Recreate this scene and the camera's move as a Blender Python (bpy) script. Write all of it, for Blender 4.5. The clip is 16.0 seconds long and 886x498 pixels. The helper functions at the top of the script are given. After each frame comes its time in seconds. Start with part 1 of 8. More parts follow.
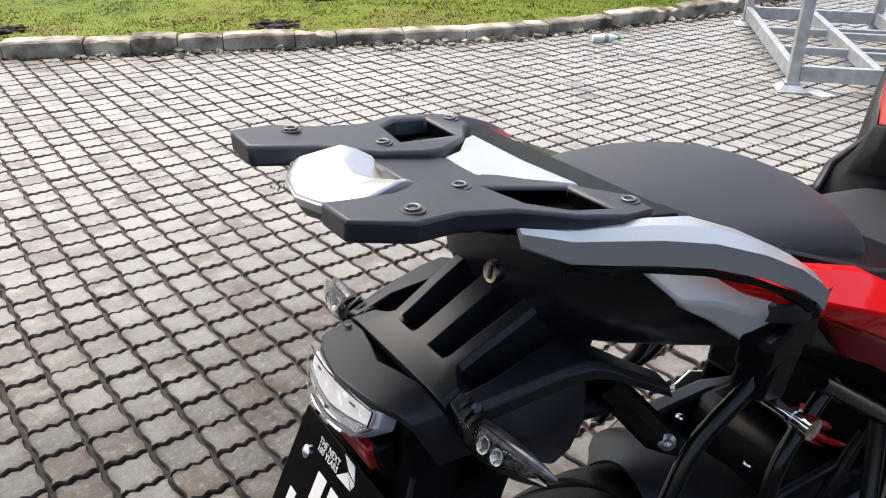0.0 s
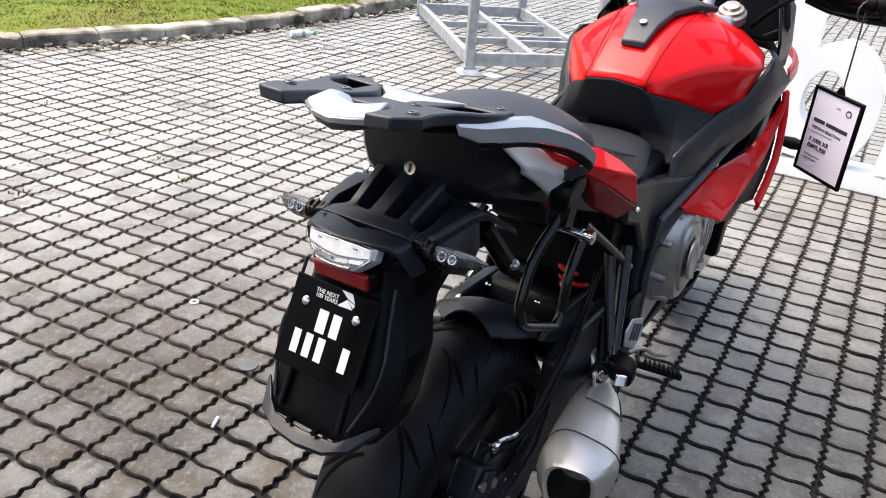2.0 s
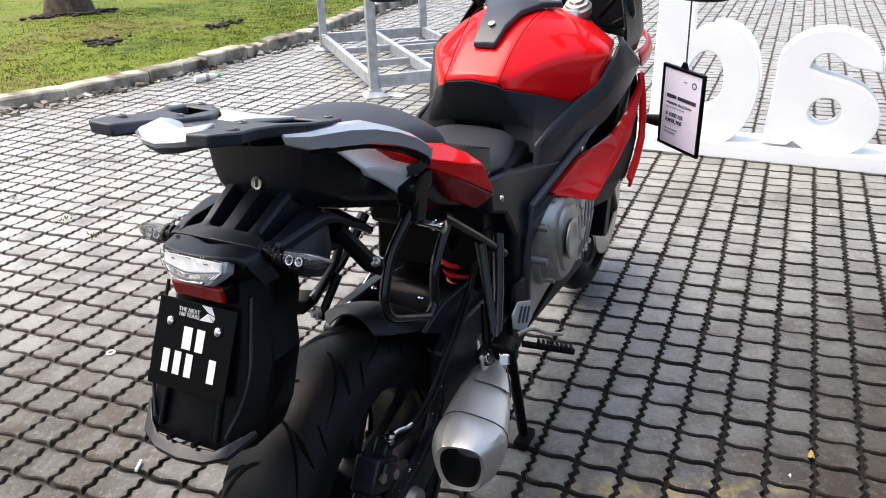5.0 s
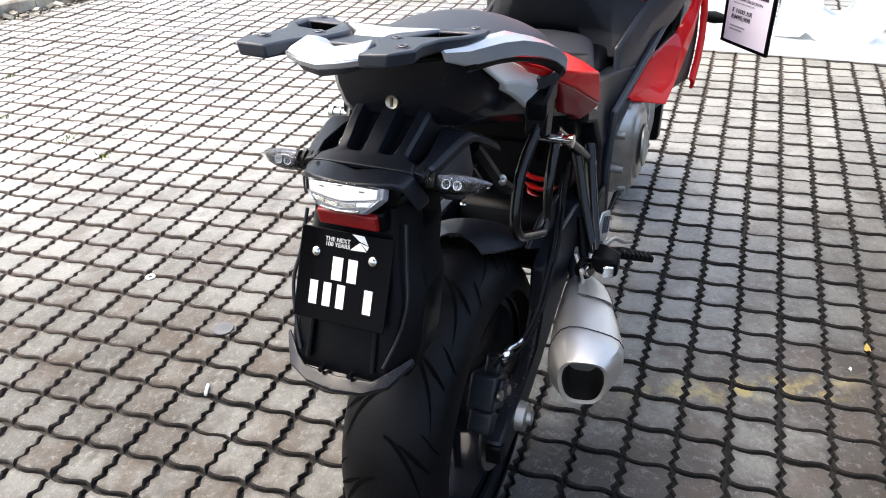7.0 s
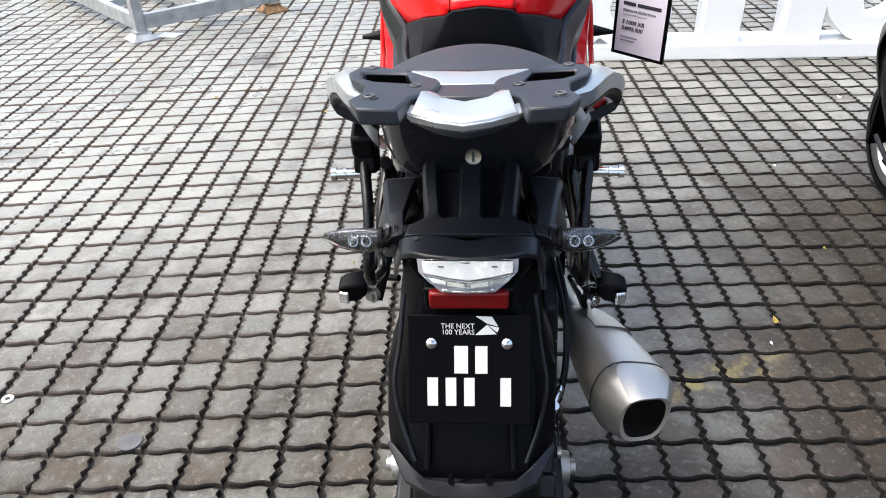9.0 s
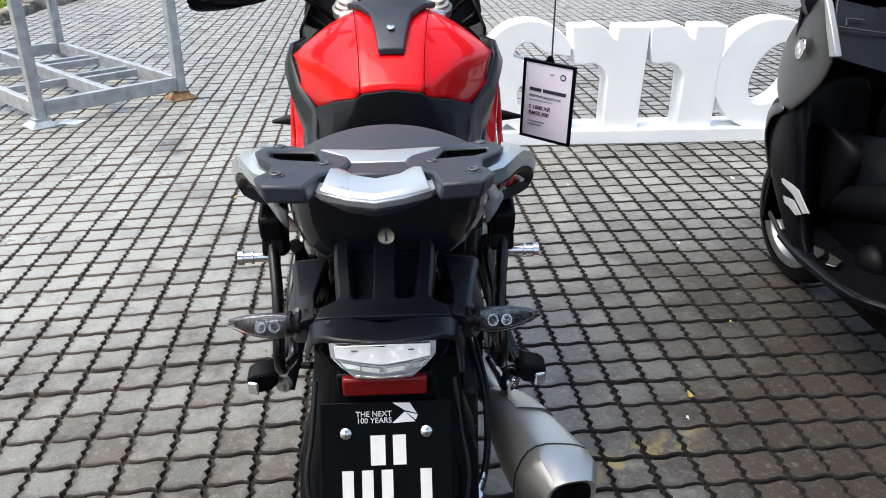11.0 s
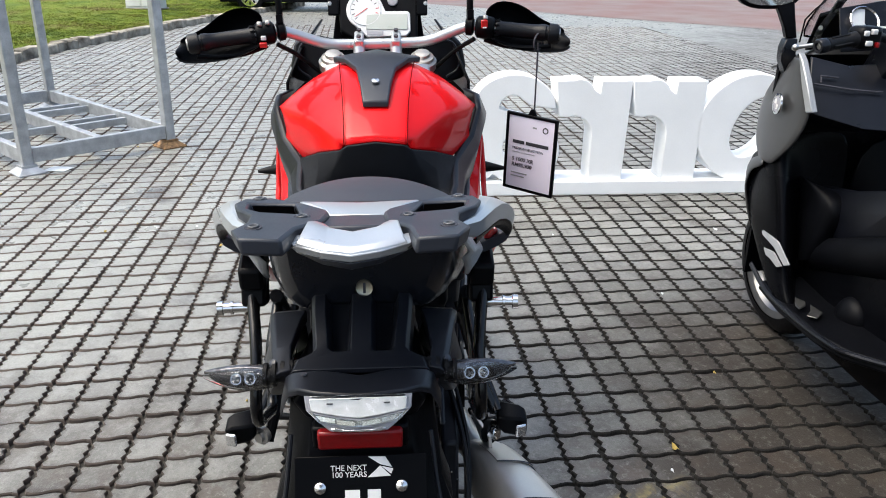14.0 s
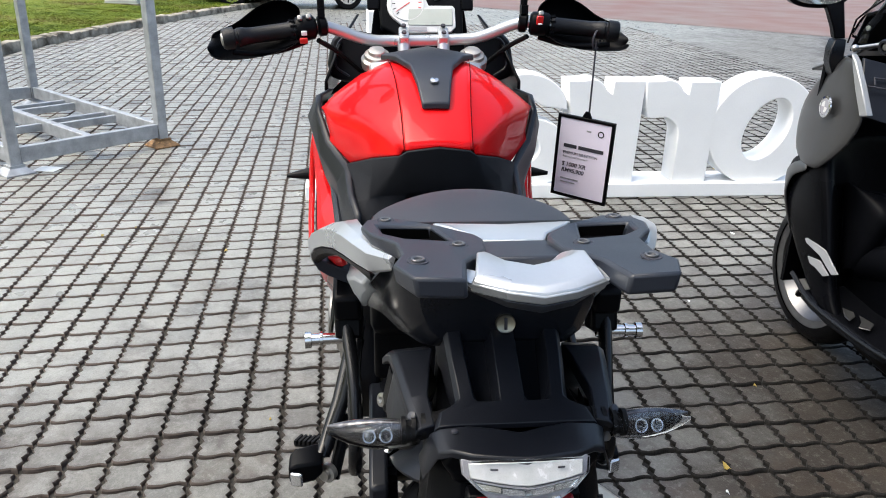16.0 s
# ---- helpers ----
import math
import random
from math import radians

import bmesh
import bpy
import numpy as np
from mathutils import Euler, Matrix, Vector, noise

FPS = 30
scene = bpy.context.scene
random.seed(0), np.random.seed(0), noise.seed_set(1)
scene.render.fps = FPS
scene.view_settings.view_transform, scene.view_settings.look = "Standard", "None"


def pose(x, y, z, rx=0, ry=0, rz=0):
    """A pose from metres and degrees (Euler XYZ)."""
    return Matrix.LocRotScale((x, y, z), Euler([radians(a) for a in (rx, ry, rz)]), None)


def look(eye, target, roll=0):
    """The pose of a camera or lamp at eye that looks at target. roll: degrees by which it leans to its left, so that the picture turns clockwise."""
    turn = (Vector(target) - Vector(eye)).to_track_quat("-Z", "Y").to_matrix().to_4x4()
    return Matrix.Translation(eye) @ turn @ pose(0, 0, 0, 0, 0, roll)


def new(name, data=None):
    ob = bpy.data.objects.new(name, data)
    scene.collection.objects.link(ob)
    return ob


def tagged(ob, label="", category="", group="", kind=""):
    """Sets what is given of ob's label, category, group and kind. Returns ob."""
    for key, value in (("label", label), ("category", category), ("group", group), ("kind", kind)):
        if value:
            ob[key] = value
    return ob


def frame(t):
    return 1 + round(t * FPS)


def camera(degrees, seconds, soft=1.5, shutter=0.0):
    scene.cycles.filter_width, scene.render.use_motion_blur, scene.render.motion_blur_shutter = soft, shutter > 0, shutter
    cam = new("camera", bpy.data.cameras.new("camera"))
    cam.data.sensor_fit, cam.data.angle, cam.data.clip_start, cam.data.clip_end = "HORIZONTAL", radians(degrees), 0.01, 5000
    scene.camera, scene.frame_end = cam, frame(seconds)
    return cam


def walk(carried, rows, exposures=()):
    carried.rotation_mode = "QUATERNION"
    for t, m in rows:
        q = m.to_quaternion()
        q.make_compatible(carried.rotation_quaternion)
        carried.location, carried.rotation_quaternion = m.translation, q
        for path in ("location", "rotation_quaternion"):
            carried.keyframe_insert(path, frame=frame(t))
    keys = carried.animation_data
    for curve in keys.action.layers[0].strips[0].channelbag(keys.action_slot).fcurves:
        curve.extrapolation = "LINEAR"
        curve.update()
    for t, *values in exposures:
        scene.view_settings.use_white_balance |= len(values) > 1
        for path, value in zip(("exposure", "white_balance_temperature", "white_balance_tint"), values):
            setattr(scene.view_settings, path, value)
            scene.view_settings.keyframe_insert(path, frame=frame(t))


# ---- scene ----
cam = camera(59.6, 16.0, soft=1.0)
PATH = [
    (0, (0.042, -0.021, 1.3), (1.115, 1.391, 0.374), 0.8),
    (0.5, (-0.138, -0.012, 1.354), (1.245, 1.09, 0.418), 4.7),
    (1, (-0.224, -0.055, 1.351), (1.269, 0.907, 0.431), 5.4),
    (1.5, (-0.34, -0.096, 1.348), (1.206, 0.792, 0.441), 5.0),
    (2, (-0.433, -0.095, 1.356), (1.152, 0.732, 0.461), 4.8),
    (2.5, (-0.496, -0.113, 1.356), (1.151, 0.609, 0.482), 3.8),
    (3, (-0.495, -0.166, 1.356), (1.154, 0.567, 0.493), 1.3),
    (3.5, (-0.464, -0.216, 1.362), (1.197, 0.496, 0.505), -0.1),
    (6, (-0.442, -0.255, 1.354), (1.206, 0.487, 0.498), -2.8),
    (6.5, (-0.478, -0.144, 1.36), (1.131, 0.563, 0.406), -3.0),
    (7, (-0.493, 0.0, 1.367), (1.092, 0.599, 0.305), -2.2),
    (7.5, (-0.456, 0.151, 1.38), (1.159, 0.646, 0.309), -1.6),
    (8, (-0.44, 0.295, 1.381), (1.212, 0.62, 0.302), -1.6),
    (8.5, (-0.435, 0.393, 1.369), (1.254, 0.556, 0.31), -1.9),
    (9, (-0.42, 0.439, 1.358), (1.294, 0.465, 0.328), -1.6),
    (9.5, (-0.408, 0.451, 1.343), (1.342, 0.384, 0.376), -1.1),
    (12, (-0.393, 0.429, 1.339), (1.434, 0.208, 0.557), 0.9),
    (12.5, (-0.397, 0.429, 1.344), (1.447, 0.208, 0.602), 1.2),
    (13, (-0.4, 0.428, 1.346), (1.448, 0.2, 0.616), 1.3),
    (13.5, (-0.4, 0.427, 1.346), (1.449, 0.193, 0.62), 1.2),
    (14, (-0.399, 0.426, 1.346), (1.45, 0.192, 0.621), 1.0),
    (14.5, (-0.398, 0.432, 1.347), (1.454, 0.194, 0.632), 1.1),
    (15, (-0.39, 0.46, 1.345), (1.46, 0.216, 0.625), 1.2),
    (15.5, (-0.349, 0.511, 1.339), (1.498, 0.254, 0.616), 1.2),
    (16, (-0.246, 0.585, 1.324), (1.594, 0.291, 0.597), 1.7),
]
walk(cam, [(t, look(eye, target, roll)) for t, eye, target, roll in PATH], exposures=((0.0, 1.20, 6750, 9), (0.6, 1.40, 6750, 9), (2.0, 1.44, 6700, 9), (3.0, 1.30, 6600, 9), (6.0, 1.60, 6600, 9), (7.0, 1.82, 6600, 8), (8.0, 1.74, 6600, 7), (9.0, 1.42, 6450, 6), (12.0, 1.14, 6350, 5), (16.0, 1.05, 6400, 5)))

# ---- light ----
SUN_EL, SUN_ROT = radians(62), radians(-10)
world = bpy.data.worlds.new("overcast_sky")
scene.world = world
world.use_nodes = True
wn = world.node_tree
sky = wn.nodes.new("ShaderNodeTexSky")
sky.sky_type, sky.sun_disc = "NISHITA", False
sky.sun_elevation, sky.sun_rotation = SUN_EL, SUN_ROT
sky.air_density, sky.dust_density, sky.ozone_density = 1.0, 6.0, 0.6
wn.nodes["Background"].inputs[1].default_value = 0.17
wn.links.new(sky.outputs[0], wn.nodes["Background"].inputs[0])
sun = new("sun", bpy.data.lights.new("sun", "SUN"))
sun.data.energy, sun.data.angle, sun.data.color = 0.9, radians(55), (1.0, 0.985, 0.96)
sun.matrix_world = look((math.sin(SUN_ROT) * 10 * math.cos(SUN_EL), math.cos(SUN_ROT) * 10 * math.cos(SUN_EL), 10 * math.sin(SUN_EL)), (0, 0, 0))


# ---- materials ----
def mat(name, color, rough=0.5, metal=0.0, var=0.12, scale=18.0, bump=0.0, bscale=300.0, coat=0.0, spec=0.5, rvar=0.08, stain=None, rnd=0.0):
    """A principled material with two scales of variation in colour and gloss and a fine relief."""
    m = bpy.data.materials.new(name)
    m.use_nodes = True
    t = m.node_tree
    n, l = t.nodes, t.links
    b = n["Principled BSDF"]
    b.inputs["Roughness"].default_value, b.inputs["Metallic"].default_value = rough, metal
    b.inputs["Specular IOR Level"].default_value = spec
    b.inputs["Coat Weight"].default_value, b.inputs["Coat Roughness"].default_value = coat, 0.04
    co = n.new("ShaderNodeTexCoord")
    big, fine = n.new("ShaderNodeTexNoise"), n.new("ShaderNodeTexNoise")
    big.inputs["Scale"].default_value, big.inputs["Detail"].default_value = scale, 5
    fine.inputs["Scale"].default_value, fine.inputs["Detail"].default_value = bscale, 3
    l.new(co.outputs["Object"], big.inputs["Vector"])
    l.new(co.outputs["Object"], fine.inputs["Vector"])
    mix = n.new("ShaderNodeMix")
    mix.data_type = "RGBA"
    c = Vector(color[:3])
    lo, hi = [max(v * (1 - var), 0) for v in c], [min(v * (1 + var), 1) for v in c]
    if stain:
        lo = stain
    mix.inputs["A"].default_value, mix.inputs["B"].default_value = (*lo, 1), (*hi, 1)
    ramp = n.new("ShaderNodeMapRange")
    ramp.inputs["From Min"].default_value, ramp.inputs["From Max"].default_value = 0.32, 0.66
    l.new(big.outputs["Fac"], ramp.inputs["Value"])
    l.new(ramp.outputs["Result"], mix.inputs["Factor"])
    out = mix.outputs["Result"]
    fm = n.new("ShaderNodeMix")
    fm.data_type, fm.blend_type = "RGBA", "MULTIPLY"
    fm.inputs["Factor"].default_value = min(1.0, var * 1.5)
    l.new(out, fm.inputs["A"])
    l.new(fine.outputs["Fac"], fm.inputs["B"])
    out = fm.outputs["Result"]
    if rnd:
        oi, rr, hm = n.new("ShaderNodeObjectInfo"), n.new("ShaderNodeMapRange"), n.new("ShaderNodeHueSaturation")
        rr.inputs["To Min"].default_value, rr.inputs["To Max"].default_value = 1 - rnd, 1 + rnd
        l.new(oi.outputs["Random"], rr.inputs["Value"])
        l.new(rr.outputs["Result"], hm.inputs["Value"])
        l.new(out, hm.inputs["Color"])
        out = hm.outputs["Color"]
    l.new(out, b.inputs["Base Color"])
    rm = n.new("ShaderNodeMapRange")
    rm.inputs["To Min"].default_value, rm.inputs["To Max"].default_value = max(rough - rvar, 0.02), min(rough + rvar, 1)
    l.new(big.outputs["Fac"], rm.inputs["Value"])
    l.new(rm.outputs["Result"], b.inputs["Roughness"])
    if bump:
        bp = n.new("ShaderNodeBump")
        bp.inputs["Strength"].default_value, bp.inputs["Distance"].default_value = bump, 0.002
        l.new(fine.outputs["Fac"], bp.inputs["Height"])
        l.new(bp.outputs["Normal"], b.inputs["Normal"])
    return m


def glass_mat(name, color=(1, 1, 1), rough=0.05, ior=1.45):
    m = bpy.data.materials.new(name)
    m.use_nodes = True
    b = m.node_tree.nodes["Principled BSDF"]
    b.inputs["Base Color"].default_value = (*color, 1)
    b.inputs["Roughness"].default_value, b.inputs["IOR"].default_value = rough, ior
    b.inputs["Transmission Weight"].default_value = 1.0
    return m


RED = mat("red_paint", (0.62, 0.0035, 0.0065), 0.42, var=0.03, coat=0.45, scale=6, rvar=0.04, spec=0.05)
RED_LENS = mat("dark_red_plastic", (0.22, 0.004, 0.006), 0.3, var=0.2, coat=0.3, scale=14, spec=0.2)
BLACK = mat("black_plastic", (0.0027, 0.0030, 0.0041), 0.34, var=0.25, scale=12, bump=0.15, bscale=700, spec=0.09)
BLACK_GLOSS = mat("black_gloss", (0.0075, 0.0085, 0.0120), 0.24, var=0.2, coat=0.05, scale=9, spec=0.28)
SATIN = mat("satin_black_plastic", (0.0085, 0.0098, 0.0140), 0.36, var=0.15, scale=12, bump=0.08, bscale=700, spec=0.30)
MUFFLER = mat("muffler_steel", (0.68, 0.65, 0.605), 0.38, metal=0.80, var=0.10, scale=9, bump=0.03, bscale=420)
DARK_GREY = mat("dark_grey_plastic", (0.0180, 0.0215, 0.0310), 0.42, var=0.12, scale=14, bump=0.10, bscale=900, spec=0.5)
PAD = mat("tank_pad_rubber", (0.0150, 0.0162, 0.0195), 0.6, spec=0.10, var=0.15, scale=10, bump=0.3, bscale=900)
SEAT = mat("seat_vinyl", (0.027, 0.030, 0.040), 0.55, var=0.12, scale=9, bump=0.12, bscale=1400)
SEAT_DARK = mat("dark_seat_vinyl", (0.0125, 0.0142, 0.0195), 0.55, var=0.12, scale=9, bump=0.12, bscale=1400)
SILVER = mat("silver_paint", (0.50, 0.525, 0.55), 0.30, metal=0.60, var=0.05, scale=10, coat=0.25)
# the silver again, lightened so the side trim carries sky light in its colour
LIT_SILVER = mat("lit_silver_paint", (0.66, 0.68, 0.70), 0.35, metal=0.15, var=0.05, scale=10, coat=0.2)
STEEL = mat("brushed_steel", (0.52, 0.51, 0.49), 0.30, metal=1.0, var=0.12, scale=22, bump=0.15, bscale=500)
ALLOY = mat("cast_alloy", (0.42, 0.41, 0.39), 0.40, metal=0.85, var=0.15, scale=25, bump=0.3, bscale=400)
CHROME = mat("chrome", (0.75, 0.75, 0.74), 0.10, metal=1.0, var=0.05, scale=30)
TUBE = mat("black_tube", (0.0035, 0.0038, 0.005), 0.24, var=0.2, coat=0.1, spec=0.3)
GRIP = mat("grip_rubber", (0.0060, 0.0066, 0.0088), 0.42, var=0.25, scale=40, bump=0.4, bscale=400, spec=0.25)
RUBBER = mat("rubber", (0.0045, 0.0045, 0.0054), 0.55, var=0.3, scale=30, bump=0.3, bscale=500, spec=0.2)
SCREW = mat("dull_screw_steel", (0.15, 0.15, 0.155), 0.4, metal=0.7, var=0.2, scale=80)
LOCK = mat("lock_steel", (0.36, 0.33, 0.25), 0.3, metal=1.0, var=0.1, scale=60)
DASH = mat("dash_silver", (0.62, 0.625, 0.63), 0.38, metal=0.15, var=0.05)
# near black for tread grooves and rack holes: shade put in the colour
RECESS_SHADE = mat("tread_groove", (0.0012, 0.0012, 0.0013), 0.9, var=0.1, spec=0.05)
TYRE = mat("tyre_rubber", (0.0034, 0.0036, 0.0047), 0.40, spec=0.12, var=0.3, scale=16, bump=0.3, bscale=600)
PLATE_BLACK = mat("plate_black", (0.0022, 0.0022, 0.0028), 0.06, var=0.1, scale=9, spec=0.035)
WHITE_INK = mat("white_ink", (0.62, 0.62, 0.62), 0.5, var=0.05)
LENS = glass_mat("clear_lens", (0.97, 0.98, 0.99), 0.04, 1.2)
INDICATOR = mat("indicator_liner", (0.17, 0.17, 0.18), 0.22, metal=0.75, var=0.45, scale=120)
BOWL = mat("lamp_white", (0.60, 0.61, 0.62), 0.25, metal=0.15, var=0.10, scale=70)
CUP = mat("bulb_cup_metal", (0.55, 0.56, 0.57), 0.14, metal=0.9, var=0.4, scale=160)
REFLECT = mat("lamp_reflector", (0.80, 0.81, 0.82), 0.10, metal=0.9, var=0.10, scale=60)
SEAM_RED = mat("dark_red_seam", (0.10, 0.002, 0.003), 0.85, var=0.1, spec=0.03)
RED_SPRING = mat("red_spring", (0.55, 0.01, 0.01), 0.3, var=0.1, coat=0.5)
GOLD = mat("gold_anodised", (0.42, 0.26, 0.10), 0.35, metal=0.9, var=0.1)
LCD = mat("lcd_glass", (0.42, 0.45, 0.42), 0.3, var=0.06)
DIAL = mat("dial_white", (0.62, 0.63, 0.63), 0.35, var=0.05)
PAPER = mat("printed_paper", (0.74, 0.70, 0.82), 0.4, var=0.03, scale=4)
INK = mat("black_ink", (0.03, 0.03, 0.04), 0.6, var=0.1)
GREY_INK = mat("grey_ink", (0.30, 0.30, 0.33), 0.6, var=0.1)
WHITE_FOAM = mat("white_painted_foam", (0.88, 0.89, 0.89), 0.55, var=0.035, scale=3, bump=0.25, bscale=120)
GALV = mat("galvanised_steel", (0.46, 0.48, 0.50), 0.48, metal=0.65, var=0.20, scale=14, bump=0.2, bscale=160)
RUST = mat("rusty_steel", (0.30, 0.17, 0.07), 0.75, var=0.5, scale=40, bump=0.5, bscale=150)
KERB = mat("kerb_concrete", (0.42, 0.385, 0.315), 0.9, var=0.35, scale=6, bump=0.9, bscale=90, stain=(0.085, 0.068, 0.045), rnd=0.2)
SCOOT = mat("scooter_black", (0.0022, 0.0024, 0.0034), 0.26, var=0.2, scale=6, spec=0.06)
RIM_ALLOY = mat("rim_alloy", (0.16, 0.16, 0.165), 0.32, metal=0.9, var=0.12)
SCOOT_GREY = mat("scooter_grey_paint", (0.044, 0.044, 0.045), 0.40, metal=0.35, var=0.08, coat=0.3, scale=5)
SCOOT_MATT = mat("scooter_matt_black", (0.0030, 0.0033, 0.0046), 0.40, spec=0.08, var=0.25, bump=0.3, bscale=700)
CAR_BLUE = mat("blue_car_paint", (0.012, 0.018, 0.075), 0.2, var=0.1, coat=0.8, scale=3)
CABINET = mat("cabinet_white", (0.66, 0.67, 0.66), 0.5, var=0.1, scale=5)
BARK = mat("bark", (0.11, 0.08, 0.055), 0.95, var=0.5, scale=12, bump=1.0, bscale=60)
LEAFY = mat("yellow_leaf", (0.42, 0.30, 0.06), 0.7, var=0.3, scale=60)
DARK_SOIL = mat("dark_soil", (0.030, 0.021, 0.014), 1.0, var=0.5, scale=30, bump=1.0, bscale=120)
PLASTIC_WHITE = mat("white_plastic", (0.75, 0.77, 0.77), 0.35, var=0.06)
GREEN_CAP = mat("green_cap", (0.05, 0.42, 0.10), 0.4, var=0.1)


# ---- mesh helpers ----
def link(name, bm, material, parent=None, label="", smooth=True, bevel=0.0, sub=0, auto=40, kind=""):
    me = bpy.data.meshes.new(name)
    bmesh.ops.recalc_face_normals(bm, faces=bm.faces)
    bm.to_mesh(me)
    bm.free()
    if smooth:
        me.polygons.foreach_set("use_smooth", [True] * len(me.polygons))
        if not sub:
            me.set_sharp_from_angle(angle=radians(auto))
    me.materials.append(material)
    ob = new(name, me)
    if parent:
        ob.parent = parent
    if bevel:
        md = ob.modifiers.new("bevel", "BEVEL")
        md.width, md.segments, md.limit_method, md.angle_limit = bevel, 2, "ANGLE", radians(35)
    if sub:
        md = ob.modifiers.new("sub", "SUBSURF")
        md.levels = md.render_levels = sub
    tagged(ob, label=label, kind=kind)
    return ob


def part(name, bm, material, parent, label="", **kw):
    return link(name, bm, material, parent, label, **kw)


def empty(name, m, label, category, group="", kind=""):
    e = new(name)
    e.empty_display_size = 0.05
    e.matrix_world = m
    return tagged(e, label, category, group, kind)


def box(bm, c, s, rz=0.0, ry=0.0, rx=0.0):
    m = Matrix.Translation(c) @ Euler((rx, ry, rz)).to_matrix().to_4x4() @ Matrix.Diagonal((*s, 1))
    return bmesh.ops.create_cube(bm, size=1, matrix=m)["verts"]


def rings(bm, rr, closed=True, caps=True):
    """Skin between rings of points; a closed ring joins its last point to its first."""
    vs = [[bm.verts.new(p) for p in r] for r in rr]
    n = len(vs[0])
    for a, b in zip(vs, vs[1:]):
        for i in range(n if closed else n - 1):
            j = (i + 1) % n
            bm.faces.new((a[i], a[j], b[j], b[i]))
    if caps and closed:
        bm.faces.new(vs[0])
        bm.faces.new(vs[-1][::-1])
    return vs


def tube(bm, path, r, seg=10, caps=True, closed=False):
    """A round tube along a path; r is one radius or one for each point."""
    pts = [Vector(p) for p in path]
    rad = r if isinstance(r, (list, tuple)) else [r] * len(pts)
    out, up = [], None
    for i, p in enumerate(pts):
        if closed:
            d = (pts[(i + 1) % len(pts)] - pts[i - 1]).normalized()
        else:
            d = (pts[min(i + 1, len(pts) - 1)] - pts[max(i - 1, 0)]).normalized()
        if up is None:
            up = d.orthogonal().normalized()
        up = (up - d * up.dot(d)).normalized()
        side = d.cross(up)
        out.append([p + rad[i] * (math.cos(a) * up + math.sin(a) * side) for a in (math.tau * k / seg for k in range(seg))])
    if closed:
        out.append(out[0])
    rings(bm, out, True, caps and not closed)
    if closed:
        bmesh.ops.remove_doubles(bm, verts=bm.verts, dist=1e-6)


def bend(path, n=6):
    """A smooth path through the given points (Catmull-Rom)."""
    p = [Vector(q) for q in path]
    p = [2 * p[0] - p[1], *p, 2 * p[-1] - p[-2]]
    out = []
    for a, b, c, d in zip(p, p[1:], p[2:], p[3:]):
        for k in range(n):
            t = k / n
            out.append(0.5 * (2 * b + (c - a) * t + (2 * a - 5 * b + 4 * c - d) * t * t + (3 * b - a - 3 * c + d) * t ** 3))
    return out + [p[-2]]


def round_corners(path, r=0.02, n=4):
    """A path with its corners rounded."""
    p = [Vector(q) for q in path]
    out = [p[0]]
    for a, b, c in zip(p, p[1:], p[2:]):
        ra = min(r, (a - b).length * 0.45, (c - b).length * 0.45)
        s, e = b + (a - b).normalized() * ra, b + (c - b).normalized() * ra
        out += [(1 - t) ** 2 * s + 2 * t * (1 - t) * b + t * t * e for t in (k / n for k in range(n + 1))]
    return out + [p[-1]]


def lathe(bm, prof, c, axis, seg=24, caps=False, a0=0.0, a1=math.tau):
    """Turns a profile of (along, radius) about an axis through c."""
    ax = Vector(axis).normalized()
    u = ax.orthogonal().normalized()
    w = ax.cross(u)
    full = abs(a1 - a0 - math.tau) < 1e-6
    k = seg if full else seg + 1
    rr = [[Vector(c) + ax * h + max(r, 1e-4) * (math.cos(a) * u + math.sin(a) * w) for a in (a0 + (a1 - a0) * i / seg for i in range(k))] for h, r in prof]
    rings(bm, rr, full, caps)


def slab(bm, pts, d):
    """A face through points, given depth along d."""
    a = [bm.verts.new(p) for p in pts]
    b = [bm.verts.new(Vector(p) + Vector(d)) for p in pts]
    n = len(a)
    bm.faces.new(a)
    bm.faces.new(b[::-1])
    for i in range(n):
        bm.faces.new((a[i], a[(i + 1) % n], b[(i + 1) % n], b[i]))
    return a, b


def grid_skin(bm, rows, thick=0.0, d=(0, 0, -1)):
    """An open patch through rows of points, with depth along d."""
    top = [[bm.verts.new(p) for p in r] for r in rows]
    for a, b in zip(top, top[1:]):
        for i in range(len(a) - 1):
            bm.faces.new((a[i], a[i + 1], b[i + 1], b[i]))
    if thick:
        low = [[bm.verts.new(Vector(p) + Vector(d) * thick) for p in r] for r in rows]
        for a, b in zip(low, low[1:]):
            for i in range(len(a) - 1):
                bm.faces.new((a[i], b[i], b[i + 1], a[i + 1]))
        edge = lambda g: g[0] + [r[-1] for r in g[1:]] + g[-1][-2::-1] + [r[0] for r in g[-2:0:-1]]
        e, f = edge(top), edge(low)
        for i in range(len(e)):
            j = (i + 1) % len(e)
            bm.faces.new((e[i], f[i], f[j], e[j]))


def both(half):
    """A half row of (x, y, z) from y = 0 outwards, made whole across the middle."""
    return [(x, -y, z) for x, y, z in half[:0:-1]] + list(half)


def B():
    return bmesh.new()


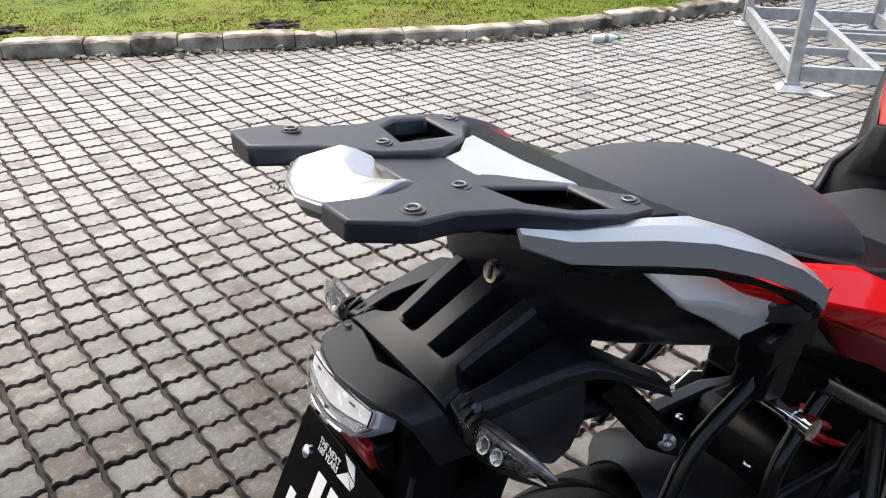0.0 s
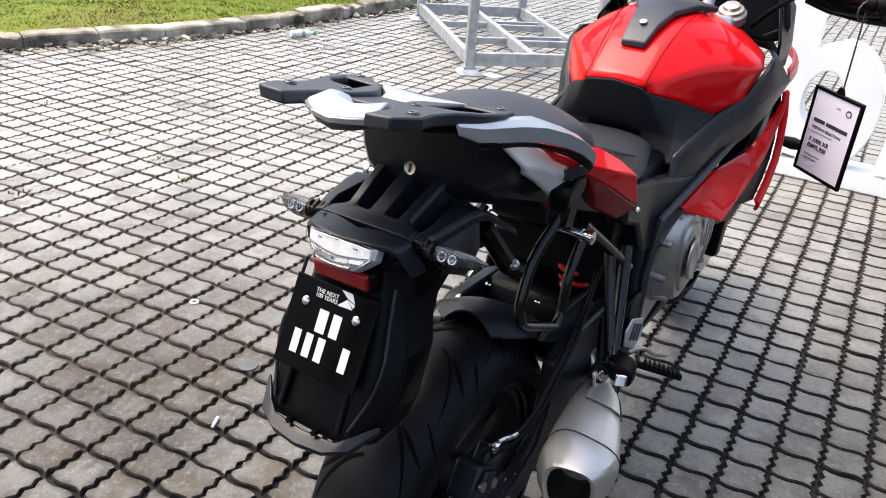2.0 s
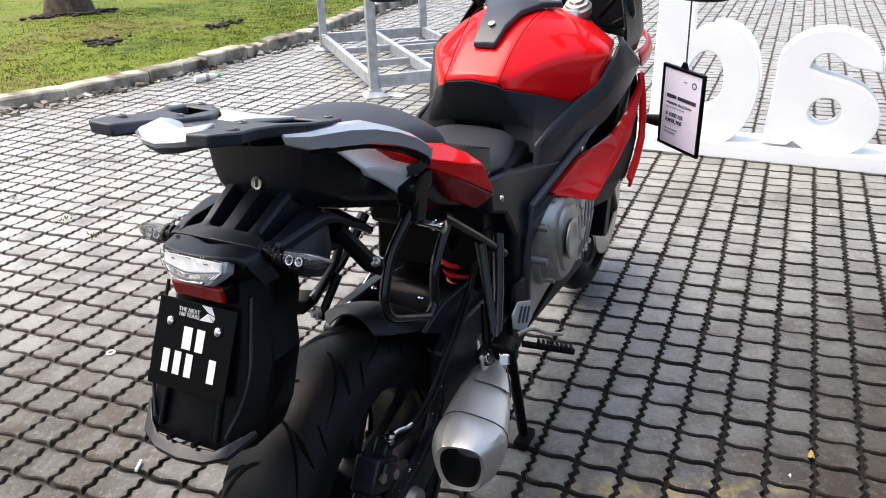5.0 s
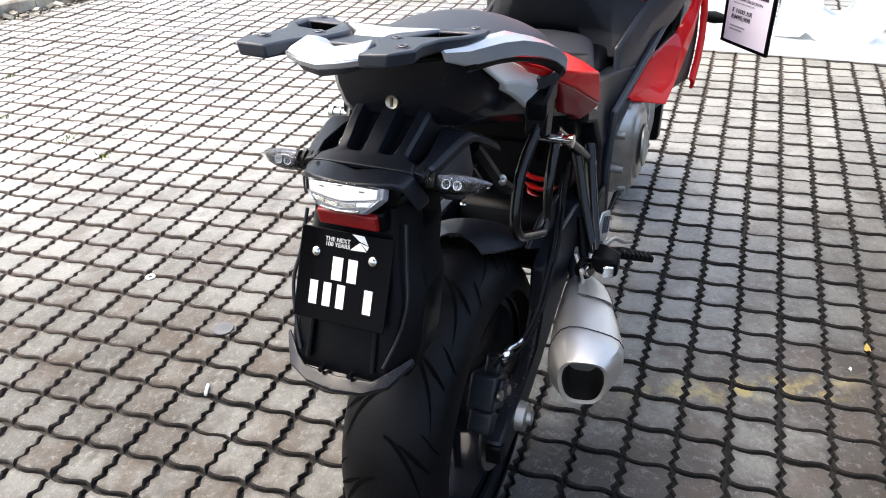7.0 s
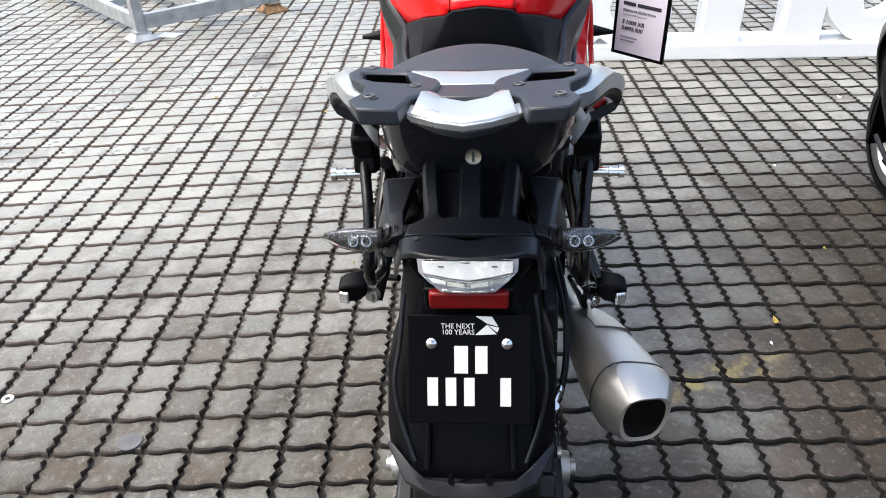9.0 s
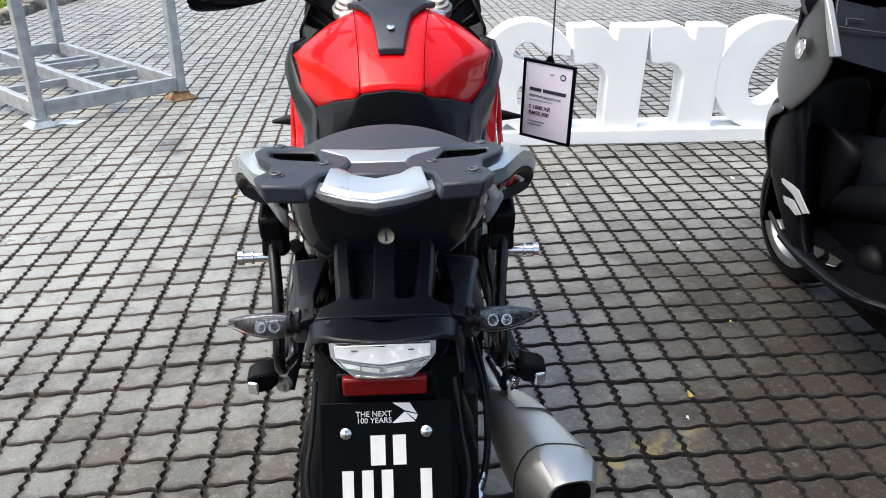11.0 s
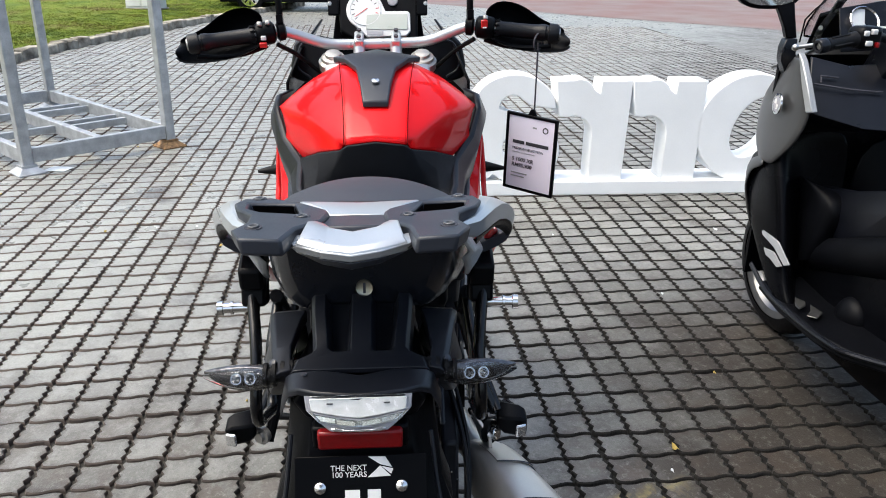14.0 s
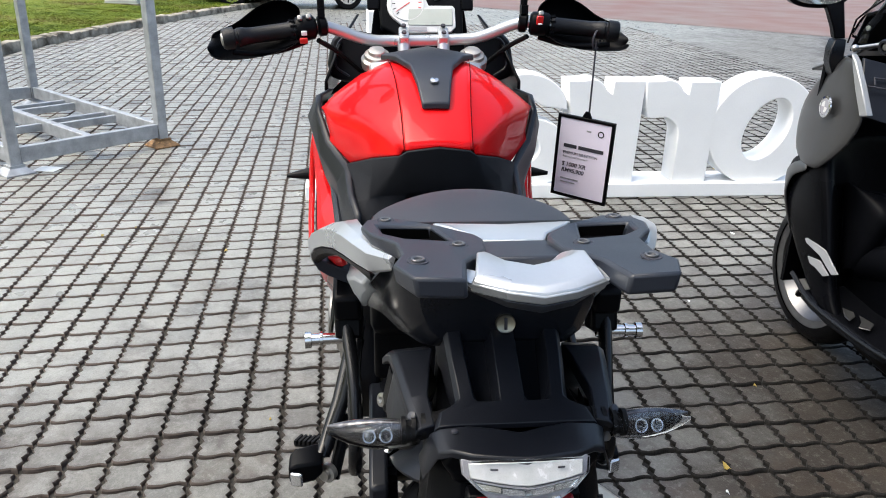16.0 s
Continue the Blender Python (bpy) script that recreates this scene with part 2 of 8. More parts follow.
# ---- ground ----
def paver_material(name, flat=False):
    """Weathered concrete paver: block to block tone, blotches, grit, dark stains, worn yellow paint and painted shade
    round the vehicles.
    """
    m = bpy.data.materials.new(name)
    m.use_nodes = True
    n, l = m.node_tree.nodes, m.node_tree.links
    b = n["Principled BSDF"]
    geo, oi = n.new("ShaderNodeNewGeometry"), n.new("ShaderNodeObjectInfo")

    def noise_at(scale, detail=4, rough=0.6):
        t = n.new("ShaderNodeTexNoise")
        t.inputs["Scale"].default_value, t.inputs["Detail"].default_value, t.inputs["Roughness"].default_value = scale, detail, rough
        l.new(geo.outputs["Position"], t.inputs["Vector"])
        return t.outputs["Fac"]

    def span(v, a, c, lo=0.0, hi=1.0):
        t = n.new("ShaderNodeMapRange")
        t.inputs["From Min"].default_value, t.inputs["From Max"].default_value = a, c
        t.inputs["To Min"].default_value, t.inputs["To Max"].default_value = lo, hi
        l.new(v, t.inputs["Value"])
        return t.outputs["Result"]

    def math_(op, a, c):
        t = n.new("ShaderNodeMath")
        t.operation = op
        for k, v in enumerate((a, c)):
            if isinstance(v, (int, float)):
                t.inputs[k].default_value = v
            else:
                l.new(v, t.inputs[k])
        return t.outputs[0]

    def mixc(f, a, c, blend="MIX"):
        t = n.new("ShaderNodeMix")
        t.data_type, t.blend_type = "RGBA", blend
        for key, v in (("Factor", f), ("A", a), ("B", c)):
            if isinstance(v, tuple):
                t.inputs[key].default_value = (*v, 1)
            elif isinstance(v, (int, float)):
                t.inputs[key].default_value = v
            else:
                l.new(v, t.inputs[key])
        return t.outputs["Result"]

    rand = math_("FRACT", math_("ADD", oi.outputs["Random"], geo.outputs["Random Per Island"]), 0)
    col = mixc(rand, (0.122, 0.122, 0.114), (0.246, 0.246, 0.230))
    sep = n.new("ShaderNodeSeparateXYZ")
    l.new(geo.outputs["Position"], sep.inputs[0])
    # grimy parking bay with shade in its colour; cleaner, paler yard towards the lawn
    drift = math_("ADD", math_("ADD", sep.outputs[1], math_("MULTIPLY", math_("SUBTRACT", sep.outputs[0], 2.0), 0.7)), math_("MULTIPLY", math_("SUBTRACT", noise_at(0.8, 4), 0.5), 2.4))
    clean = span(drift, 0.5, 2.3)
    # a dark film of dirt and painted shade: along the near edge of the yard and beside the scooter
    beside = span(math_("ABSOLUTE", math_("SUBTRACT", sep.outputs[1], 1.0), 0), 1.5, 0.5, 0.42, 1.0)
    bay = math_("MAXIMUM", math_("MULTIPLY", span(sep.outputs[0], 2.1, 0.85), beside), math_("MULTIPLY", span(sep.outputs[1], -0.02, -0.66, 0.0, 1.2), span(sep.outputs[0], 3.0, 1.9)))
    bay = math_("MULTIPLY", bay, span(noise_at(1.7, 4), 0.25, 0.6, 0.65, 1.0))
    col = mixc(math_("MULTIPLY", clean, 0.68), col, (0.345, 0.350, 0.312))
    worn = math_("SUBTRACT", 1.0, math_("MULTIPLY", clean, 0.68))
    col = mixc(math_("MULTIPLY", worn, span(noise_at(1.3, 3), 0.42, 0.72, 0, 0.7)), col, (0.195, 0.193, 0.175))
    col = mixc(math_("MULTIPLY", worn, span(noise_at(7, 6, 0.7), 0.52, 0.68, 0, 0.75)), col, (0.059, 0.056, 0.050))
    col = mixc(math_("MULTIPLY", worn, span(noise_at(2.6, 7, 0.68), 0.54, 0.64, 0, 0.8)), col, (0.055, 0.048, 0.040))
    col = mixc(span(noise_at(4.2, 3), 0.56, 0.72, 0, 0.4), col, (0.275, 0.276, 0.262))
    col = mixc(span(noise_at(260, 3, 0.8), 0.42, 0.72, 0.0, 0.45), col, (0.050, 0.048, 0.044))
    col = mixc(span(noise_at(75, 4, 0.75), 0.5, 0.75, 0.0, 0.55), col, (0.305, 0.306, 0.290))
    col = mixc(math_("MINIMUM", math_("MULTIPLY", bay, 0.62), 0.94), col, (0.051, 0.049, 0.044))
    # grime deepens into the bay, with the dimmer light there painted in
    grime_shade = math_("ADD", math_("ADD", noise_at(2.1, 8, 0.72), math_("MULTIPLY", math_("SUBTRACT", rand, 0.5), 0.12)), math_("ADD", span(drift, -0.5, -1.4, -0.02, 0.30), math_("MULTIPLY", bay, 0.06)))
    soiled_shade = span(grime_shade, 0.54, 0.70)
    col = mixc(math_("MULTIPLY", soiled_shade, 0.86), col, (0.034, 0.028, 0.023))
    # brown oil and water marks on single blocks of the near paving
    blot = math_("MULTIPLY", span(math_("FRACT", math_("MULTIPLY", rand, 7.31), 0), 0.58, 0.74), span(noise_at(11, 5, 0.6), 0.40, 0.56))
    col = mixc(math_("MULTIPLY", blot, span(sep.outputs[0], 2.3, 1.2, 0.12, 0.72)), col, (0.062, 0.048, 0.037))
    # dirt that clings to the rims of the blocks
    across = math_("MINIMUM", math_("MAXIMUM", sep.outputs[1], -2.2), 2.2)
    bow = math_("SUBTRACT", math_("MULTIPLY", across, 0.012), math_("MULTIPLY", math_("MULTIPLY", across, across), 0.014))
    fx = math_("FRACT", math_("DIVIDE", math_("SUBTRACT", math_("SUBTRACT", sep.outputs[0], bow), 0.138 - 11.25), 0.1125), 0)
    fy = math_("FRACT", math_("DIVIDE", math_("SUBTRACT", math_("ADD", sep.outputs[1], math_("MULTIPLY", math_("SUBTRACT", sep.outputs[0], 1.0), 0.012)), 0.743 - 11.25), 0.1125), 0)
    rim = math_("MAXIMUM", math_("ABSOLUTE", math_("SUBTRACT", fx, 0.5), 0), math_("ABSOLUTE", math_("SUBTRACT", fy, 0.5), 0))
    rim = math_("MULTIPLY", span(math_("ADD", rim, math_("MULTIPLY", math_("SUBTRACT", noise_at(30, 4), 0.5), 0.22)), 0.30, 0.46), span(noise_at(5.5, 5, 0.7), 0.36, 0.58, 0.30, 1.0))
    col = mixc(math_("MULTIPLY", rim, math_("SUBTRACT", 0.88, math_("MULTIPLY", clean, 0.56))), col, (0.036, 0.029, 0.023))
    col = mixc(span(noise_at(34, 7, 0.85), 0.53, 0.66, 0.0, 0.4), col, (0.295, 0.293, 0.275))
    col = mixc(span(noise_at(48, 6, 0.85), 0.54, 0.66, 0.0, 0.35), col, (0.040, 0.036, 0.032))
    # blotched dark patch beside the scooter: stains with its shade painted in
    shade_stain = math_("MULTIPLY", math_("MULTIPLY", span(math_("ADD", sep.outputs[1], math_("MULTIPLY", math_("SUBTRACT", noise_at(2.4, 5), 0.5), 0.8)), -0.30, -0.75), span(sep.outputs[0], 2.9, 1.8)), span(noise_at(9, 5), 0.25, 0.55, 0.7, 0.93))
    col = mixc(math_("MULTIPLY", shade_stain, 0.45), col, (0.017, 0.0145, 0.0125))
    band = math_("MULTIPLY", span(math_("ABSOLUTE", math_("SUBTRACT", math_("ADD", sep.outputs[0], math_("MULTIPLY", sep.outputs[1], 0.34)), 1.07), 0), 0.06, 0.02), span(math_("ABSOLUTE", math_("SUBTRACT", sep.outputs[1], -0.18), 0), 0.30, 0.2))
    col = mixc(math_("MULTIPLY", band, span(noise_at(14, 4), 0.45, 0.62, 0, 0.5)), col, (0.42, 0.33, 0.09))
    if flat:
        w = []
        for k, off in ((0, 0.0), (1, 0.06)):
            f = math_("FRACT", math_("ADD", math_("DIVIDE", sep.outputs[k], 0.1125), math_("ADD", off, math_("MULTIPLY", noise_at(14, 1), 0.12))), 0)
            w.append(span(math_("ABSOLUTE", math_("SUBTRACT", f, 0.5), 0), 0.44, 0.49))
        joint = math_("MAXIMUM", w[0], w[1])
        col = mixc(math_("MULTIPLY", joint, 0.85), col, (0.035, 0.03, 0.025))
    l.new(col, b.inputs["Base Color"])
    l.new(math_("ADD", span(noise_at(6, 3), 0.3, 0.7, 0.22, 0.46), math_("MULTIPLY", math_("SUBTRACT", 1.0, clean), 0.22)), b.inputs["Roughness"])
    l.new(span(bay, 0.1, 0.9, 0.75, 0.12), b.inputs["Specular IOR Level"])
    bp = n.new("ShaderNodeBump")
    bp.inputs["Strength"].default_value, bp.inputs["Distance"].default_value = 0.5, 0.003
    l.new(noise_at(160, 4), bp.inputs["Height"])
    l.new(bp.outputs["Normal"], b.inputs["Normal"])
    return m


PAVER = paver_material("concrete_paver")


def joint_material(name, damp, sandy):
    """Soil in the joints: dark and damp in the parking bay, sandier towards the lawn."""
    m = mat(name, damp, 0.95, var=0.5, scale=14, bump=0.9, bscale=180)
    n, l = m.node_tree.nodes, m.node_tree.links
    b = n["Principled BSDF"]
    geo, sep, ns, mr, mx = n.new("ShaderNodeNewGeometry"), n.new("ShaderNodeSeparateXYZ"), n.new("ShaderNodeTexNoise"), n.new("ShaderNodeMapRange"), n.new("ShaderNodeMix")
    ns.inputs["Scale"].default_value, ns.inputs["Detail"].default_value = 1.5, 5
    wob = n.new("ShaderNodeMath")
    wob.operation = "MULTIPLY_ADD"
    wob.inputs[1].default_value = 2.2
    l.new(geo.outputs["Position"], sep.inputs[0])
    l.new(geo.outputs["Position"], ns.inputs["Vector"])
    l.new(ns.outputs["Fac"], wob.inputs[0])
    away = n.new("ShaderNodeMath")
    away.operation = "MULTIPLY_ADD"
    away.inputs[1].default_value = 0.6
    l.new(sep.outputs[0], away.inputs[0])
    l.new(sep.outputs[1], away.inputs[2])
    l.new(away.outputs[0], wob.inputs[2])
    mr.inputs["From Min"].default_value, mr.inputs["From Max"].default_value = 2.3, 4.7
    l.new(wob.outputs[0], mr.inputs["Value"])
    mx.data_type = "RGBA"
    l.new(mr.outputs["Result"], mx.inputs["Factor"])
    l.new(b.inputs["Base Color"].links[0].from_socket, mx.inputs["A"])
    mx.inputs["B"].default_value = (*sandy, 1)
    l.new(mx.outputs["Result"], b.inputs["Base Color"])
    return m


PAVER_EDGE = joint_material("paver_edge_dirt", (0.016, 0.014, 0.012), (0.140, 0.110, 0.094))
PAVER_FAR = paver_material("concrete_paver_far", True)
JOINT = joint_material("joint_soil", (0.007, 0.006, 0.005), (0.085, 0.076, 0.062))
RED_PAVING = mat("red_paving", (0.155, 0.075, 0.060), 0.5, var=0.25, scale=0.9, bump=0.3, bscale=20, stain=(0.20, 0.155, 0.135))

bm = B()
bm.faces.new([bm.verts.new(p) for p in ((-400, -400, -0.014), (400, -400, -0.014), (400, 400, -0.014), (-400, 400, -0.014))])
tagged(link("ground", bm, JOINT, smooth=False), "dark soil and sand bed under the paving", "ground", kind="structure")

PX0, PY0, PITCH = 0.138, 0.743, 0.1125


def lattice(i, j):
    """Where the corner of paver i, j lies: the rows bow slightly across the yard."""
    x, y = PX0 + i * PITCH, PY0 + j * PITCH
    w = max(min(y, 2.2), -2.2)
    return x + 0.012 * w - 0.014 * w * w, y - 0.012 * (x - 1.0)


ROW_WAVE = ((0.0, 0.0), (0.22, 0.0046), (0.40, 0.002), (0.58, -0.004), (0.80, -0.0042))
SIDE_WAVE = ((0.0, 0.0), (0.17, 0.0064), (0.34, -0.005), (0.5, 0.0055), (0.66, -0.0062), (0.84, 0.0042))


def paver_outline():
    g, o = 0.0062, []
    p = PITCH
    o += [(d + g, s * p + (g if s == 0 else 0)) for s, d in ROW_WAVE]
    o += [(s * p + (g if s == 0 else 0), p + d - g) for s, d in SIDE_WAVE]
    o += [(p + d - g, s * p - (0 if s < 1 else g)) for s, d in [(1.0, 0.0), *ROW_WAVE[:0:-1]]]
    o += [(s * p - (g if s == 1 else 0), d + g) for s, d in [(1.0, 0.0), *SIDE_WAVE[:0:-1]]]
    return np.array(o) - p / 2


OUT = paver_outline()
NP = len(OUT)
RIM = np.c_[OUT, np.full(NP, -0.0045)]
TOP = np.c_[OUT * 0.95, np.zeros(NP)]
LOW = np.c_[OUT, np.full(NP, -0.024)]
PV = np.r_[TOP, RIM, LOW]
PF = [list(range(NP))] + [[k, (k + 1) % NP, NP + (k + 1) % NP, NP + k] for k in range(NP)] + [[NP + k, NP + (k + 1) % NP, 2 * NP + (k + 1) % NP, 2 * NP + k] for k in range(NP)]


def in_yard(x, y):
    return y < kerb_y(x) - 0.06 and x < 14.4 and y > -5.2


KERB_LINE = ((-4.0, 8.4), (0.8, 5.85), (2.1, 5.27), (3.2, 4.80), (3.8, 4.52), (4.7, 4.32), (6.3, 4.13), (8.0, 4.32), (9.75, 4.33), (11.0, 4.06), (13.0, 3.5), (14.5, 3.05), (20.0, 1.2))


def kerb_y(x):
    return float(np.interp(x, [p[0] for p in KERB_LINE], [p[1] for p in KERB_LINE]))


def build_pavers():
    rng = np.random.default_rng(5)
    floor_ob = empty("pavement", Matrix.Identity(4), "grey interlocking concrete pavers with dark zig-zag joints", "pavement", kind="structure")
    me = bpy.data.meshes.new("paver")
    me.from_pydata(PV.tolist(), [], PF)
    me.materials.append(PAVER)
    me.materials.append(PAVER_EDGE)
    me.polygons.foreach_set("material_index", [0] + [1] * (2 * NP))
    me.update()
    verts = []
    pf = np.array(PF[1:])
    for i in range(-26, 130):
        for j in range(-56, 52):
            x, y = lattice(i + 0.5, j + 0.5)
            if not in_yard(x, y) or x < -2.6:
                continue
            tilt, dz, rz = rng.normal(0, 0.010, 2), rng.normal(0, 0.0014), rng.normal(0, 0.011)
            x, y = x + rng.normal(0, 0.0012), y + rng.normal(0, 0.0012)
            if 4 <= i < 19 and -11 <= j < 8 and not (i < 7 and j < -4):
                ob = new("paver", me)
                ob.parent = floor_ob
                ob.matrix_basis = Matrix.LocRotScale((x, y, dz), Euler((tilt[0], tilt[1], rz)), None)
                continue
            v = PV.copy()
            v[:, 0] = PV[:, 0] - rz * PV[:, 1] + x
            v[:, 1] = PV[:, 1] + rz * PV[:, 0] + y
            v[:, 2] += dz - tilt[1] * PV[:, 0] + tilt[0] * PV[:, 1]
            verts.append(v)
    nv = len(verts)
    V = np.concatenate(verts)
    step = (np.arange(nv) * 3 * NP)[:, None]
    ngon = (np.arange(NP)[None] + step)
    quads = (pf.ravel()[None] + step).reshape(-1)
    rest = bpy.data.meshes.new("paving_rest")
    loops = np.concatenate([ngon.ravel(), quads])
    sizes = np.concatenate([np.full(nv, NP), np.full(len(quads) // 4, 4)])
    rest.vertices.add(len(V))
    rest.vertices.foreach_set("co", V.ravel())
    rest.loops.add(len(loops))
    rest.loops.foreach_set("vertex_index", loops.astype(np.int32))
    rest.polygons.add(len(sizes))
    rest.polygons.foreach_set("loop_start", np.r_[0, np.cumsum(sizes)[:-1]].astype(np.int32))
    rest.update(calc_edges=True)
    rest.validate()
    rest.polygons.foreach_set("use_smooth", [False] * len(rest.polygons))
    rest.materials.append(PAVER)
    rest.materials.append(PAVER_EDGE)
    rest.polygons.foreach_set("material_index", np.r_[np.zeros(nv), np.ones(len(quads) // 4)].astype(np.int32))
    ob = new("paver_field", rest)
    ob.parent = floor_ob
    tagged(ob, "field of grey zig-zag pavers", kind="stuff")


bm = B()
bm.faces.new([bm.verts.new(p) for p in ((14.4, -60, -0.002), (90, -60, -0.002), (90, 60, -0.002), (14.4, 60, -0.002))])
bm.faces.new([bm.verts.new(p) for p in ((-30, -60, -0.002), (14.4, -60, -0.002), (14.4, -5.2, -0.002), (-30, -5.2, -0.002))])
bm.faces.new([bm.verts.new(p) for p in ((-30, -5.2, -0.002), (-2.68, -5.2, -0.002), (-2.68, 10, -0.002), (-30, 10, -0.002))])
tagged(link("pavement_far", bm, PAVER_FAR, smooth=False), "far grey paving fading into the yard", "pavement", kind="structure")
bm = B()
bm.faces.new([bm.verts.new(p) for p in ((8.6, -13.0, 0.003), (13.0, -8.6, 0.003), (16.2, -5.45, 0.003), (20.5, -1.6, 0.003), (60, 20, 0.003), (90, -90, 0.003), (8.6, -60, 0.003))])
tagged(link("road", bm, RED_PAVING, smooth=False), "wet reddish paved roadway beyond the yard", "road", kind="structure")


def build_kerb():
    rng = random.Random(3)
    line = empty("kerb", Matrix.Identity(4), "row of weathered concrete kerb stones along the lawn", "kerb", kind="structure")
    pts = []
    for (x0, y0), (x1, y1) in zip(KERB_LINE, KERB_LINE[1:]):
        n = max(1, round(math.hypot(x1 - x0, y1 - y0) / 0.1))
        pts += [(x0 + (x1 - x0) * k / n, y0 + (y1 - y0) * k / n) for k in range(n)]
    i = 0
    while i < len(pts) - 9:
        n = rng.choice((3, 4, 5, 6, 7, 8))
        seg = pts[i : i + n + 1]
        a, b = Vector((*seg[0], 0)), Vector((*seg[-1], 0))
        d = (b - a).normalized()
        nrm = Vector((-d.y, d.x, 0))
        le = (b - a).length - 0.008
        h0 = rng.uniform(0.082, 0.116)
        crumb = rng.choice((0.4, 1.0, 1.0, 2.2))
        rr = []
        for k in range(9):
            s = k / 8
            o = a + d * (0.006 + le * s)
            jag = lambda q: rng.uniform(-q, q) * crumb
            end = 0.007 if k in (0, 8) else 0.0
            rr.append([o + nrm * (0.0 + jag(0.004)) + Vector((0, 0, -0.03)), o + nrm * (0.002 + jag(0.006)) + Vector((0, 0, h0 - 0.013 + jag(0.007) - end)), o + nrm * (0.015 + jag(0.006)) + Vector((0, 0, h0 + jag(0.005) - end)), o + nrm * (0.125 + jag(0.004)) + Vector((0, 0, h0 + 0.006 + jag(0.005) - end)), o + nrm * (0.15 + jag(0.003)) + Vector((0, 0, -0.03))])
        bm = B()
        rings(bm, rr)
        part("kerb_stone", bm, KERB, line, auto=28)
        i += n


build_kerb()


# ---- lawn ----
def grass_material(name):
    m = bpy.data.materials.new(name)
    m.use_nodes = True
    n, l = m.node_tree.nodes, m.node_tree.links
    b = n["Principled BSDF"]
    geo = n.new("ShaderNodeNewGeometry")
    a, c = n.new("ShaderNodeTexNoise"), n.new("ShaderNodeTexNoise")
    a.inputs["Scale"].default_value, a.inputs["Detail"].default_value = 0.9, 5
    c.inputs["Scale"].default_value, c.inputs["Detail"].default_value = 14, 4
    l.new(geo.outputs["Position"], a.inputs["Vector"])
    l.new(geo.outputs["Position"], c.inputs["Vector"])
    r = n.new("ShaderNodeValToRGB")
    e = r.color_ramp.elements
    e[0].position, e[0].color = 0.30, (0.040, 0.066, 0.004, 1)
    e[1].position, e[1].color = 0.82, (0.080, 0.054, 0.021, 1)
    k = e.new(0.52)
    k.color = (0.082, 0.110, 0.005, 1)
    mx = n.new("ShaderNodeMath")
    mx.operation = "MULTIPLY_ADD"
    mx.inputs[1].default_value, mx.inputs[2].default_value = 0.60, -0.29
    l.new(c.outputs["Fac"], mx.inputs[0])
    ad = n.new("ShaderNodeMath")
    l.new(a.outputs["Fac"], ad.inputs[0])
    l.new(mx.outputs[0], ad.inputs[1])
    l.new(ad.outputs[0], r.inputs[0])
    hs, mr = n.new("ShaderNodeHueSaturation"), n.new("ShaderNodeMapRange")
    mr.inputs["To Min"].default_value, mr.inputs["To Max"].default_value = 0.45, 1.5
    l.new(geo.outputs["Random Per Island"], mr.inputs["Value"])
    l.new(mr.outputs["Result"], hs.inputs["Value"])
    l.new(r.outputs[0], hs.inputs["Color"])
    l.new(hs.outputs[0], b.inputs["Base Color"])
    b.inputs["Roughness"].default_value = 0.8
    b.inputs["Specular IOR Level"].default_value = 0.2
    return m


GRASS = grass_material("lawn_grass")


def lawn_z(x, y):
    d = y - kerb_y(x) - 0.12
    return 0.078 + 0.03 * min(max(d, 0), 2) + 0.02 * noise.noise((x * 0.8, y * 0.8, 3.0)) + 0.008 * noise.noise((x * 6, y * 6, 1.0))


def build_lawn():
    bm = B()
    xs = [-4 + 0.25 * k for k in range(97)]
    rows = [[(x, kerb_y(x) + 0.12 + o, lawn_z(x, kerb_y(x) + 0.12 + o)) for o in (0, 0.12, 0.3, 0.6, 1, 1.5, 2, 3, 4, 6, 9, 14, 25, 60)] for x in xs]
    grid_skin(bm, rows)
    tagged(link("lawn", bm, GRASS), "patchy green and straw-coloured lawn behind the kerb", "lawn", kind="structure")
    rng = np.random.default_rng(8)
    n = 190000
    x = rng.uniform(-0.5, 19, n)
    o = rng.gamma(1.3, 1.6, n)
    keep = o < 9
    x, o = x[keep], o[keep]
    ky = np.interp(x, [p[0] for p in KERB_LINE], [p[1] for p in KERB_LINE])
    y = ky + 0.1 + o
    bare = np.array([noise.noise((a * 1.1, b * 1.1, 7.0)) for a, b in zip(x, y)])
    keep = bare < 0.85
    x, y = x[keep], y[keep]
    n = len(x)
    z = np.array([lawn_z(a, b) for a, b in zip(x, y)])
    ang, h, w = rng.uniform(0, math.tau, n), rng.uniform(0.005, 0.017, n), rng.uniform(0.003, 0.007, n)
    lean = rng.normal(0, 0.02, (n, 2))
    dx, dy = np.cos(ang) * w, np.sin(ang) * w
    v = np.empty((n, 3, 3))
    v[:, 0] = np.c_[x - dx, y - dy, z - 0.004]
    v[:, 1] = np.c_[x + dx, y + dy, z - 0.004]
    v[:, 2] = np.c_[x + lean[:, 0], y + lean[:, 1], z + h]
    me = bpy.data.meshes.new("grass")
    me.from_pydata(v.reshape(-1, 3).tolist(), [], np.arange(3 * n).reshape(-1, 3).tolist())
    me.materials.append(GRASS)
    tagged(new("grass", me), "short uneven blades of lawn grass", "grass", kind="stuff")


build_lawn()


# ---- sign of large white letters, seen from behind ----
def arc(cx, cy, rx, ry, a0, a1, n=18):
    return [(cx + rx * math.cos(radians(a0 + (a1 - a0) * k / n)), cy + ry * math.sin(radians(a0 + (a1 - a0) * k / n))) for k in range(n + 1)]


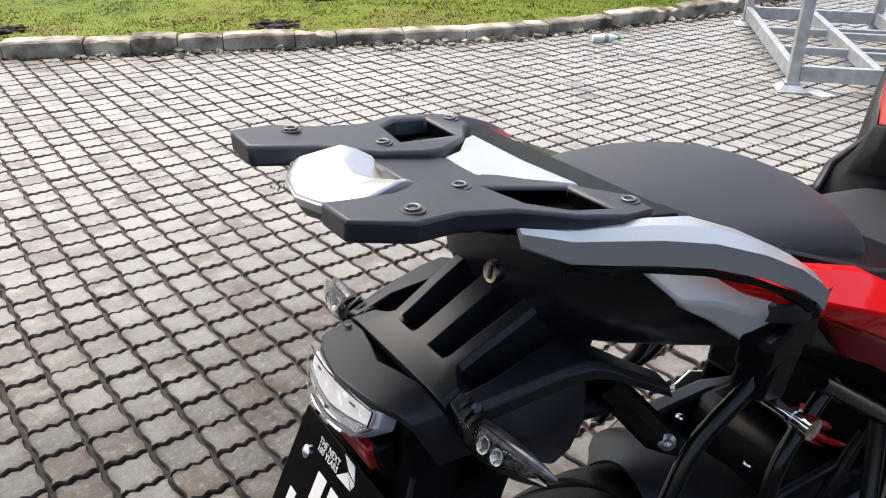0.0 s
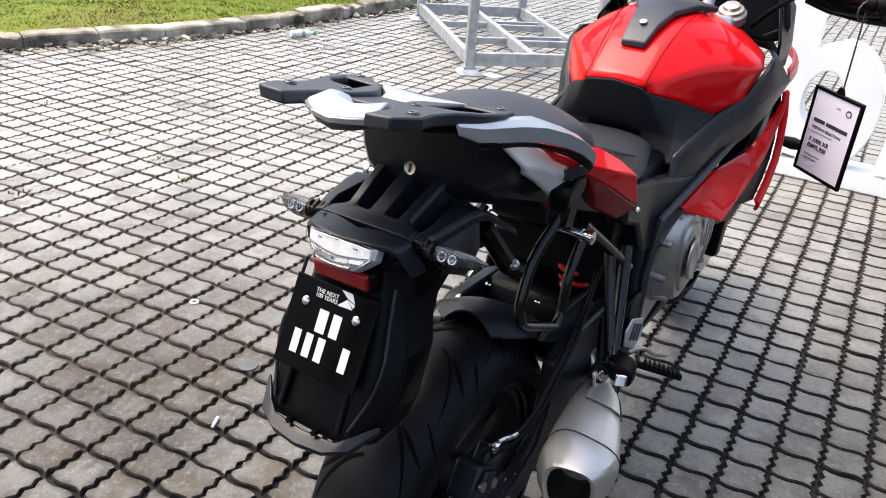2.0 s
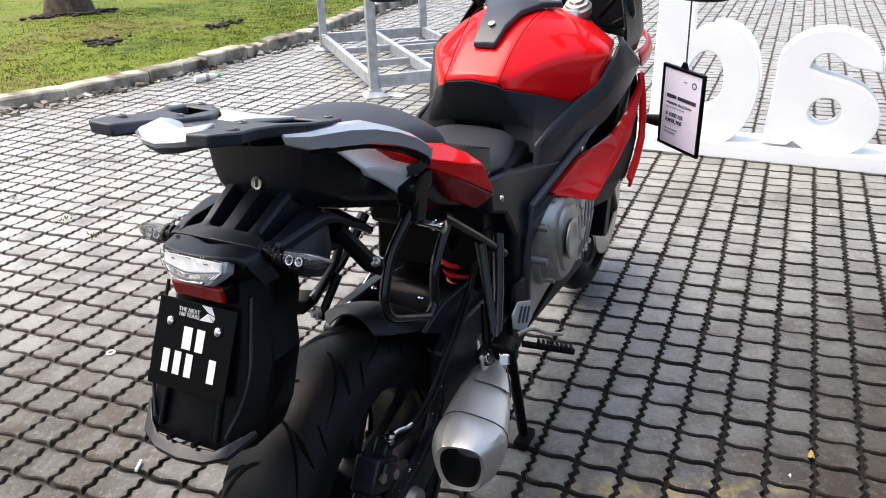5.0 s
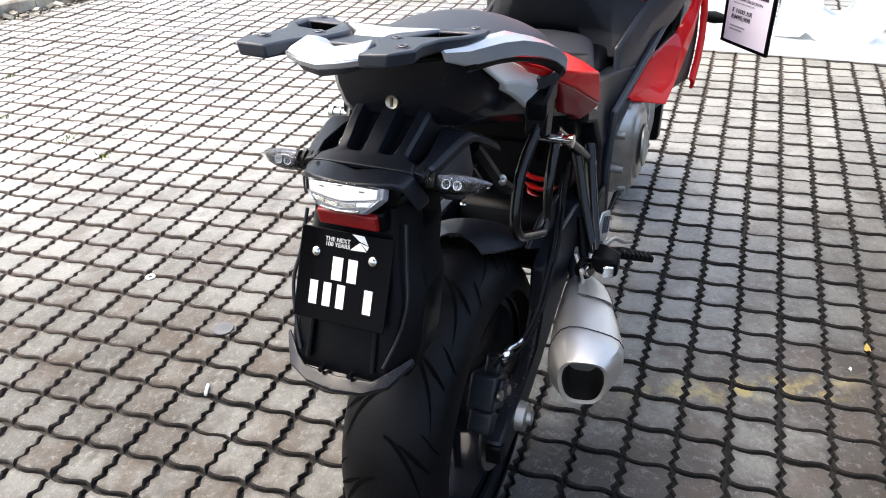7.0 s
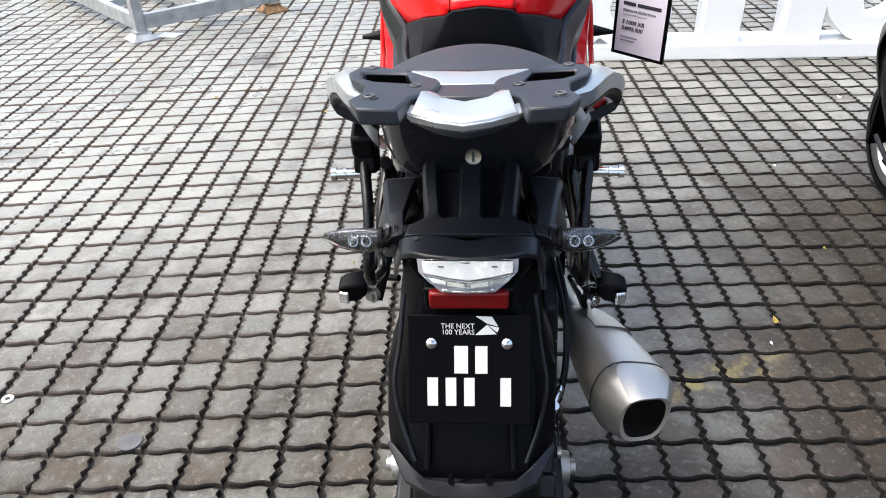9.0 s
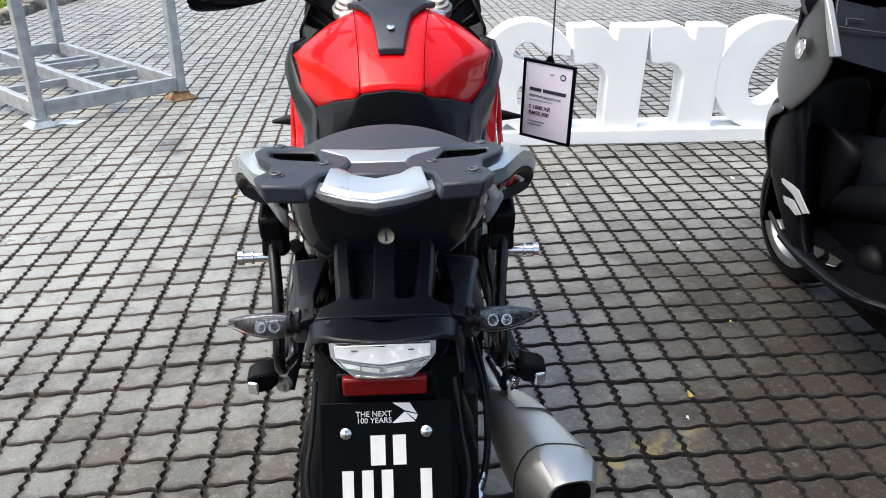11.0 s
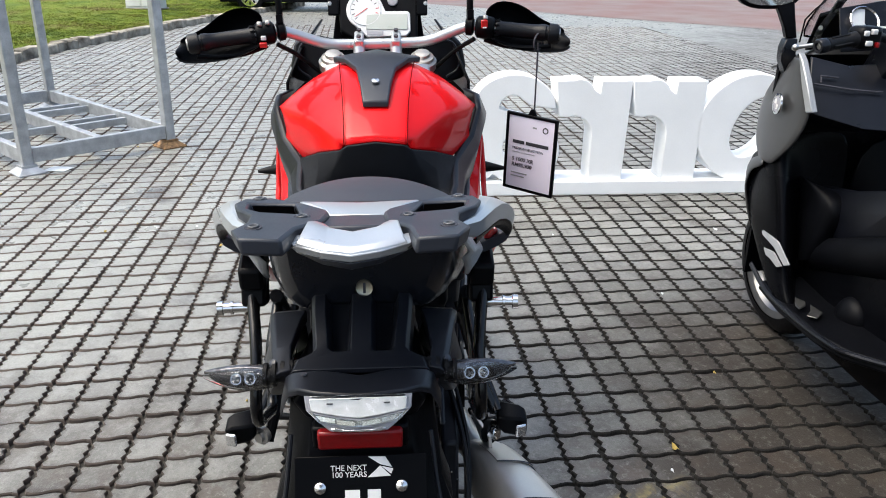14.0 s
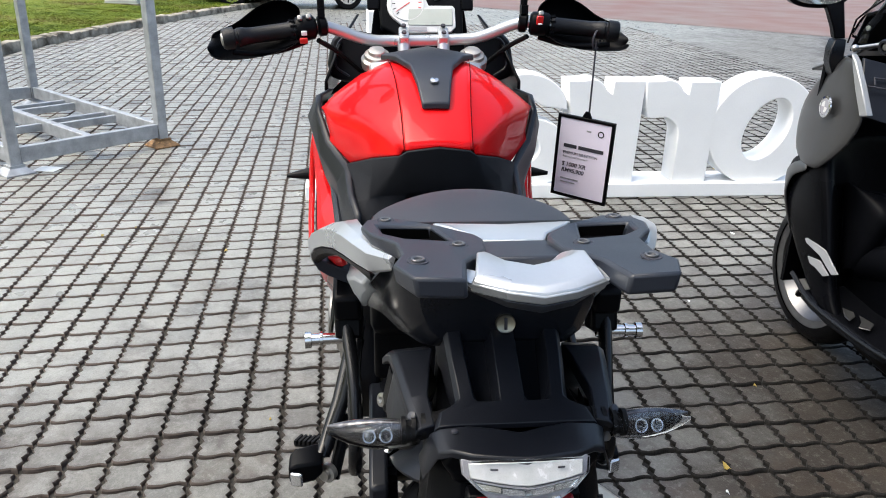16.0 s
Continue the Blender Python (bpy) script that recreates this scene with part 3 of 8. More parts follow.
def letter(name, outline, holes, parent, depth=0.17):
    """A thick letter from an outline and its holes in the plane of the sign (u to the right, v up)."""
    cu = bpy.data.curves.new(name, "CURVE")
    cu.dimensions, cu.fill_mode = "2D", "BOTH"
    cu.extrude, cu.bevel_depth, cu.bevel_resolution = depth / 2 - 0.006, 0.006, 1
    for pts in [outline, *holes]:
        s = cu.splines.new("POLY")
        s.points.add(len(pts) - 1)
        for q, (u, v) in zip(s.points, pts):
            q.co = (u, v, 0, 1)
        s.use_cyclic_u = True
    tmp = new(name, cu)
    me = bpy.data.meshes.new_from_object(tmp.evaluated_get(bpy.context.evaluated_depsgraph_get()))
    bpy.data.objects.remove(tmp)
    bpy.data.curves.remove(cu)
    me.materials.append(WHITE_FOAM)
    ob = new("letter", me)
    ob.parent = parent
    ob.matrix_basis = Matrix(((0, 0, 1, 0.10), (-1, 0, 0, 0), (0, 1, 0, 0.082), (0, 0, 0, 1)))
    return ob


def build_sign():
    sign = empty("letter_sign", pose(3.885, 0, 0, 0, 0, -1.4), "row of thick white letters on a white plinth, seen from behind", "sign")
    bm = B()
    box(bm, (0.12, -1.0, 0.04), (0.27, 3.4, 0.08))
    part("plinth", bm, WHITE_FOAM, sign, bevel=0.004)
    letter("d", [(-0.345, 0), (-0.205, 0), (-0.195, 0.03), *arc(-0.02, 0.30, 0.215, 0.32, -120, 90), (-0.06, 0.615), *arc(-0.06, 0.50, 0.12, 0.10, 90, 160, 5), (-0.185, 0.92), (-0.345, 0.92)], [arc(-0.075, 0.325, 0.10, 0.16, 0, 360, 28)[:-1]], sign)
    letter("a", [(0.255, 0.02), (0.37, 0.02), (0.40, 0.05), *arc(0.57, 0.17, 0.21, 0.19, -130, 75, 18), (0.50, 0.385), *arc(0.50, 0.42, 0.08, 0.085, 180, 40, 8), (0.61, 0.445), (0.745, 0.425), *arc(0.51, 0.42, 0.235, 0.19, 10, 170, 18), (0.275, 0.30)], [arc(0.53, 0.20, 0.085, 0.085, 0, 360, 20)[:-1]], sign)
    for o in (0.0, 0.445):
        letter("r", [(0.975 + o, 0.0), (1.165 + o, 0.0), (1.18 + o, 0.575), (1.01 + o, 0.575), (1.005 + o, 0.50), *arc(0.88 + o, 0.46, 0.10, 0.125, 30, 110, 6), (0.75 + o, 0.575), (0.775 + o, 0.385), *arc(0.86 + o, 0.27, 0.115, 0.115, 110, 0, 8)], [], sign)
    letter("o", arc(1.93, 0.30, 0.325, 0.315, 0, 360, 48)[:-1], [[(1.95 + 0.14 * math.cos(a) + 0.05 * math.sin(a), 0.31 + 0.185 * math.sin(a)) for a in (math.tau * k / 36 for k in range(36))]], sign)


build_sign()


# ---- galvanised steel frame ----
def build_frame():
    fr = empty("steel_frame", Matrix.Identity(4), "galvanised square-tube stage frame standing on splayed feet", "metal frame")
    A, Bq, C, D = (Vector((*p, 0)) for p in ((4.53, 2.41), (5.19, 1.69), (6.66, 2.97), (6.02, 3.72)))
    ang = math.atan2(C.y - Bq.y, C.x - Bq.x)

    def beam(name, a, b, w, h):
        bm = B()
        d = b - a
        box(bm, (a + b) / 2, (d.length, w, h), math.atan2(d.y, d.x), -math.atan2(d.z, math.hypot(d.x, d.y)))
        part(name, bm, GALV, fr, bevel=0.004)

    for q, foot in ((A, GALV), (Bq, RUST), (C, GALV), (D, GALV)):
        bm = B()
        box(bm, q + Vector((0, 0, 1.13)), (0.066, 0.066, 2.16), ang)
        post = part("post", bm, GALV, fr, bevel=0.006)
        bm = B()
        s0, s1 = 0.085, 0.045
        rr = [[q + Matrix.Rotation(ang, 3, "Z") @ Vector((sx * s, sy * s, z)) for sx, sy in ((-1, -1), (1, -1), (1, 1), (-1, 1))] for s, z in ((s0, 0.0), (s0, 0.008), (s1, 0.04), (s1, 0.055))]
        rings(bm, rr)
        part("foot", bm, foot, post)
    up = lambda p, z: p + Vector((0, 0, z))
    for z in (0.108, 2.1):
        for a, b in ((A, Bq), (Bq, C), (C, D), (D, A)):
            e = (b - a).normalized() * 0.034
            beam("rail", up(a + e, z), up(b - e, z), 0.045, 0.092)
    beam("inner_rail", up((A + Bq) / 2, 0.105), up((C + D) / 2, 0.105), 0.05, 0.085)
    for f, g in ((0.30, 0.0), (0.38, 0.0), (0.62, 0.0), (0.70, 0.0), (0.34, 1.0), (0.66, 1.0)):
        m0, m1 = (A + Bq) / 2, (C + D) / 2
        p = m0 + (m1 - m0) * f
        s0, s1 = (Bq, C) if g == 0 else (A, D)
        q = s0 + (s1 - s0) * f
        beam("cross_bar", up(p, 0.10), up(q, 0.10), 0.035, 0.05)
    return fr


build_frame()


# ---- far things ----
def build_cabinet():
    c = empty("utility_cabinet", pose(16.3, 4.35, 0.08, 0, 0, -14), "white steel utility cabinet standing on the lawn", "cabinet")
    bm = B()
    box(bm, (0, 0, 0.55), (0.4, 0.66, 1.0))
    part("body", bm, CABINET, c, bevel=0.01)
    for s in (-1, 1):
        bm = B()
        box(bm, (-0.208, s * 0.16, 0.55), (0.016, 0.30, 0.9))
        part("door", bm, CABINET, c, bevel=0.004)
    bm = B()
    box(bm, (0, 0, 0.02), (0.46, 0.74, 0.09))
    part("plinth", bm, KERB, c, bevel=0.01)


build_cabinet()


def build_car():
    """A parked hatchback, its side towards the yard."""
    car = empty("parked_car", pose(18.2, 1.25, 0, 0, 0, 92), "dark blue parked hatchback car with silver wheel covers", "car")
    side = ((-1.95, 0.35), (-1.9, 0.75), (-1.2, 0.92), (-0.75, 1.38), (0.75, 1.42), (1.6, 1.0), (1.95, 0.9), (1.97, 0.35), (1.5, 0.22), (-1.5, 0.22))
    bm = B()
    rr = [[(x, y * (1 - 0.16 * max(0, z - 0.9) / 0.5), z) for x, z in side] for y in (-0.8, -0.78, 0.78, 0.8)]
    rr[0] = [(x * 0.97, y, 0.25 + (z - 0.25) * 0.96) for x, y, z in rr[0]]
    rr[-1] = [(x * 0.97, y, 0.25 + (z - 0.25) * 0.96) for x, y, z in rr[-1]]
    rings(bm, rr)
    part("body", bm, CAR_BLUE, car, bevel=0.04)
    for s in (-1, 1):
        for win in (((-0.95, 0.95), (-0.66, 1.32), (-0.05, 1.34), (-0.05, 0.95)), ((0.02, 0.95), (0.02, 1.34), (0.72, 1.34), (1.25, 0.95))):
            bm = B()
            slab(bm, [(x, s * (0.80 - 0.26 * (z - 0.9)) + s * 0.012, z) for x, z in win], (0, -s * 0.02, 0))
            part("window", bm, BLACK_GLOSS, car)
        for x in (-1.22, 1.22):
            bm = B()
            lathe(bm, ((-0.09, 0.18), (-0.09, 0.27), (-0.05, 0.30), (0.05, 0.30), (0.09, 0.27), (0.09, 0.18)), (x, s * 0.74, 0.30), (0, s, 0), 28)
            wheel = part("wheel", bm, TYRE, car)
            bm = B()
            lathe(bm, ((0.0, 0.2), (0.085, 0.2), (0.1, 0.17), (0.095, 0.05), (0.11, 0.0)), (x, s * 0.74, 0.30), (0, s, 0), 28)
            part("hubcap", bm, REFLECT, wheel, "silver wheel cover")
            for k in range(8):
                a = math.tau * k / 8
                bm = B()
                box(bm, (x + 0.12 * math.cos(a), s * 0.845, 0.30 + 0.12 * math.sin(a)), (0.065, 0.01, 0.03), 0, -a)
                part("slot", bm, BLACK, wheel)
    bm = B()
    box(bm, (0, 0, 0.26), (3.7, 1.62, 0.12))
    part("sill", bm, BLACK, car, bevel=0.02)


build_car()


def build_tree():
    tr = empty("tree", pose(6.60, 7.52, 0.1), "rough brown tree trunk rising from the lawn", "tree")
    bm = B()
    rng = random.Random(9)
    rr = []
    for k in range(14):
        z = k * 0.3
        r = 0.19 + 0.12 * math.exp(-z * 4) - 0.02 * z / 4
        rr.append([(r * (1 + 0.10 * math.sin(3 * a + k) + rng.uniform(-0.05, 0.05)) * math.cos(a), r * (1 + rng.uniform(-0.08, 0.08)) * math.sin(a), z) for a in (math.tau * q / 14 for q in range(14))])
    rings(bm, rr)
    part("trunk", bm, BARK, tr)
    crown, limbs = B(), B()
    for k in range(7):
        a = k * 0.9
        tip = Vector((1.5 * math.cos(a), 1.5 * math.sin(a), 5.2 + rng.uniform(-0.4, 0.8)))
        tube(limbs, bend(((0, 0, 3.6), (0.5 * math.cos(a), 0.5 * math.sin(a), 4.3), tip), 4), [0.09 - 0.007 * q for q in range(9)], 7)
        for q in range(260):
            p = tip + Vector((rng.gauss(0, 0.75), rng.gauss(0, 0.75), rng.gauss(0, 0.45)))
            d = Vector((rng.uniform(-1, 1), rng.uniform(-1, 1), rng.uniform(-0.6, 0.3))).normalized()
            s = d.orthogonal().normalized() * 0.035
            crown.faces.new([crown.verts.new(v) for v in (p, p + d * 0.08 + s, p + d * 0.17, p + d * 0.08 - s)])
    part("limbs", limbs, BARK, tr)
    part("crown", crown, GRASS, tr, kind="stuff")


build_tree()


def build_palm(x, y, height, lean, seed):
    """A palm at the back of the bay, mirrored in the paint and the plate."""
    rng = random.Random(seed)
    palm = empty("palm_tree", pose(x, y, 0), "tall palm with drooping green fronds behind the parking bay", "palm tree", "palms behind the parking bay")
    top = Vector((lean, 0.1, height))
    bm = B()
    tube(bm, bend(((0, 0, -0.05), (0.15 * lean, 0, height * 0.5), top), 6), [0.20 - 0.006 * k for k in range(13)], 12)
    part("trunk", bm, BARK, palm, "ringed grey-brown trunk")
    for k in range(15):
        a = math.tau * k / 15 + rng.uniform(-0.15, 0.15)
        up, length = rng.uniform(-0.1, 0.9), rng.uniform(1.9, 2.6)
        d = Vector((math.cos(a), math.sin(a), 0))
        side = Vector((-d.y, d.x, 0))
        mid = [top + d * length * f + Vector((0, 0, up * f * 1.5 - 1.7 * f * f)) for f in (q / 16 for q in range(17))]
        bm = B()
        tube(bm, mid, [0.022 - 0.0011 * q for q in range(17)], 5)
        for q in range(2, 34):
            p = mid[q // 2].lerp(mid[min(q // 2 + 1, 16)], 0.5 * (q % 2))
            w = 0.55 * math.sin(math.pi * (0.12 + 0.80 * q / 34))
            for e in (-1, 1):
                tip = p + side * e * w + d * 0.25 + Vector((0, 0, -0.30 * w - rng.uniform(0, 0.1)))
                bm.faces.new([bm.verts.new(v) for v in (p, p.lerp(tip, 0.4) + d * 0.03, tip, p.lerp(tip, 0.4) - d * 0.03)])
        part("frond", bm, PALM_LEAF, palm)


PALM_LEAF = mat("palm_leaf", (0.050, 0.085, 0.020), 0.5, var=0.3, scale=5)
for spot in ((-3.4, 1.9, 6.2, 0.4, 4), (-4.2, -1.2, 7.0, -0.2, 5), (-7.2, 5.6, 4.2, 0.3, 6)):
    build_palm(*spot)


# ---- motorcycle ----
# Its own axes: x ahead, y to its left, z up; the middle plane is y = 0.
AXLE, FRONT = (0.118, 0.312), (1.70, 0.312)
bike = empty("motorcycle", pose(0.45, 0.4006, 0, -0.8, 0, -3.4), "red and black touring motorcycle with luggage rack and silver muffler", "motorcycle")


def tyre_bm(cx, cz, R, half, rim):
    """A motorcycle tyre: round crown, sidewalls and tread grooves cut as sunk strips."""
    bm = B()
    prof = []
    for k in range(17):
        a = math.pi * k / 16
        prof.append((-half * math.cos(a), R - 0.078 + 0.078 * math.sin(a) ** 0.75))
    prof = [(-half * 0.72, rim), (-half * 0.95, rim + 0.02)] + prof + [(half * 0.95, rim + 0.02), (half * 0.72, rim)]
    lathe(bm, prof, (cx, 0, cz), (0, 1, 0), 72)
    return bm


def tread(parent, cx, cz, R, half, n):
    """Sipes: thin dark curved strips let into the crown."""
    bm = B()

    def at(w, th, lift):
        a = math.acos(max(-1, min(1, -w / half)))
        r = R - 0.078 + 0.078 * math.sin(a) ** 0.75 + lift
        return (cx + r * math.cos(th), w * (1 + lift), cz + r * math.sin(th))

    for k in range(n):
        t0 = math.tau * k / n
        for s in (-1, 1):
            for w0, w1, d0, d1, wd in ((0.004, 0.074, -0.05, 0.62, 0.0120), (0.040, 0.080, 0.02, 0.20, 0.0085), (0.030, 0.064, 0.66, 0.80, 0.0065), (0.062, 0.088, 0.56, 0.72, 0.006)):
                row_a, row_b = [], []
                off = 0.0 if s > 0 else 0.5 * math.tau / n
                for q in range(9):
                    f = q / 8
                    th = t0 + off + (d0 + (d1 - d0) * (f ** 1.5 if d1 > 0.5 and w0 < 0.01 else f)) * math.tau / n * 1.5
                    w = s * (w0 + (w1 - w0) * (f ** 0.8 if w0 > 0.01 else math.sin(math.pi * f / 2)))
                    e = wd * math.sin(math.pi * min(max(f, 0.06), 0.94)) ** 0.5 / R
                    row_a.append(at(w, th - e / 2, 0.0012))
                    row_b.append(at(w, th + e / 2, 0.0012))
                va, vb = [bm.verts.new(p) for p in row_a], [bm.verts.new(p) for p in row_b]
                for q in range(8):
                    bm.faces.new((va[q], va[q + 1], vb[q + 1], vb[q]))
    return part("tread_groove", bm, RECESS_SHADE, parent, "dark curved tread grooves")


def wheel(name, c, half, R, discs):
    cx, cz = c
    bm = B()
    lathe(bm, ((-half * 0.75, 0.215), (-half * 0.8, 0.232), (-half * 0.70, 0.226), (-half * 0.66, 0.200), (half * 0.66, 0.200), (half * 0.70, 0.226), (half * 0.8, 0.232), (half * 0.75, 0.215)), (cx, 0, cz), (0, 1, 0), 48)
    lathe(bm, ((-0.075, 0.02), (-0.075, 0.050), (-0.03, 0.062), (0.03, 0.062), (0.075, 0.050), (0.075, 0.02)), (cx, 0, cz), (0, 1, 0), 20)
    w = part(name, bm, BLACK_GLOSS, bike, "black cast alloy wheel")
    for k in range(10):
        a = math.tau * (k // 2) / 5 + (0.16 if k % 2 else -0.16)
        a2 = math.tau * (k // 2) / 5 + (0.24 if k % 2 else -0.24)
        bm = B()
        tube(bm, ((cx + 0.035 * math.cos(a), 0, cz + 0.035 * math.sin(a)), (cx + 0.205 * math.cos(a2), 0, cz + 0.205 * math.sin(a2))), (0.016, 0.011), 8)
        part("spoke", bm, BLACK_GLOSS, w)
    tr = part("tyre", tyre_bm(cx, cz, R, half, 0.222), TYRE, w, "black road tyre with curved tread")
    for y, r in discs:
        bm = B()
        lathe(bm, ((-0.0025, r * 0.62), (-0.0025, r), (0.0025, r), (0.0025, r * 0.62), (-0.0025, r * 0.62)), (cx, y, cz), (0, 1, 0), 40)
        part("brake_disc", bm, STEEL, w, "steel brake disc")
    return w


rear = wheel("rear_wheel", AXLE, 0.095, 0.311, ((-0.105, 0.115),))
tread(rear, *AXLE, 0.311, 0.095, 13)
wheel("front_wheel", FRONT, 0.06, 0.305, ((-0.085, 0.16), (0.085, 0.16)))

# swing arm, chain side and caliper
ARM = ((0.015, 0.285), (0.015, 0.330), (0.080, 0.345), (0.160, 0.362), (0.232, 0.390), (0.262, 0.440), (0.276, 0.545), (0.340, 0.572), (0.500, 0.565), (0.620, 0.530), (0.620, 0.450), (0.480, 0.420), (0.360, 0.370), (0.260, 0.325), (0.140, 0.278), (0.050, 0.270))
for s in (-1, 1):
    bm = B()
    y = s * 0.128
    slab(bm, [(x, y - s * 0.017, z) for x, z in ARM], (0, s * 0.030, 0))
    arm = part("swing_arm", bm, SATIN, bike, "black swing arm beaded with rain", bevel=0.006)
    bm = B()
    lathe(bm, ((0, 0.0), (0, 0.03), (0.016, 0.027), (0.018, 0.014), (0.027, 0.013), (0.027, 0.006), (0.020, 0.005), (0.020, 0.0)), (AXLE[0], y + s * 0.013, AXLE[1]), (0, s, 0), 18)
    part("axle_nut", bm, ALLOY, arm)
    bm = B()
    box(bm, (0.022, y, 0.307), (0.03, 0.030, 0.040))
    part("chain_adjuster", bm, BLACK, arm, bevel=0.004)
    bm = B()
    lathe(bm, ((0, 0.0075), (0.003, 0.007), (0.005, 0.004), (0.005, 0)), (0.335, s * 0.110, 0.572), (-0.3, s * 0.2, 0.9), 12)
    part("arm_bolt", bm, CHROME, arm, "bright bolt on the swing arm")
    rr_ = random.Random(4 + s)
    for k in range(26):
        f = rr_.uniform(0.0, 3.6)
        (x0, z0), (x1, z1) = ARM[2 + int(f)], ARM[3 + int(f)]
        g = f - int(f)
        bm = B()
        bmesh.ops.create_icosphere(bm, subdivisions=1, radius=rr_.uniform(0.0010, 0.0022), matrix=Matrix.Translation((x0 + (x1 - x0) * g, y + s * rr_.uniform(-0.012, 0.010), z0 + (z1 - z0) * g)))
        part("droplet", bm, CHROME, arm)
bm = B()
rings(bm, [[(x, -0.122, z0), (x, 0.122, z0), (x, 0.122, z1), (x, -0.122, z1)] for x, z0, z1 in ((0.44, 0.42, 0.52), (0.47, 0.41, 0.57), (0.60, 0.43, 0.56))])
part("swing_arm_bridge", bm, BLACK, bike, bevel=0.02)
bm = B()
box(bm, (0.068, -0.098, 0.405), (0.075, 0.050, 0.066), 0, radians(30))
box(bm, (0.022, -0.104, 0.372), (0.036, 0.044, 0.040), 0, radians(30))
box(bm, (0.070, -0.126, 0.412), (0.042, 0.012, 0.040), 0, radians(30))
box(bm, (0.102, -0.100, 0.436), (0.030, 0.030, 0.040), 0, radians(35))
cal = part("brake_caliper", bm, SATIN, bike, "black brake caliper", bevel=0.008)
for dx in (-0.022, 0.020):
    bm = B()
    lathe(bm, ((0, 0), (0, 0.010), (0.006, 0.010), (0.008, 0)), (0.066 + dx, -0.128, 0.410 - dx * 0.55), (0, -1, 0.1), 10)
    part("caliper_bolt", bm, STEEL, cal)
bm = B()
tube(bm, bend(((0.082, -0.105, 0.452), (0.090, -0.118, 0.470), (0.108, -0.128, 0.478), (0.142, -0.138, 0.474), (0.190, -0.148, 0.500), (0.250, -0.150, 0.545), (0.321, -0.142, 0.572), (0.40, -0.128, 0.60), (0.487, -0.112, 0.632), (0.56, -0.12, 0.70)), 8), 0.0046, 8)
part("brake_hose", bm, RUBBER, bike, "black brake hose")
bm = B()
tube(bm, bend(((0.096, -0.122, 0.476), (0.108, -0.128, 0.479), (0.128, -0.134, 0.474), (0.142, -0.138, 0.474)), 5), [0.0068, 0.0068, 0.0050, 0.0050, 0.0052, 0.0052, 0.0052, 0.0052, 0.0060, 0.0060, 0.0050, 0.0050, 0.0060, 0.0060, 0.0052, 0.0052], 10)
part("hose_sleeve", bm, CHROME, bike, "bright metal hose sleeve")
bm = B()
tube(bm, bend(((0.095, -0.118, 0.445), (0.150, -0.142, 0.462), (0.210, -0.154, 0.500), (0.270, -0.156, 0.548), (0.345, -0.148, 0.580), (0.43, -0.132, 0.62), (0.52, -0.12, 0.68)), 8), 0.0038, 8)
part("sensor_cable", bm, RUBBER, bike)
bm = B()
lathe(bm, ((-0.012, 0.0), (-0.012, 0.0085), (-0.002, 0.0085), (-0.002, 0.006), (0.004, 0.006), (0.004, 0.0095), (0.010, 0.0095), (0.011, 0.0)), (0.092, -0.121, 0.472), (-0.2, -0.2, 0.95), 12)
part("hose_fitting", bm, CHROME, bike)
for k in range(36):
    bm = B()
    box(bm, (0.04 + 0.0155 * k, 0.104, 0.372 + 0.0038 * k), (0.011, 0.02, 0.016), 0, -0.24)
    part("chain_link", bm, INK, bike)

# inner mudguard over the tyre
bm = B()
rows = []
for k in range(12):
    a = radians(34 + 45 * k / 11)
    R, wd = 0.345 + 0.022 * (1 - k / 11), 0.108 * (1 - 0.55 * (k / 11) ** 6)
    rows.append([(AXLE[0] + (R - 0.03 * abs(q / 5) ** 2.2) * math.cos(a), wd * q / 5, AXLE[1] + (R - 0.03 * abs(q / 5) ** 2.2) * math.sin(a)) for q in range(-5, 6)])
grid_skin(bm, rows, 0.004)
hug = part("inner_mudguard", bm, SATIN, bike, "matt black hugger over the rear tyre")
for s in (-1, 1):
    bm = B()
    lathe(bm, ((0, 0.0075), (0.003, 0.007), (0.005, 0.004), (0.005, 0)), (0.352, s * 0.055, 0.612), (0.4, 0, 0.9), 12)
    part("hugger_bolt", bm, CHROME, hug)
bm = B()
slab(bm, [(0.25, -0.116, 0.60), (0.33, -0.118, 0.625), (0.44, -0.12, 0.62), (0.50, -0.12, 0.56), (0.44, -0.12, 0.53), (0.34, -0.118, 0.55)], (0, 0.010, 0))
part("chain_guard", bm, SATIN, bike, bevel=0.003)

# shock absorber with red spring
bm = B()
tube(bm, [(0.510 + 0.030 * math.cos(a) + 0.06 * a / 25, -0.055 + 0.030 * math.sin(a), 0.640 - 0.125 * a / 25) for a in (k * 0.35 for k in range(72))], 0.006, 7)
part("shock_spring", bm, RED_SPRING, bike, "red coil spring")
bm = B()
tube(bm, ((0.49, -0.055, 0.72), (0.585, -0.055, 0.48)), 0.018, 12)
part("shock_body", bm, BLACK, bike)

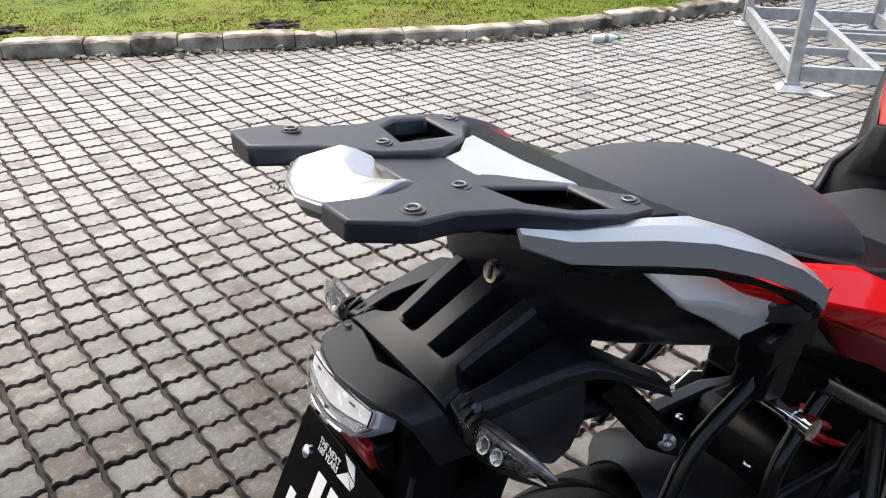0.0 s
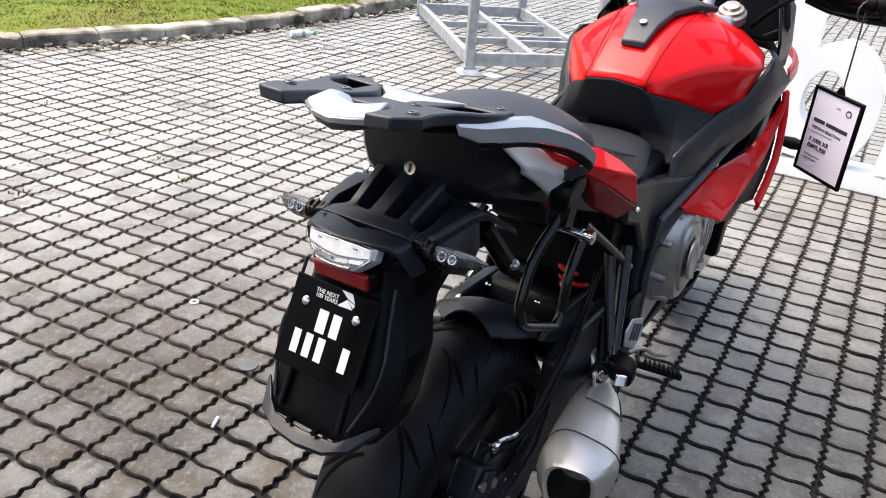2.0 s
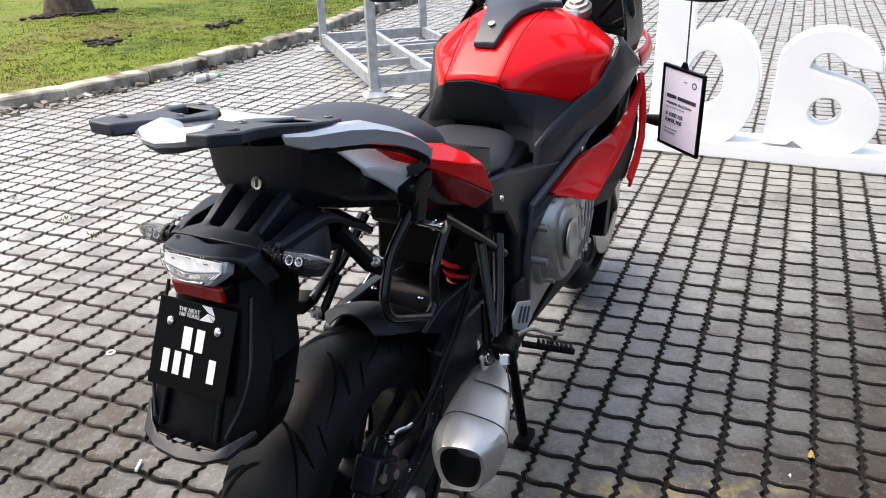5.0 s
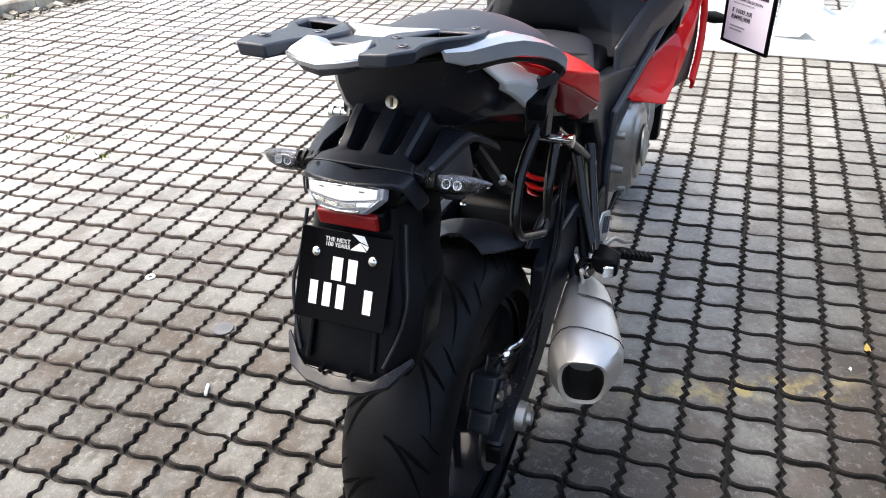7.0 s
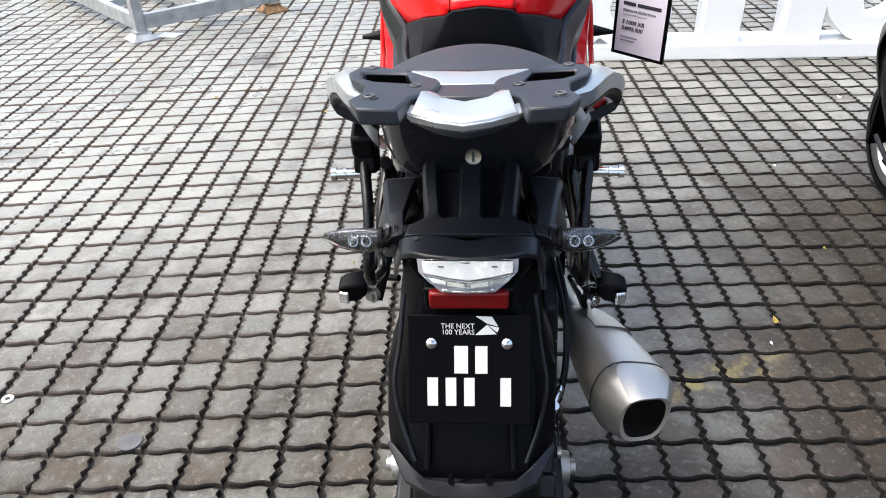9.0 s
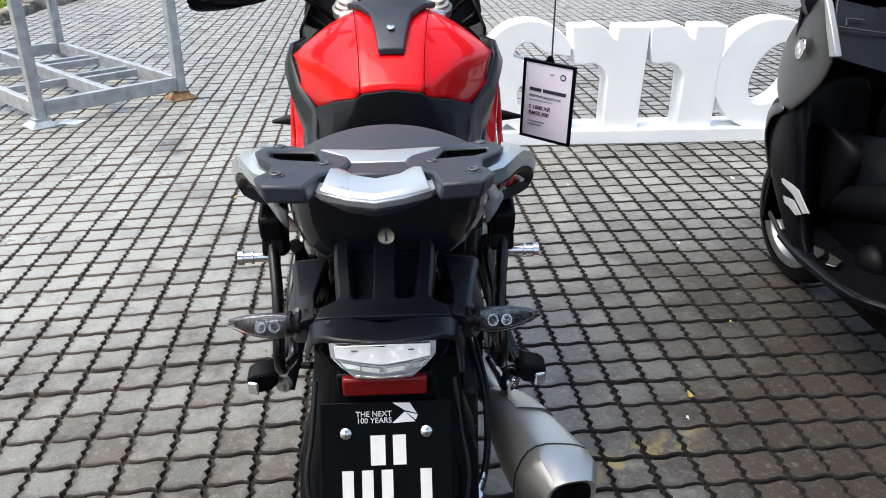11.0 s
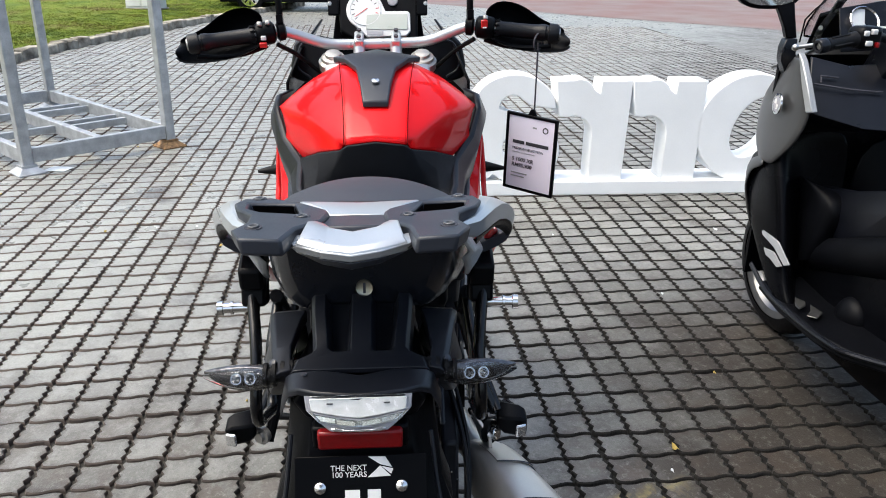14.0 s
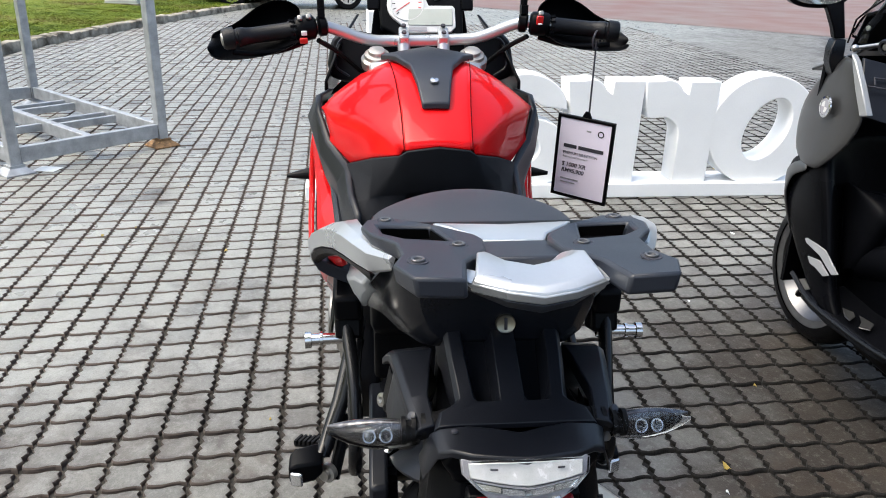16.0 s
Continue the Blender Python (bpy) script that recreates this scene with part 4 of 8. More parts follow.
# rear plate carrier: long tapered black panel with a lip
W = ((0.915, 0.076, -0.140, 0.03), (0.87, 0.079, -0.148, 0.03), (0.84, 0.083, -0.158, 0.035), (0.80, 0.087, -0.177, 0.035), (0.77, 0.099, -0.192, 0.035), (0.70, 0.100, -0.222, 0.035), (0.675, 0.096, -0.234, 0.03), (0.662, 0.090, -0.236, 0.03))
bm = B()
rows = []
for z, hw, x, dp in W:
    rows.append([(x + dp + 0.06, -hw, z), (x + dp, -hw, z), (x + 0.008, -hw * 0.80, z), (x, -hw * 0.68, z), (x, 0, z), (x, hw * 0.68, z), (x + 0.008, hw * 0.80, z), (x + dp, hw, z), (x + dp + 0.06, hw, z)])
grid_skin(bm, rows, 0.006, (1, 0, 0))
carrier = part("plate_carrier", bm, BLACK, bike, "long matt black plate carrier with a lip", bevel=0.002)
bm = B()
half = (((-0.208, 0.099, 0.688), (-0.246, 0.076, 0.668), (-0.262, 0.040, 0.659), (-0.266, 0.0, 0.657)), ((-0.207, 0.098, 0.692), (-0.240, 0.072, 0.675), (-0.250, 0.056, 0.667), (-0.254, 0.0, 0.665)), ((-0.206, 0.096, 0.695), (-0.234, 0.068, 0.681), (-0.243, 0.052, 0.671), (-0.247, 0.0, 0.669)))
rows = [[(x, -y, z) for x, y, z in r] + [(x, y, z) for x, y, z in r[-2::-1]] for r in half]
grid_skin(bm, rows, 0.008, (0.4, 0, -0.9))
part("carrier_lip", bm, BLACK_GLOSS, carrier, "grey-black flared lip", bevel=0.002, auto=25)
for s in (-1, 1):
    bm = B()
    tube(bm, bend(((-0.150, s * 0.074, 0.865), (-0.170, s * 0.080, 0.812), (-0.190, s * 0.087, 0.770), (-0.208, s * 0.080, 0.728), (-0.231, s * 0.064, 0.686)), 5), 0.0026, 8)
    part("carrier_ridge", bm, SATIN, carrier, "raised edge beside the plate")
    bm = B()
    tube(bm, ((-0.236, s * 0.05, 0.680), (-0.208, s * 0.048, 0.738)), 0.004, 8)
    part("carrier_rib", bm, BLACK, carrier)
    bm = B()
    tube(bm, ((-0.252, s * 0.022, 0.676), (-0.240, s * 0.022, 0.672)), 0.004, 8)
    part("carrier_stud", bm, BLACK, carrier)

# number plate; its characters are plain bars
PL = Matrix.Translation((-0.1985, 0, 0.7965)) @ Euler((0, radians(26), 0)).to_matrix().to_4x4()


def on_plate(u, v, d=0.0):
    """u to the viewer's right, v up, d out of the plate."""
    return PL @ Vector((-d, -u, v))


bm = B()
slab(bm, [on_plate(u, v, 0.0) for u, v in ((-0.0685, -0.062), (0.0685, -0.062), (0.0685, 0.062), (-0.0685, 0.062))], PL.to_3x3() @ Vector((-0.003, 0, 0)))
plate = part("number_plate", bm, PLATE_BLACK, carrier, "glossy black number plate with white characters", bevel=0.001)


def plate_bar(u0, v0, u1, v1, wd, name="character_bar", material=None):
    a, b = Vector((u0, v0)), Vector((u1, v1))
    n = (b - a).normalized().orthogonal() * wd / 2
    bm = B()
    slab(bm, [on_plate(*p, 0.0036) for p in (a - n, b - n, b + n, a + n)], PL.to_3x3() @ Vector((-0.0006, 0, 0)))
    return part(name, bm, material or WHITE_INK, plate)


for u, wd in ((-0.0090, 0.0180), (0.0135, 0.0160)):
    plate_bar(u, 0.0115 - 0.0155, u, 0.0115 + 0.0155, wd * 0.85)
for u in (-0.041, -0.0205, 0.0, 0.0405):
    plate_bar(u, -0.0250 - 0.0160, u, -0.0250 + 0.0160, 0.0118)


def words(text, size, m, material, parent, name="lettering", align="LEFT", shear=0.0, bold=0.0):
    """Lettering as a thin mesh in the built-in font, in the plane of m (x to the right, y up)."""
    cu = bpy.data.curves.new(name, "FONT")
    cu.body, cu.size, cu.extrude, cu.align_x, cu.shear, cu.offset = text, size, 0.0003, align, shear, bold
    cu.resolution_u = 3
    tmp = new(name, cu)
    me = bpy.data.meshes.new_from_object(tmp.evaluated_get(bpy.context.evaluated_depsgraph_get()))
    bpy.data.objects.remove(tmp)
    bpy.data.curves.remove(cu)
    me.materials.clear()
    me.materials.append(material)
    me.transform(m)
    ob = new(name, me)
    ob.parent = parent
    return ob


FACE = PL @ Matrix(((0, 0, -1, -0.0038), (-1, 0, 0, 0), (0, 1, 0, 0), (0, 0, 0, 1)))
words("THE NEXT", 0.0080, FACE @ Matrix.Translation((0.0062, 0.0468, 0)), WHITE_INK, plate, align="RIGHT")
words("100 YEARS", 0.0080, FACE @ Matrix.Translation((0.0062, 0.0400, 0)), WHITE_INK, plate, align="RIGHT")
for shape in (((0.014, 0.036), (0.026, 0.048), (0.036, 0.037)), ((0.0145, 0.058), (0.026, 0.0495), (0.0375, 0.046), (0.031, 0.0575)), ((0.027, 0.0475), (0.0385, 0.0445), (0.0365, 0.039))):
    bm = B()
    slab(bm, [on_plate((u - 0.014) * 1.08 + 0.0070, (v - 0.036) * 0.96 + 0.0395, 0.0036) for u, v in shape], PL.to_3x3() @ Vector((-0.0006, 0, 0)))
    part("emblem_shape", bm, WHITE_INK, plate)
for s in (-1, 1):
    bm = B()
    lathe(bm, ((0, 0.0065), (0.003, 0.006), (0.005, 0.003), (0.0055, 0)), on_plate(s * 0.042, 0.030, 0.003), PL.to_3x3() @ Vector((-1, 0, 0)), 14)
    part("plate_bolt", bm, CHROME, plate, "chrome plate bolt")

# tail lamp and reflector
def on_lamp(y, v, d=0.0):
    """A point of the lamp's bowed face: y across, v from its top edge (0) to its foot (1), d out of it."""
    y *= 0.91
    f = 1 - (y / 0.075) ** 2
    return Vector((-0.158 - 0.018 * f - 0.012 * v - 0.85 * d, y, 0.9255 - 0.002 * (1 - f) - 0.035 * v + 0.5 * d))


def lamp_piece(name, outline, d, thick, material, parent, label="", bevel=0.0):
    bm = B()
    pts = []
    for (y0, v0), (y1, v1) in zip(outline, outline[1:] + outline[:1]):
        n = max(1, int(abs(y1 - y0) / 0.012))
        pts += [on_lamp(y0 + (y1 - y0) * k / n, v0 + (v1 - v0) * k / n, d) for k in range(n)]
    slab(bm, pts, (thick * 0.85, 0, -thick * 0.5))
    return part(name, bm, material, parent, label, bevel=bevel)


lamp = lamp_piece("tail_lamp", [(-0.060, 0.06), (-0.03, -0.02), (0.0, -0.06), (0.03, -0.02), (0.061, 0.06), (0.059, 0.44), (0.045, 0.74), (0.032, 0.98), (-0.032, 0.98), (-0.045, 0.74), (-0.059, 0.44)], -0.004, 0.016, GREY_INK, bike, "tail lamp with white reflector and clear lens", 0.001)
lamp_piece("lamp_reflector", [(-0.054, 0.12), (-0.03, 0.05), (0.0, 0.02), (0.03, 0.05), (0.055, 0.12), (0.053, 0.46), (0.0, 0.60), (-0.053, 0.46)], 0.000, 0.004, BOWL, lamp, "white lamp reflector", 0.001)
for s in (-1, 1):
    lamp_piece("lamp_notch", [(s * 0.028, 0.19), (s * 0.035, 0.20), (s * 0.035, 0.24), (s * 0.028, 0.23)], 0.0008, 0.001, INK, lamp)
lamp_piece("led_strip", [(-0.051, 0.50), (0.0, 0.63), (0.051, 0.50), (0.045, 0.72), (0.0, 0.84), (-0.045, 0.72)], -0.001, 0.004, CUP, lamp)
lamp_piece("lamp_shade_line", [(-0.050, 0.49), (0.0, 0.62), (0.050, 0.49), (0.049, 0.525), (0.0, 0.66), (-0.049, 0.525)], 0.0010, 0.003, GREY_INK, lamp)
for s in (-1, 1):
    lamp_piece("lamp_facet", [(s * 0.048, 0.56), (s * 0.026, 0.62), (s * 0.026, 0.73), (s * 0.042, 0.70)], 0.0012, 0.004, REFLECT, lamp)
    lamp_piece("lamp_facet", [(s * 0.024, 0.64), (s * 0.004, 0.69), (s * 0.004, 0.81), (s * 0.024, 0.76)], 0.0004, 0.003, REFLECT, lamp)
lamp_piece("lamp_lip", [(-0.031, 0.86), (0.0, 0.92), (0.031, 0.86), (0.027, 0.97), (-0.027, 0.97)], 0.003, 0.006, REFLECT, lamp, "bright lower lip", 0.001)
for s in (-1, 1):
    lamp_piece("lamp_corner", [(s * 0.057, 0.46), (s * 0.052, 0.50), (s * 0.043, 0.76), (s * 0.047, 0.70)], 0.001, 0.004, REFLECT, lamp)
cover_glass = lamp_piece("lamp_lens", [(-0.059, 0.06), (-0.03, -0.02), (0.0, -0.06), (0.03, -0.02), (0.060, 0.06), (0.058, 0.44), (0.044, 0.74), (0.031, 0.90), (-0.031, 0.90), (-0.044, 0.74), (-0.058, 0.44)], 0.006, 0.002, LENS, lamp, "clear lamp lens", 0.0006)
cover_glass.visible_shadow = False
bm = B()
box(bm, (-0.166, 0, 0.871), (0.014, 0.088, 0.024), 0, radians(-10))
part("rear_reflector", bm, RED_LENS, bike, "red rectangular reflector", bevel=0.003)
bm = B()
box(bm, (-0.158, 0, 0.870), (0.016, 0.100, 0.030), 0, radians(-10))
part("reflector_mount", bm, BLACK, bike, bevel=0.003)

# indicators
for s in (-1, 1):
    bm = B()
    tube(bm, ((-0.10, s * 0.06, 0.917), (-0.112, s * 0.104, 0.914)), (0.0115, 0.0085), 12)
    ind = part("indicator_stalk", bm, RUBBER, bike)
    for k in range(4):
        bm = B()
        lathe(bm, ((-0.002, 0.0122), (0.002, 0.0122)), (-0.104 - 0.002 * k, s * (0.075 + 0.009 * k), 0.916), (0, 1, 0), 12, True)
        part("stalk_ring", bm, RUBBER, ind)
    for nm, mt, k0, gx in (("indicator_shell", INDICATOR, 0.94, 0.006), ("indicator_lens", LENS, 1.0, -0.003)):
        bm = B()
        rr = []
        for q in range(9):
            f = q / 8
            y = s * (0.090 + 0.082 * f)
            h = 0.0130 * k0 * (math.sin(math.pi * min(0.20 + f * 0.80, 0.985))) ** 0.7
            cx = -0.113 + gx + 0.014 * f * f
            rr.append([(cx + 0.012 * math.cos(a) * h / 0.0155, y, 0.9135 - 0.003 * f + h * math.sin(a)) for a in (math.tau * k / 12 for k in range(12))])
        rings(bm, rr)
        part(nm, bm, mt, ind, "clear indicator lens" if mt is LENS else "")
    for k in range(2):
        bm = B()
        lathe(bm, ((0, 0.003), (0.004, 0.0056), (0.0045, 0.0060), (0.0045, 0.0048), (0.001, 0.002), (0.004, 0.0)), (-0.112, s * (0.118 + 0.015 * k), 0.9120), (-0.9, 0, 0.45), 14)
        part("bulb_cup", bm, CUP, ind)

# tail cover: raised centre with two sunk channels, flaring to shoulders at the lamp
def cover_row(x, z, w, dip, side=0.012, drop=0.05):
    h = [(x, 0.0, z), (x, 0.011, z), (x - dip * 0.1, 0.016, z - dip), (x - dip * 0.1, w - 0.022, z - dip), (x, w - 0.015, z), (x, w - 0.003, z - 0.001), (x + 0.002, w + 0.001, z - 0.006), (x + side, w + 0.003, z - drop)]
    return both(h)


bm = B()
rows = [cover_row(0.030, 0.989, 0.060, 0.022), cover_row(-0.012, 0.975, 0.059, 0.024), cover_row(-0.018, 0.972, 0.058, 0.026), cover_row(-0.050, 0.957, 0.056, 0.028), cover_row(-0.078, 0.943, 0.053, 0.024), cover_row(-0.092, 0.936, 0.052, 0.006), cover_row(-0.097, 0.934, 0.056, 0.0), cover_row(-0.105, 0.931, 0.070, 0.0), cover_row(-0.124, 0.928, 0.074, 0.0)]
grid_skin(bm, rows, 0.006)
cover = part("tail_cover", bm, SATIN, bike, "matt black tail cover with two sunk channels", bevel=0.0025, auto=30)
bm = B()
rows = [both(((-0.137, 0, 0.9275), (-0.131, 0.022, 0.9285), (-0.1265, 0.045, 0.929), (-0.1265, 0.070, 0.927), (-0.124, 0.079, 0.921), (-0.105, 0.088, 0.885))), both(((-0.176, 0, 0.9275), (-0.173, 0.022, 0.9275), (-0.168, 0.045, 0.927), (-0.158, 0.062, 0.925), (-0.150, 0.074, 0.917), (-0.135, 0.086, 0.885)))]
grid_skin(bm, rows, 0.008)
part("lamp_hood", bm, SATIN, cover, bevel=0.002)
bm = B()
lathe(bm, ((0, 0.0035), (0.0015, 0.003), (0.002, 0)), (-0.135, 0.058, 0.9285), (0, 0, 1), 10)
part("hood_clip", bm, INK, cover)
bm = B()
rings(bm, [[(x, y * w, zz) for y, zz in ((-1, z0), (-0.8, z0 - d), (0.8, z0 - d), (1, z0), (0.9, z0 + 0.012), (-0.9, z0 + 0.012))] for x, w, z0, d in ((-0.150, 0.070, 0.905, 0.02), (-0.10, 0.078, 0.900, 0.05), (-0.03, 0.070, 0.905, 0.05), (0.05, 0.06, 0.92, 0.04))])
part("tail_lower", bm, BLACK, bike, bevel=0.004)
for s in (-1, 1):
    # arm that rises from the lamp and bends forward and down, with a plate hanging below it
    bm = B()
    band = ((-0.118, 0.074, 0.092, 0.922), (-0.080, 0.078, 0.100, 0.931), (-0.030, 0.072, 0.108, 0.938), (-0.006, 0.068, 0.112, 0.938), (0.014, 0.072, 0.114, 0.930), (0.045, 0.090, 0.117, 0.911), (0.088, 0.098, 0.119, 0.884))
    rings(bm, [[(x, s * y0, z + 0.003), (x - 0.002, s * (y1 - 0.006), z + 0.001), (x - 0.002, s * y1, z - 0.004), (x + 0.004, s * y1, z - 0.016), (x + 0.004, s * y0, z - 0.014)] for x, y0, y1, z in band])
    arm = part("tail_arm", bm, SATIN, cover, "black bent arm beside the tail cover", bevel=0.0015, auto=20)
    bm = B()
    rows = [[(-0.112, s * 0.088, 0.918), (-0.060, s * 0.100, 0.924), (-0.022, s * 0.106, 0.928), (-0.006, s * 0.108, 0.920)], [(-0.100, s * 0.098, 0.900), (-0.070, s * 0.112, 0.892), (-0.035, s * 0.117, 0.890), (-0.012, s * 0.115, 0.888)], [(-0.088, s * 0.098, 0.884), (-0.072, s * 0.106, 0.866), (-0.040, s * 0.112, 0.852), (-0.020, s * 0.110, 0.858)]]
    grid_skin(bm, rows, 0.014, (0, -s, 0))
    part("arm_plate", bm, SATIN, arm, bevel=0.003)
    bm = B()
    rows = [[(-0.040, s * 0.062, 0.915), (0.0, s * 0.070, 0.920), (0.05, s * 0.085, 0.895)], [(-0.055, s * 0.098, 0.885), (0.0, s * 0.104, 0.880), (0.05, s * 0.104, 0.872)]]
    grid_skin(bm, rows, 0.006)
    part("arm_gusset", bm, BLACK, arm, bevel=0.002)
    bm = B()
    lathe(bm, ((0, 0.0042), (0.002, 0.004), (0.003, 0)), (-0.106, s * 0.094, 0.927), (-0.5, s * 0.4, 0.75), 10)
    part("arm_screw", bm, DARK_GREY, arm)
    # strut behind the arm that carries a bright bolt
    bm = B()
    tube(bm, ((0.020, s * 0.098, 0.905), (0.096, s * 0.104, 0.815), (0.150, s * 0.108, 0.775)), (0.014, 0.016, 0.012), 8)
    st = part("tail_strut", bm, BLACK, bike, "black strut under the tail")
    bm = B()
    lathe(bm, ((0, 0.009), (0.004, 0.0085), (0.005, 0.004), (0.003, 0.0)), (0.092, s * 0.118, 0.820), (-0.5, s * 0.8, 0.3), 12)
    part("strut_bolt", bm, STEEL, st, "bright strut bolt")

# tail body under rack and seat
bm = B()
secs = ((-0.024, 0.072, 1.058, 0.972), (-0.021, 0.084, 1.058, 0.958), (-0.006, 0.098, 1.056, 0.944), (0.02, 0.109, 1.052, 0.932), (0.05, 0.118, 1.047, 0.921), (0.10, 0.126, 1.035, 0.905), (0.18, 0.140, 1.00, 0.880), (0.30, 0.158, 0.955, 0.83), (0.48, 0.155, 0.90, 0.76))
rings(bm, [[(x, s * w * k, zt + (zb - zt) * g) for s, k, g in ((-1, 1.0, 0.0), (-1, 1.0, 0.35), (-1, 0.96, 0.64), (-1, 0.86, 0.88), (-1, 0.70, 1.0), (1, 0.70, 1.0), (1, 0.86, 0.88), (1, 0.96, 0.64), (1, 1.0, 0.35), (1, 1.0, 0.0))] for x, w, zt, zb in secs])
part("tail_body", bm, BLACK_GLOSS, bike, "glossy black tail body", bevel=0.004, auto=28)
bm = B()
rings(bm, [[(x, -w, z), (x, w, z), (x, w * 0.85, z - d), (x, -w * 0.85, z - d)] for x, w, z, d in ((-0.112, 0.050, 1.073, 0.010), (-0.085, 0.082, 1.070, 0.014), (-0.03, 0.112, 1.066, 0.020), (0.06, 0.122, 1.056, 0.020))])
part("rack_base", bm, BLACK, bike, "black plate under the luggage rack", bevel=0.003)
bm = B()
lathe(bm, ((-0.012, 0.0100), (0.0, 0.0100), (0.0015, 0.0094), (0.0008, 0.0080), (0.0008, 0.0)), (-0.0270, -0.003, 0.978), (-0.93, 0, 0.20), 24)
lock = part("seat_lock", bm, LOCK, bike, "round steel seat lock")
bm = B()
box(bm, (-0.0282, -0.003, 0.9783), (0.002, 0.003, 0.012), 0, radians(12))
part("key_slot", bm, INK, lock)

# luggage rack
def rack_z(x, y):
    return 1.075 - 0.15 * x + (0.002 if abs(y) > 0.075 else 0.0)


for s in (-1, 1):
    bm = B()
    out = ((-0.205, 0.060), (-0.206, 0.098), (-0.165, 0.112), (-0.130, 0.104), (-0.090, 0.108), (-0.068, 0.120), (-0.052, 0.130), (-0.02, 0.138), (0.016, 0.132), (0.022, 0.102), (0.004, 0.085), (-0.012, 0.060), (-0.03, 0.048), (-0.05, 0.034), (-0.07, 0.029), (-0.112, 0.032), (-0.150, 0.054))
    hole = ((-0.078, 0.058), (-0.073, 0.098), (-0.050, 0.117), (-0.014, 0.122), (-0.012, 0.072))
    top_o = [bm.verts.new((x, s * y, rack_z(x, y))) for x, y in out]
    top_h = [bm.verts.new((x, s * y, rack_z(x, y))) for x, y in hole]
    edges = [bm.edges.new((l[i], l[(i + 1) % len(l)])) for l in (top_o, top_h) for i in range(len(l))]
    bmesh.ops.triangle_fill(bm, edges=edges, use_beauty=True)
    ext = bmesh.ops.extrude_face_region(bm, geom=bm.faces[:])
    for v in ext["geom"]:
        if isinstance(v, bmesh.types.BMVert):
            v.co.z -= 0.0165
            v.co.y *= 0.97
    half = part("rack_plate", bm, DARK_GREY, bike, "dark grey moulded rack plate", bevel=0.003, auto=25)
    # near-black floor and lining: the shade inside the hole, put in their colour
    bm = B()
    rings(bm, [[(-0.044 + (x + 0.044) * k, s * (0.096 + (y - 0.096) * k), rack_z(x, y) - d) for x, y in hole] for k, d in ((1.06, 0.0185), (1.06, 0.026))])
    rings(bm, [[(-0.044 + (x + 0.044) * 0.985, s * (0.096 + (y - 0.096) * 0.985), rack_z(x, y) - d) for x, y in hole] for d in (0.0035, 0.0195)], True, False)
    part("rack_recess", bm, RECESS_SHADE, half)
    for x, y in ((-0.158, 0.092), (-0.097, 0.054), (0.008, 0.114)):
        bm = B()
        lathe(bm, ((0, 0.0086), (0.0008, 0.0084), (0.0006, 0.0)), (x, s * y, rack_z(x, y)), (0, 0, 1), 18)
        scr = part("rack_screw", bm, INK, half)
        bm = B()
        lathe(bm, ((0, 0.0056), (0.0022, 0.0056), (0.0026, 0.0050), (0.0022, 0.0034), (0.0008, 0.0030), (0.0008, 0)), (x, s * y, rack_z(x, y)), (0, 0, 1), 16)
        part("screw_head", bm, SCREW, scr, "steel screw in a dark recess")
    bm = B()
    tube(bm, ((-0.10, s * 0.07, 1.078), (-0.10, s * 0.07, 1.064)), 0.007, 10)
    part("rack_stud", bm, BLACK, half)
bm = B()
slab(bm, [(-0.122, -0.034, 1.088), (-0.122, 0.034, 1.088), (-0.052, 0.034, 1.076), (-0.052, -0.034, 1.076)], (0, 0, -0.016))
part("rack_bridge", bm, DARK_GREY, bike, bevel=0.003)
bm = B()
rows = [both(((-0.120, 0, 1.076), (-0.118, 0.016, 1.079), (-0.119, 0.030, 1.091))), both(((-0.136, 0, 1.081), (-0.134, 0.019, 1.086), (-0.129, 0.037, 1.097))), both(((-0.151, 0, 1.093), (-0.147, 0.023, 1.096), (-0.139, 0.044, 1.100))), both(((-0.190, 0, 1.092), (-0.186, 0.024, 1.094), (-0.170, 0.049, 1.095))), both(((-0.197, 0, 1.087), (-0.192, 0.026, 1.089), (-0.176, 0.053, 1.090)))]
grid_skin(bm, rows, 0.010, (0.3, 0, -1))
grab = part("rear_grab_piece", bm, SILVER, bike, "silver rear grip of the rack", bevel=0.002)
bm = B()
rows = [both(((-0.198, 0, 1.0865), (-0.193, 0.026, 1.0885), (-0.177, 0.054, 1.0895), (-0.150, 0.064, 1.088))), both(((-0.195, 0, 1.078), (-0.190, 0.026, 1.080), (-0.173, 0.052, 1.083), (-0.149, 0.063, 1.083)))]
grid_skin(bm, rows, 0.03, (1, 0, 0))
part("grab_rim", bm, SILVER, grab, "silver lower rim", bevel=0.0015)
bm = B()
rows = [both(((-0.1945, 0, 1.0775), (-0.1895, 0.026, 1.0795), (-0.1725, 0.0515, 1.0825), (-0.149, 0.0625, 1.0825))), both(((-0.188, 0, 1.068), (-0.182, 0.026, 1.071), (-0.164, 0.049, 1.075), (-0.147, 0.061, 1.076)))]
grid_skin(bm, rows, 0.03, (1, 0, 0))
part("grab_underside", bm, DARK_GREY, grab, bevel=0.0015)
bm = B()
rows = [both(((-0.053, 0, 1.0765), (-0.053, 0.031, 1.0765))), both(((-0.034, 0, 1.0755), (-0.034, 0.037, 1.0765))), both(((-0.014, 0, 1.0745), (-0.014, 0.058, 1.0775))), both(((0.004, 0, 1.072), (0.002, 0.069, 1.075)))]
grid_skin(bm, rows, 0.012)
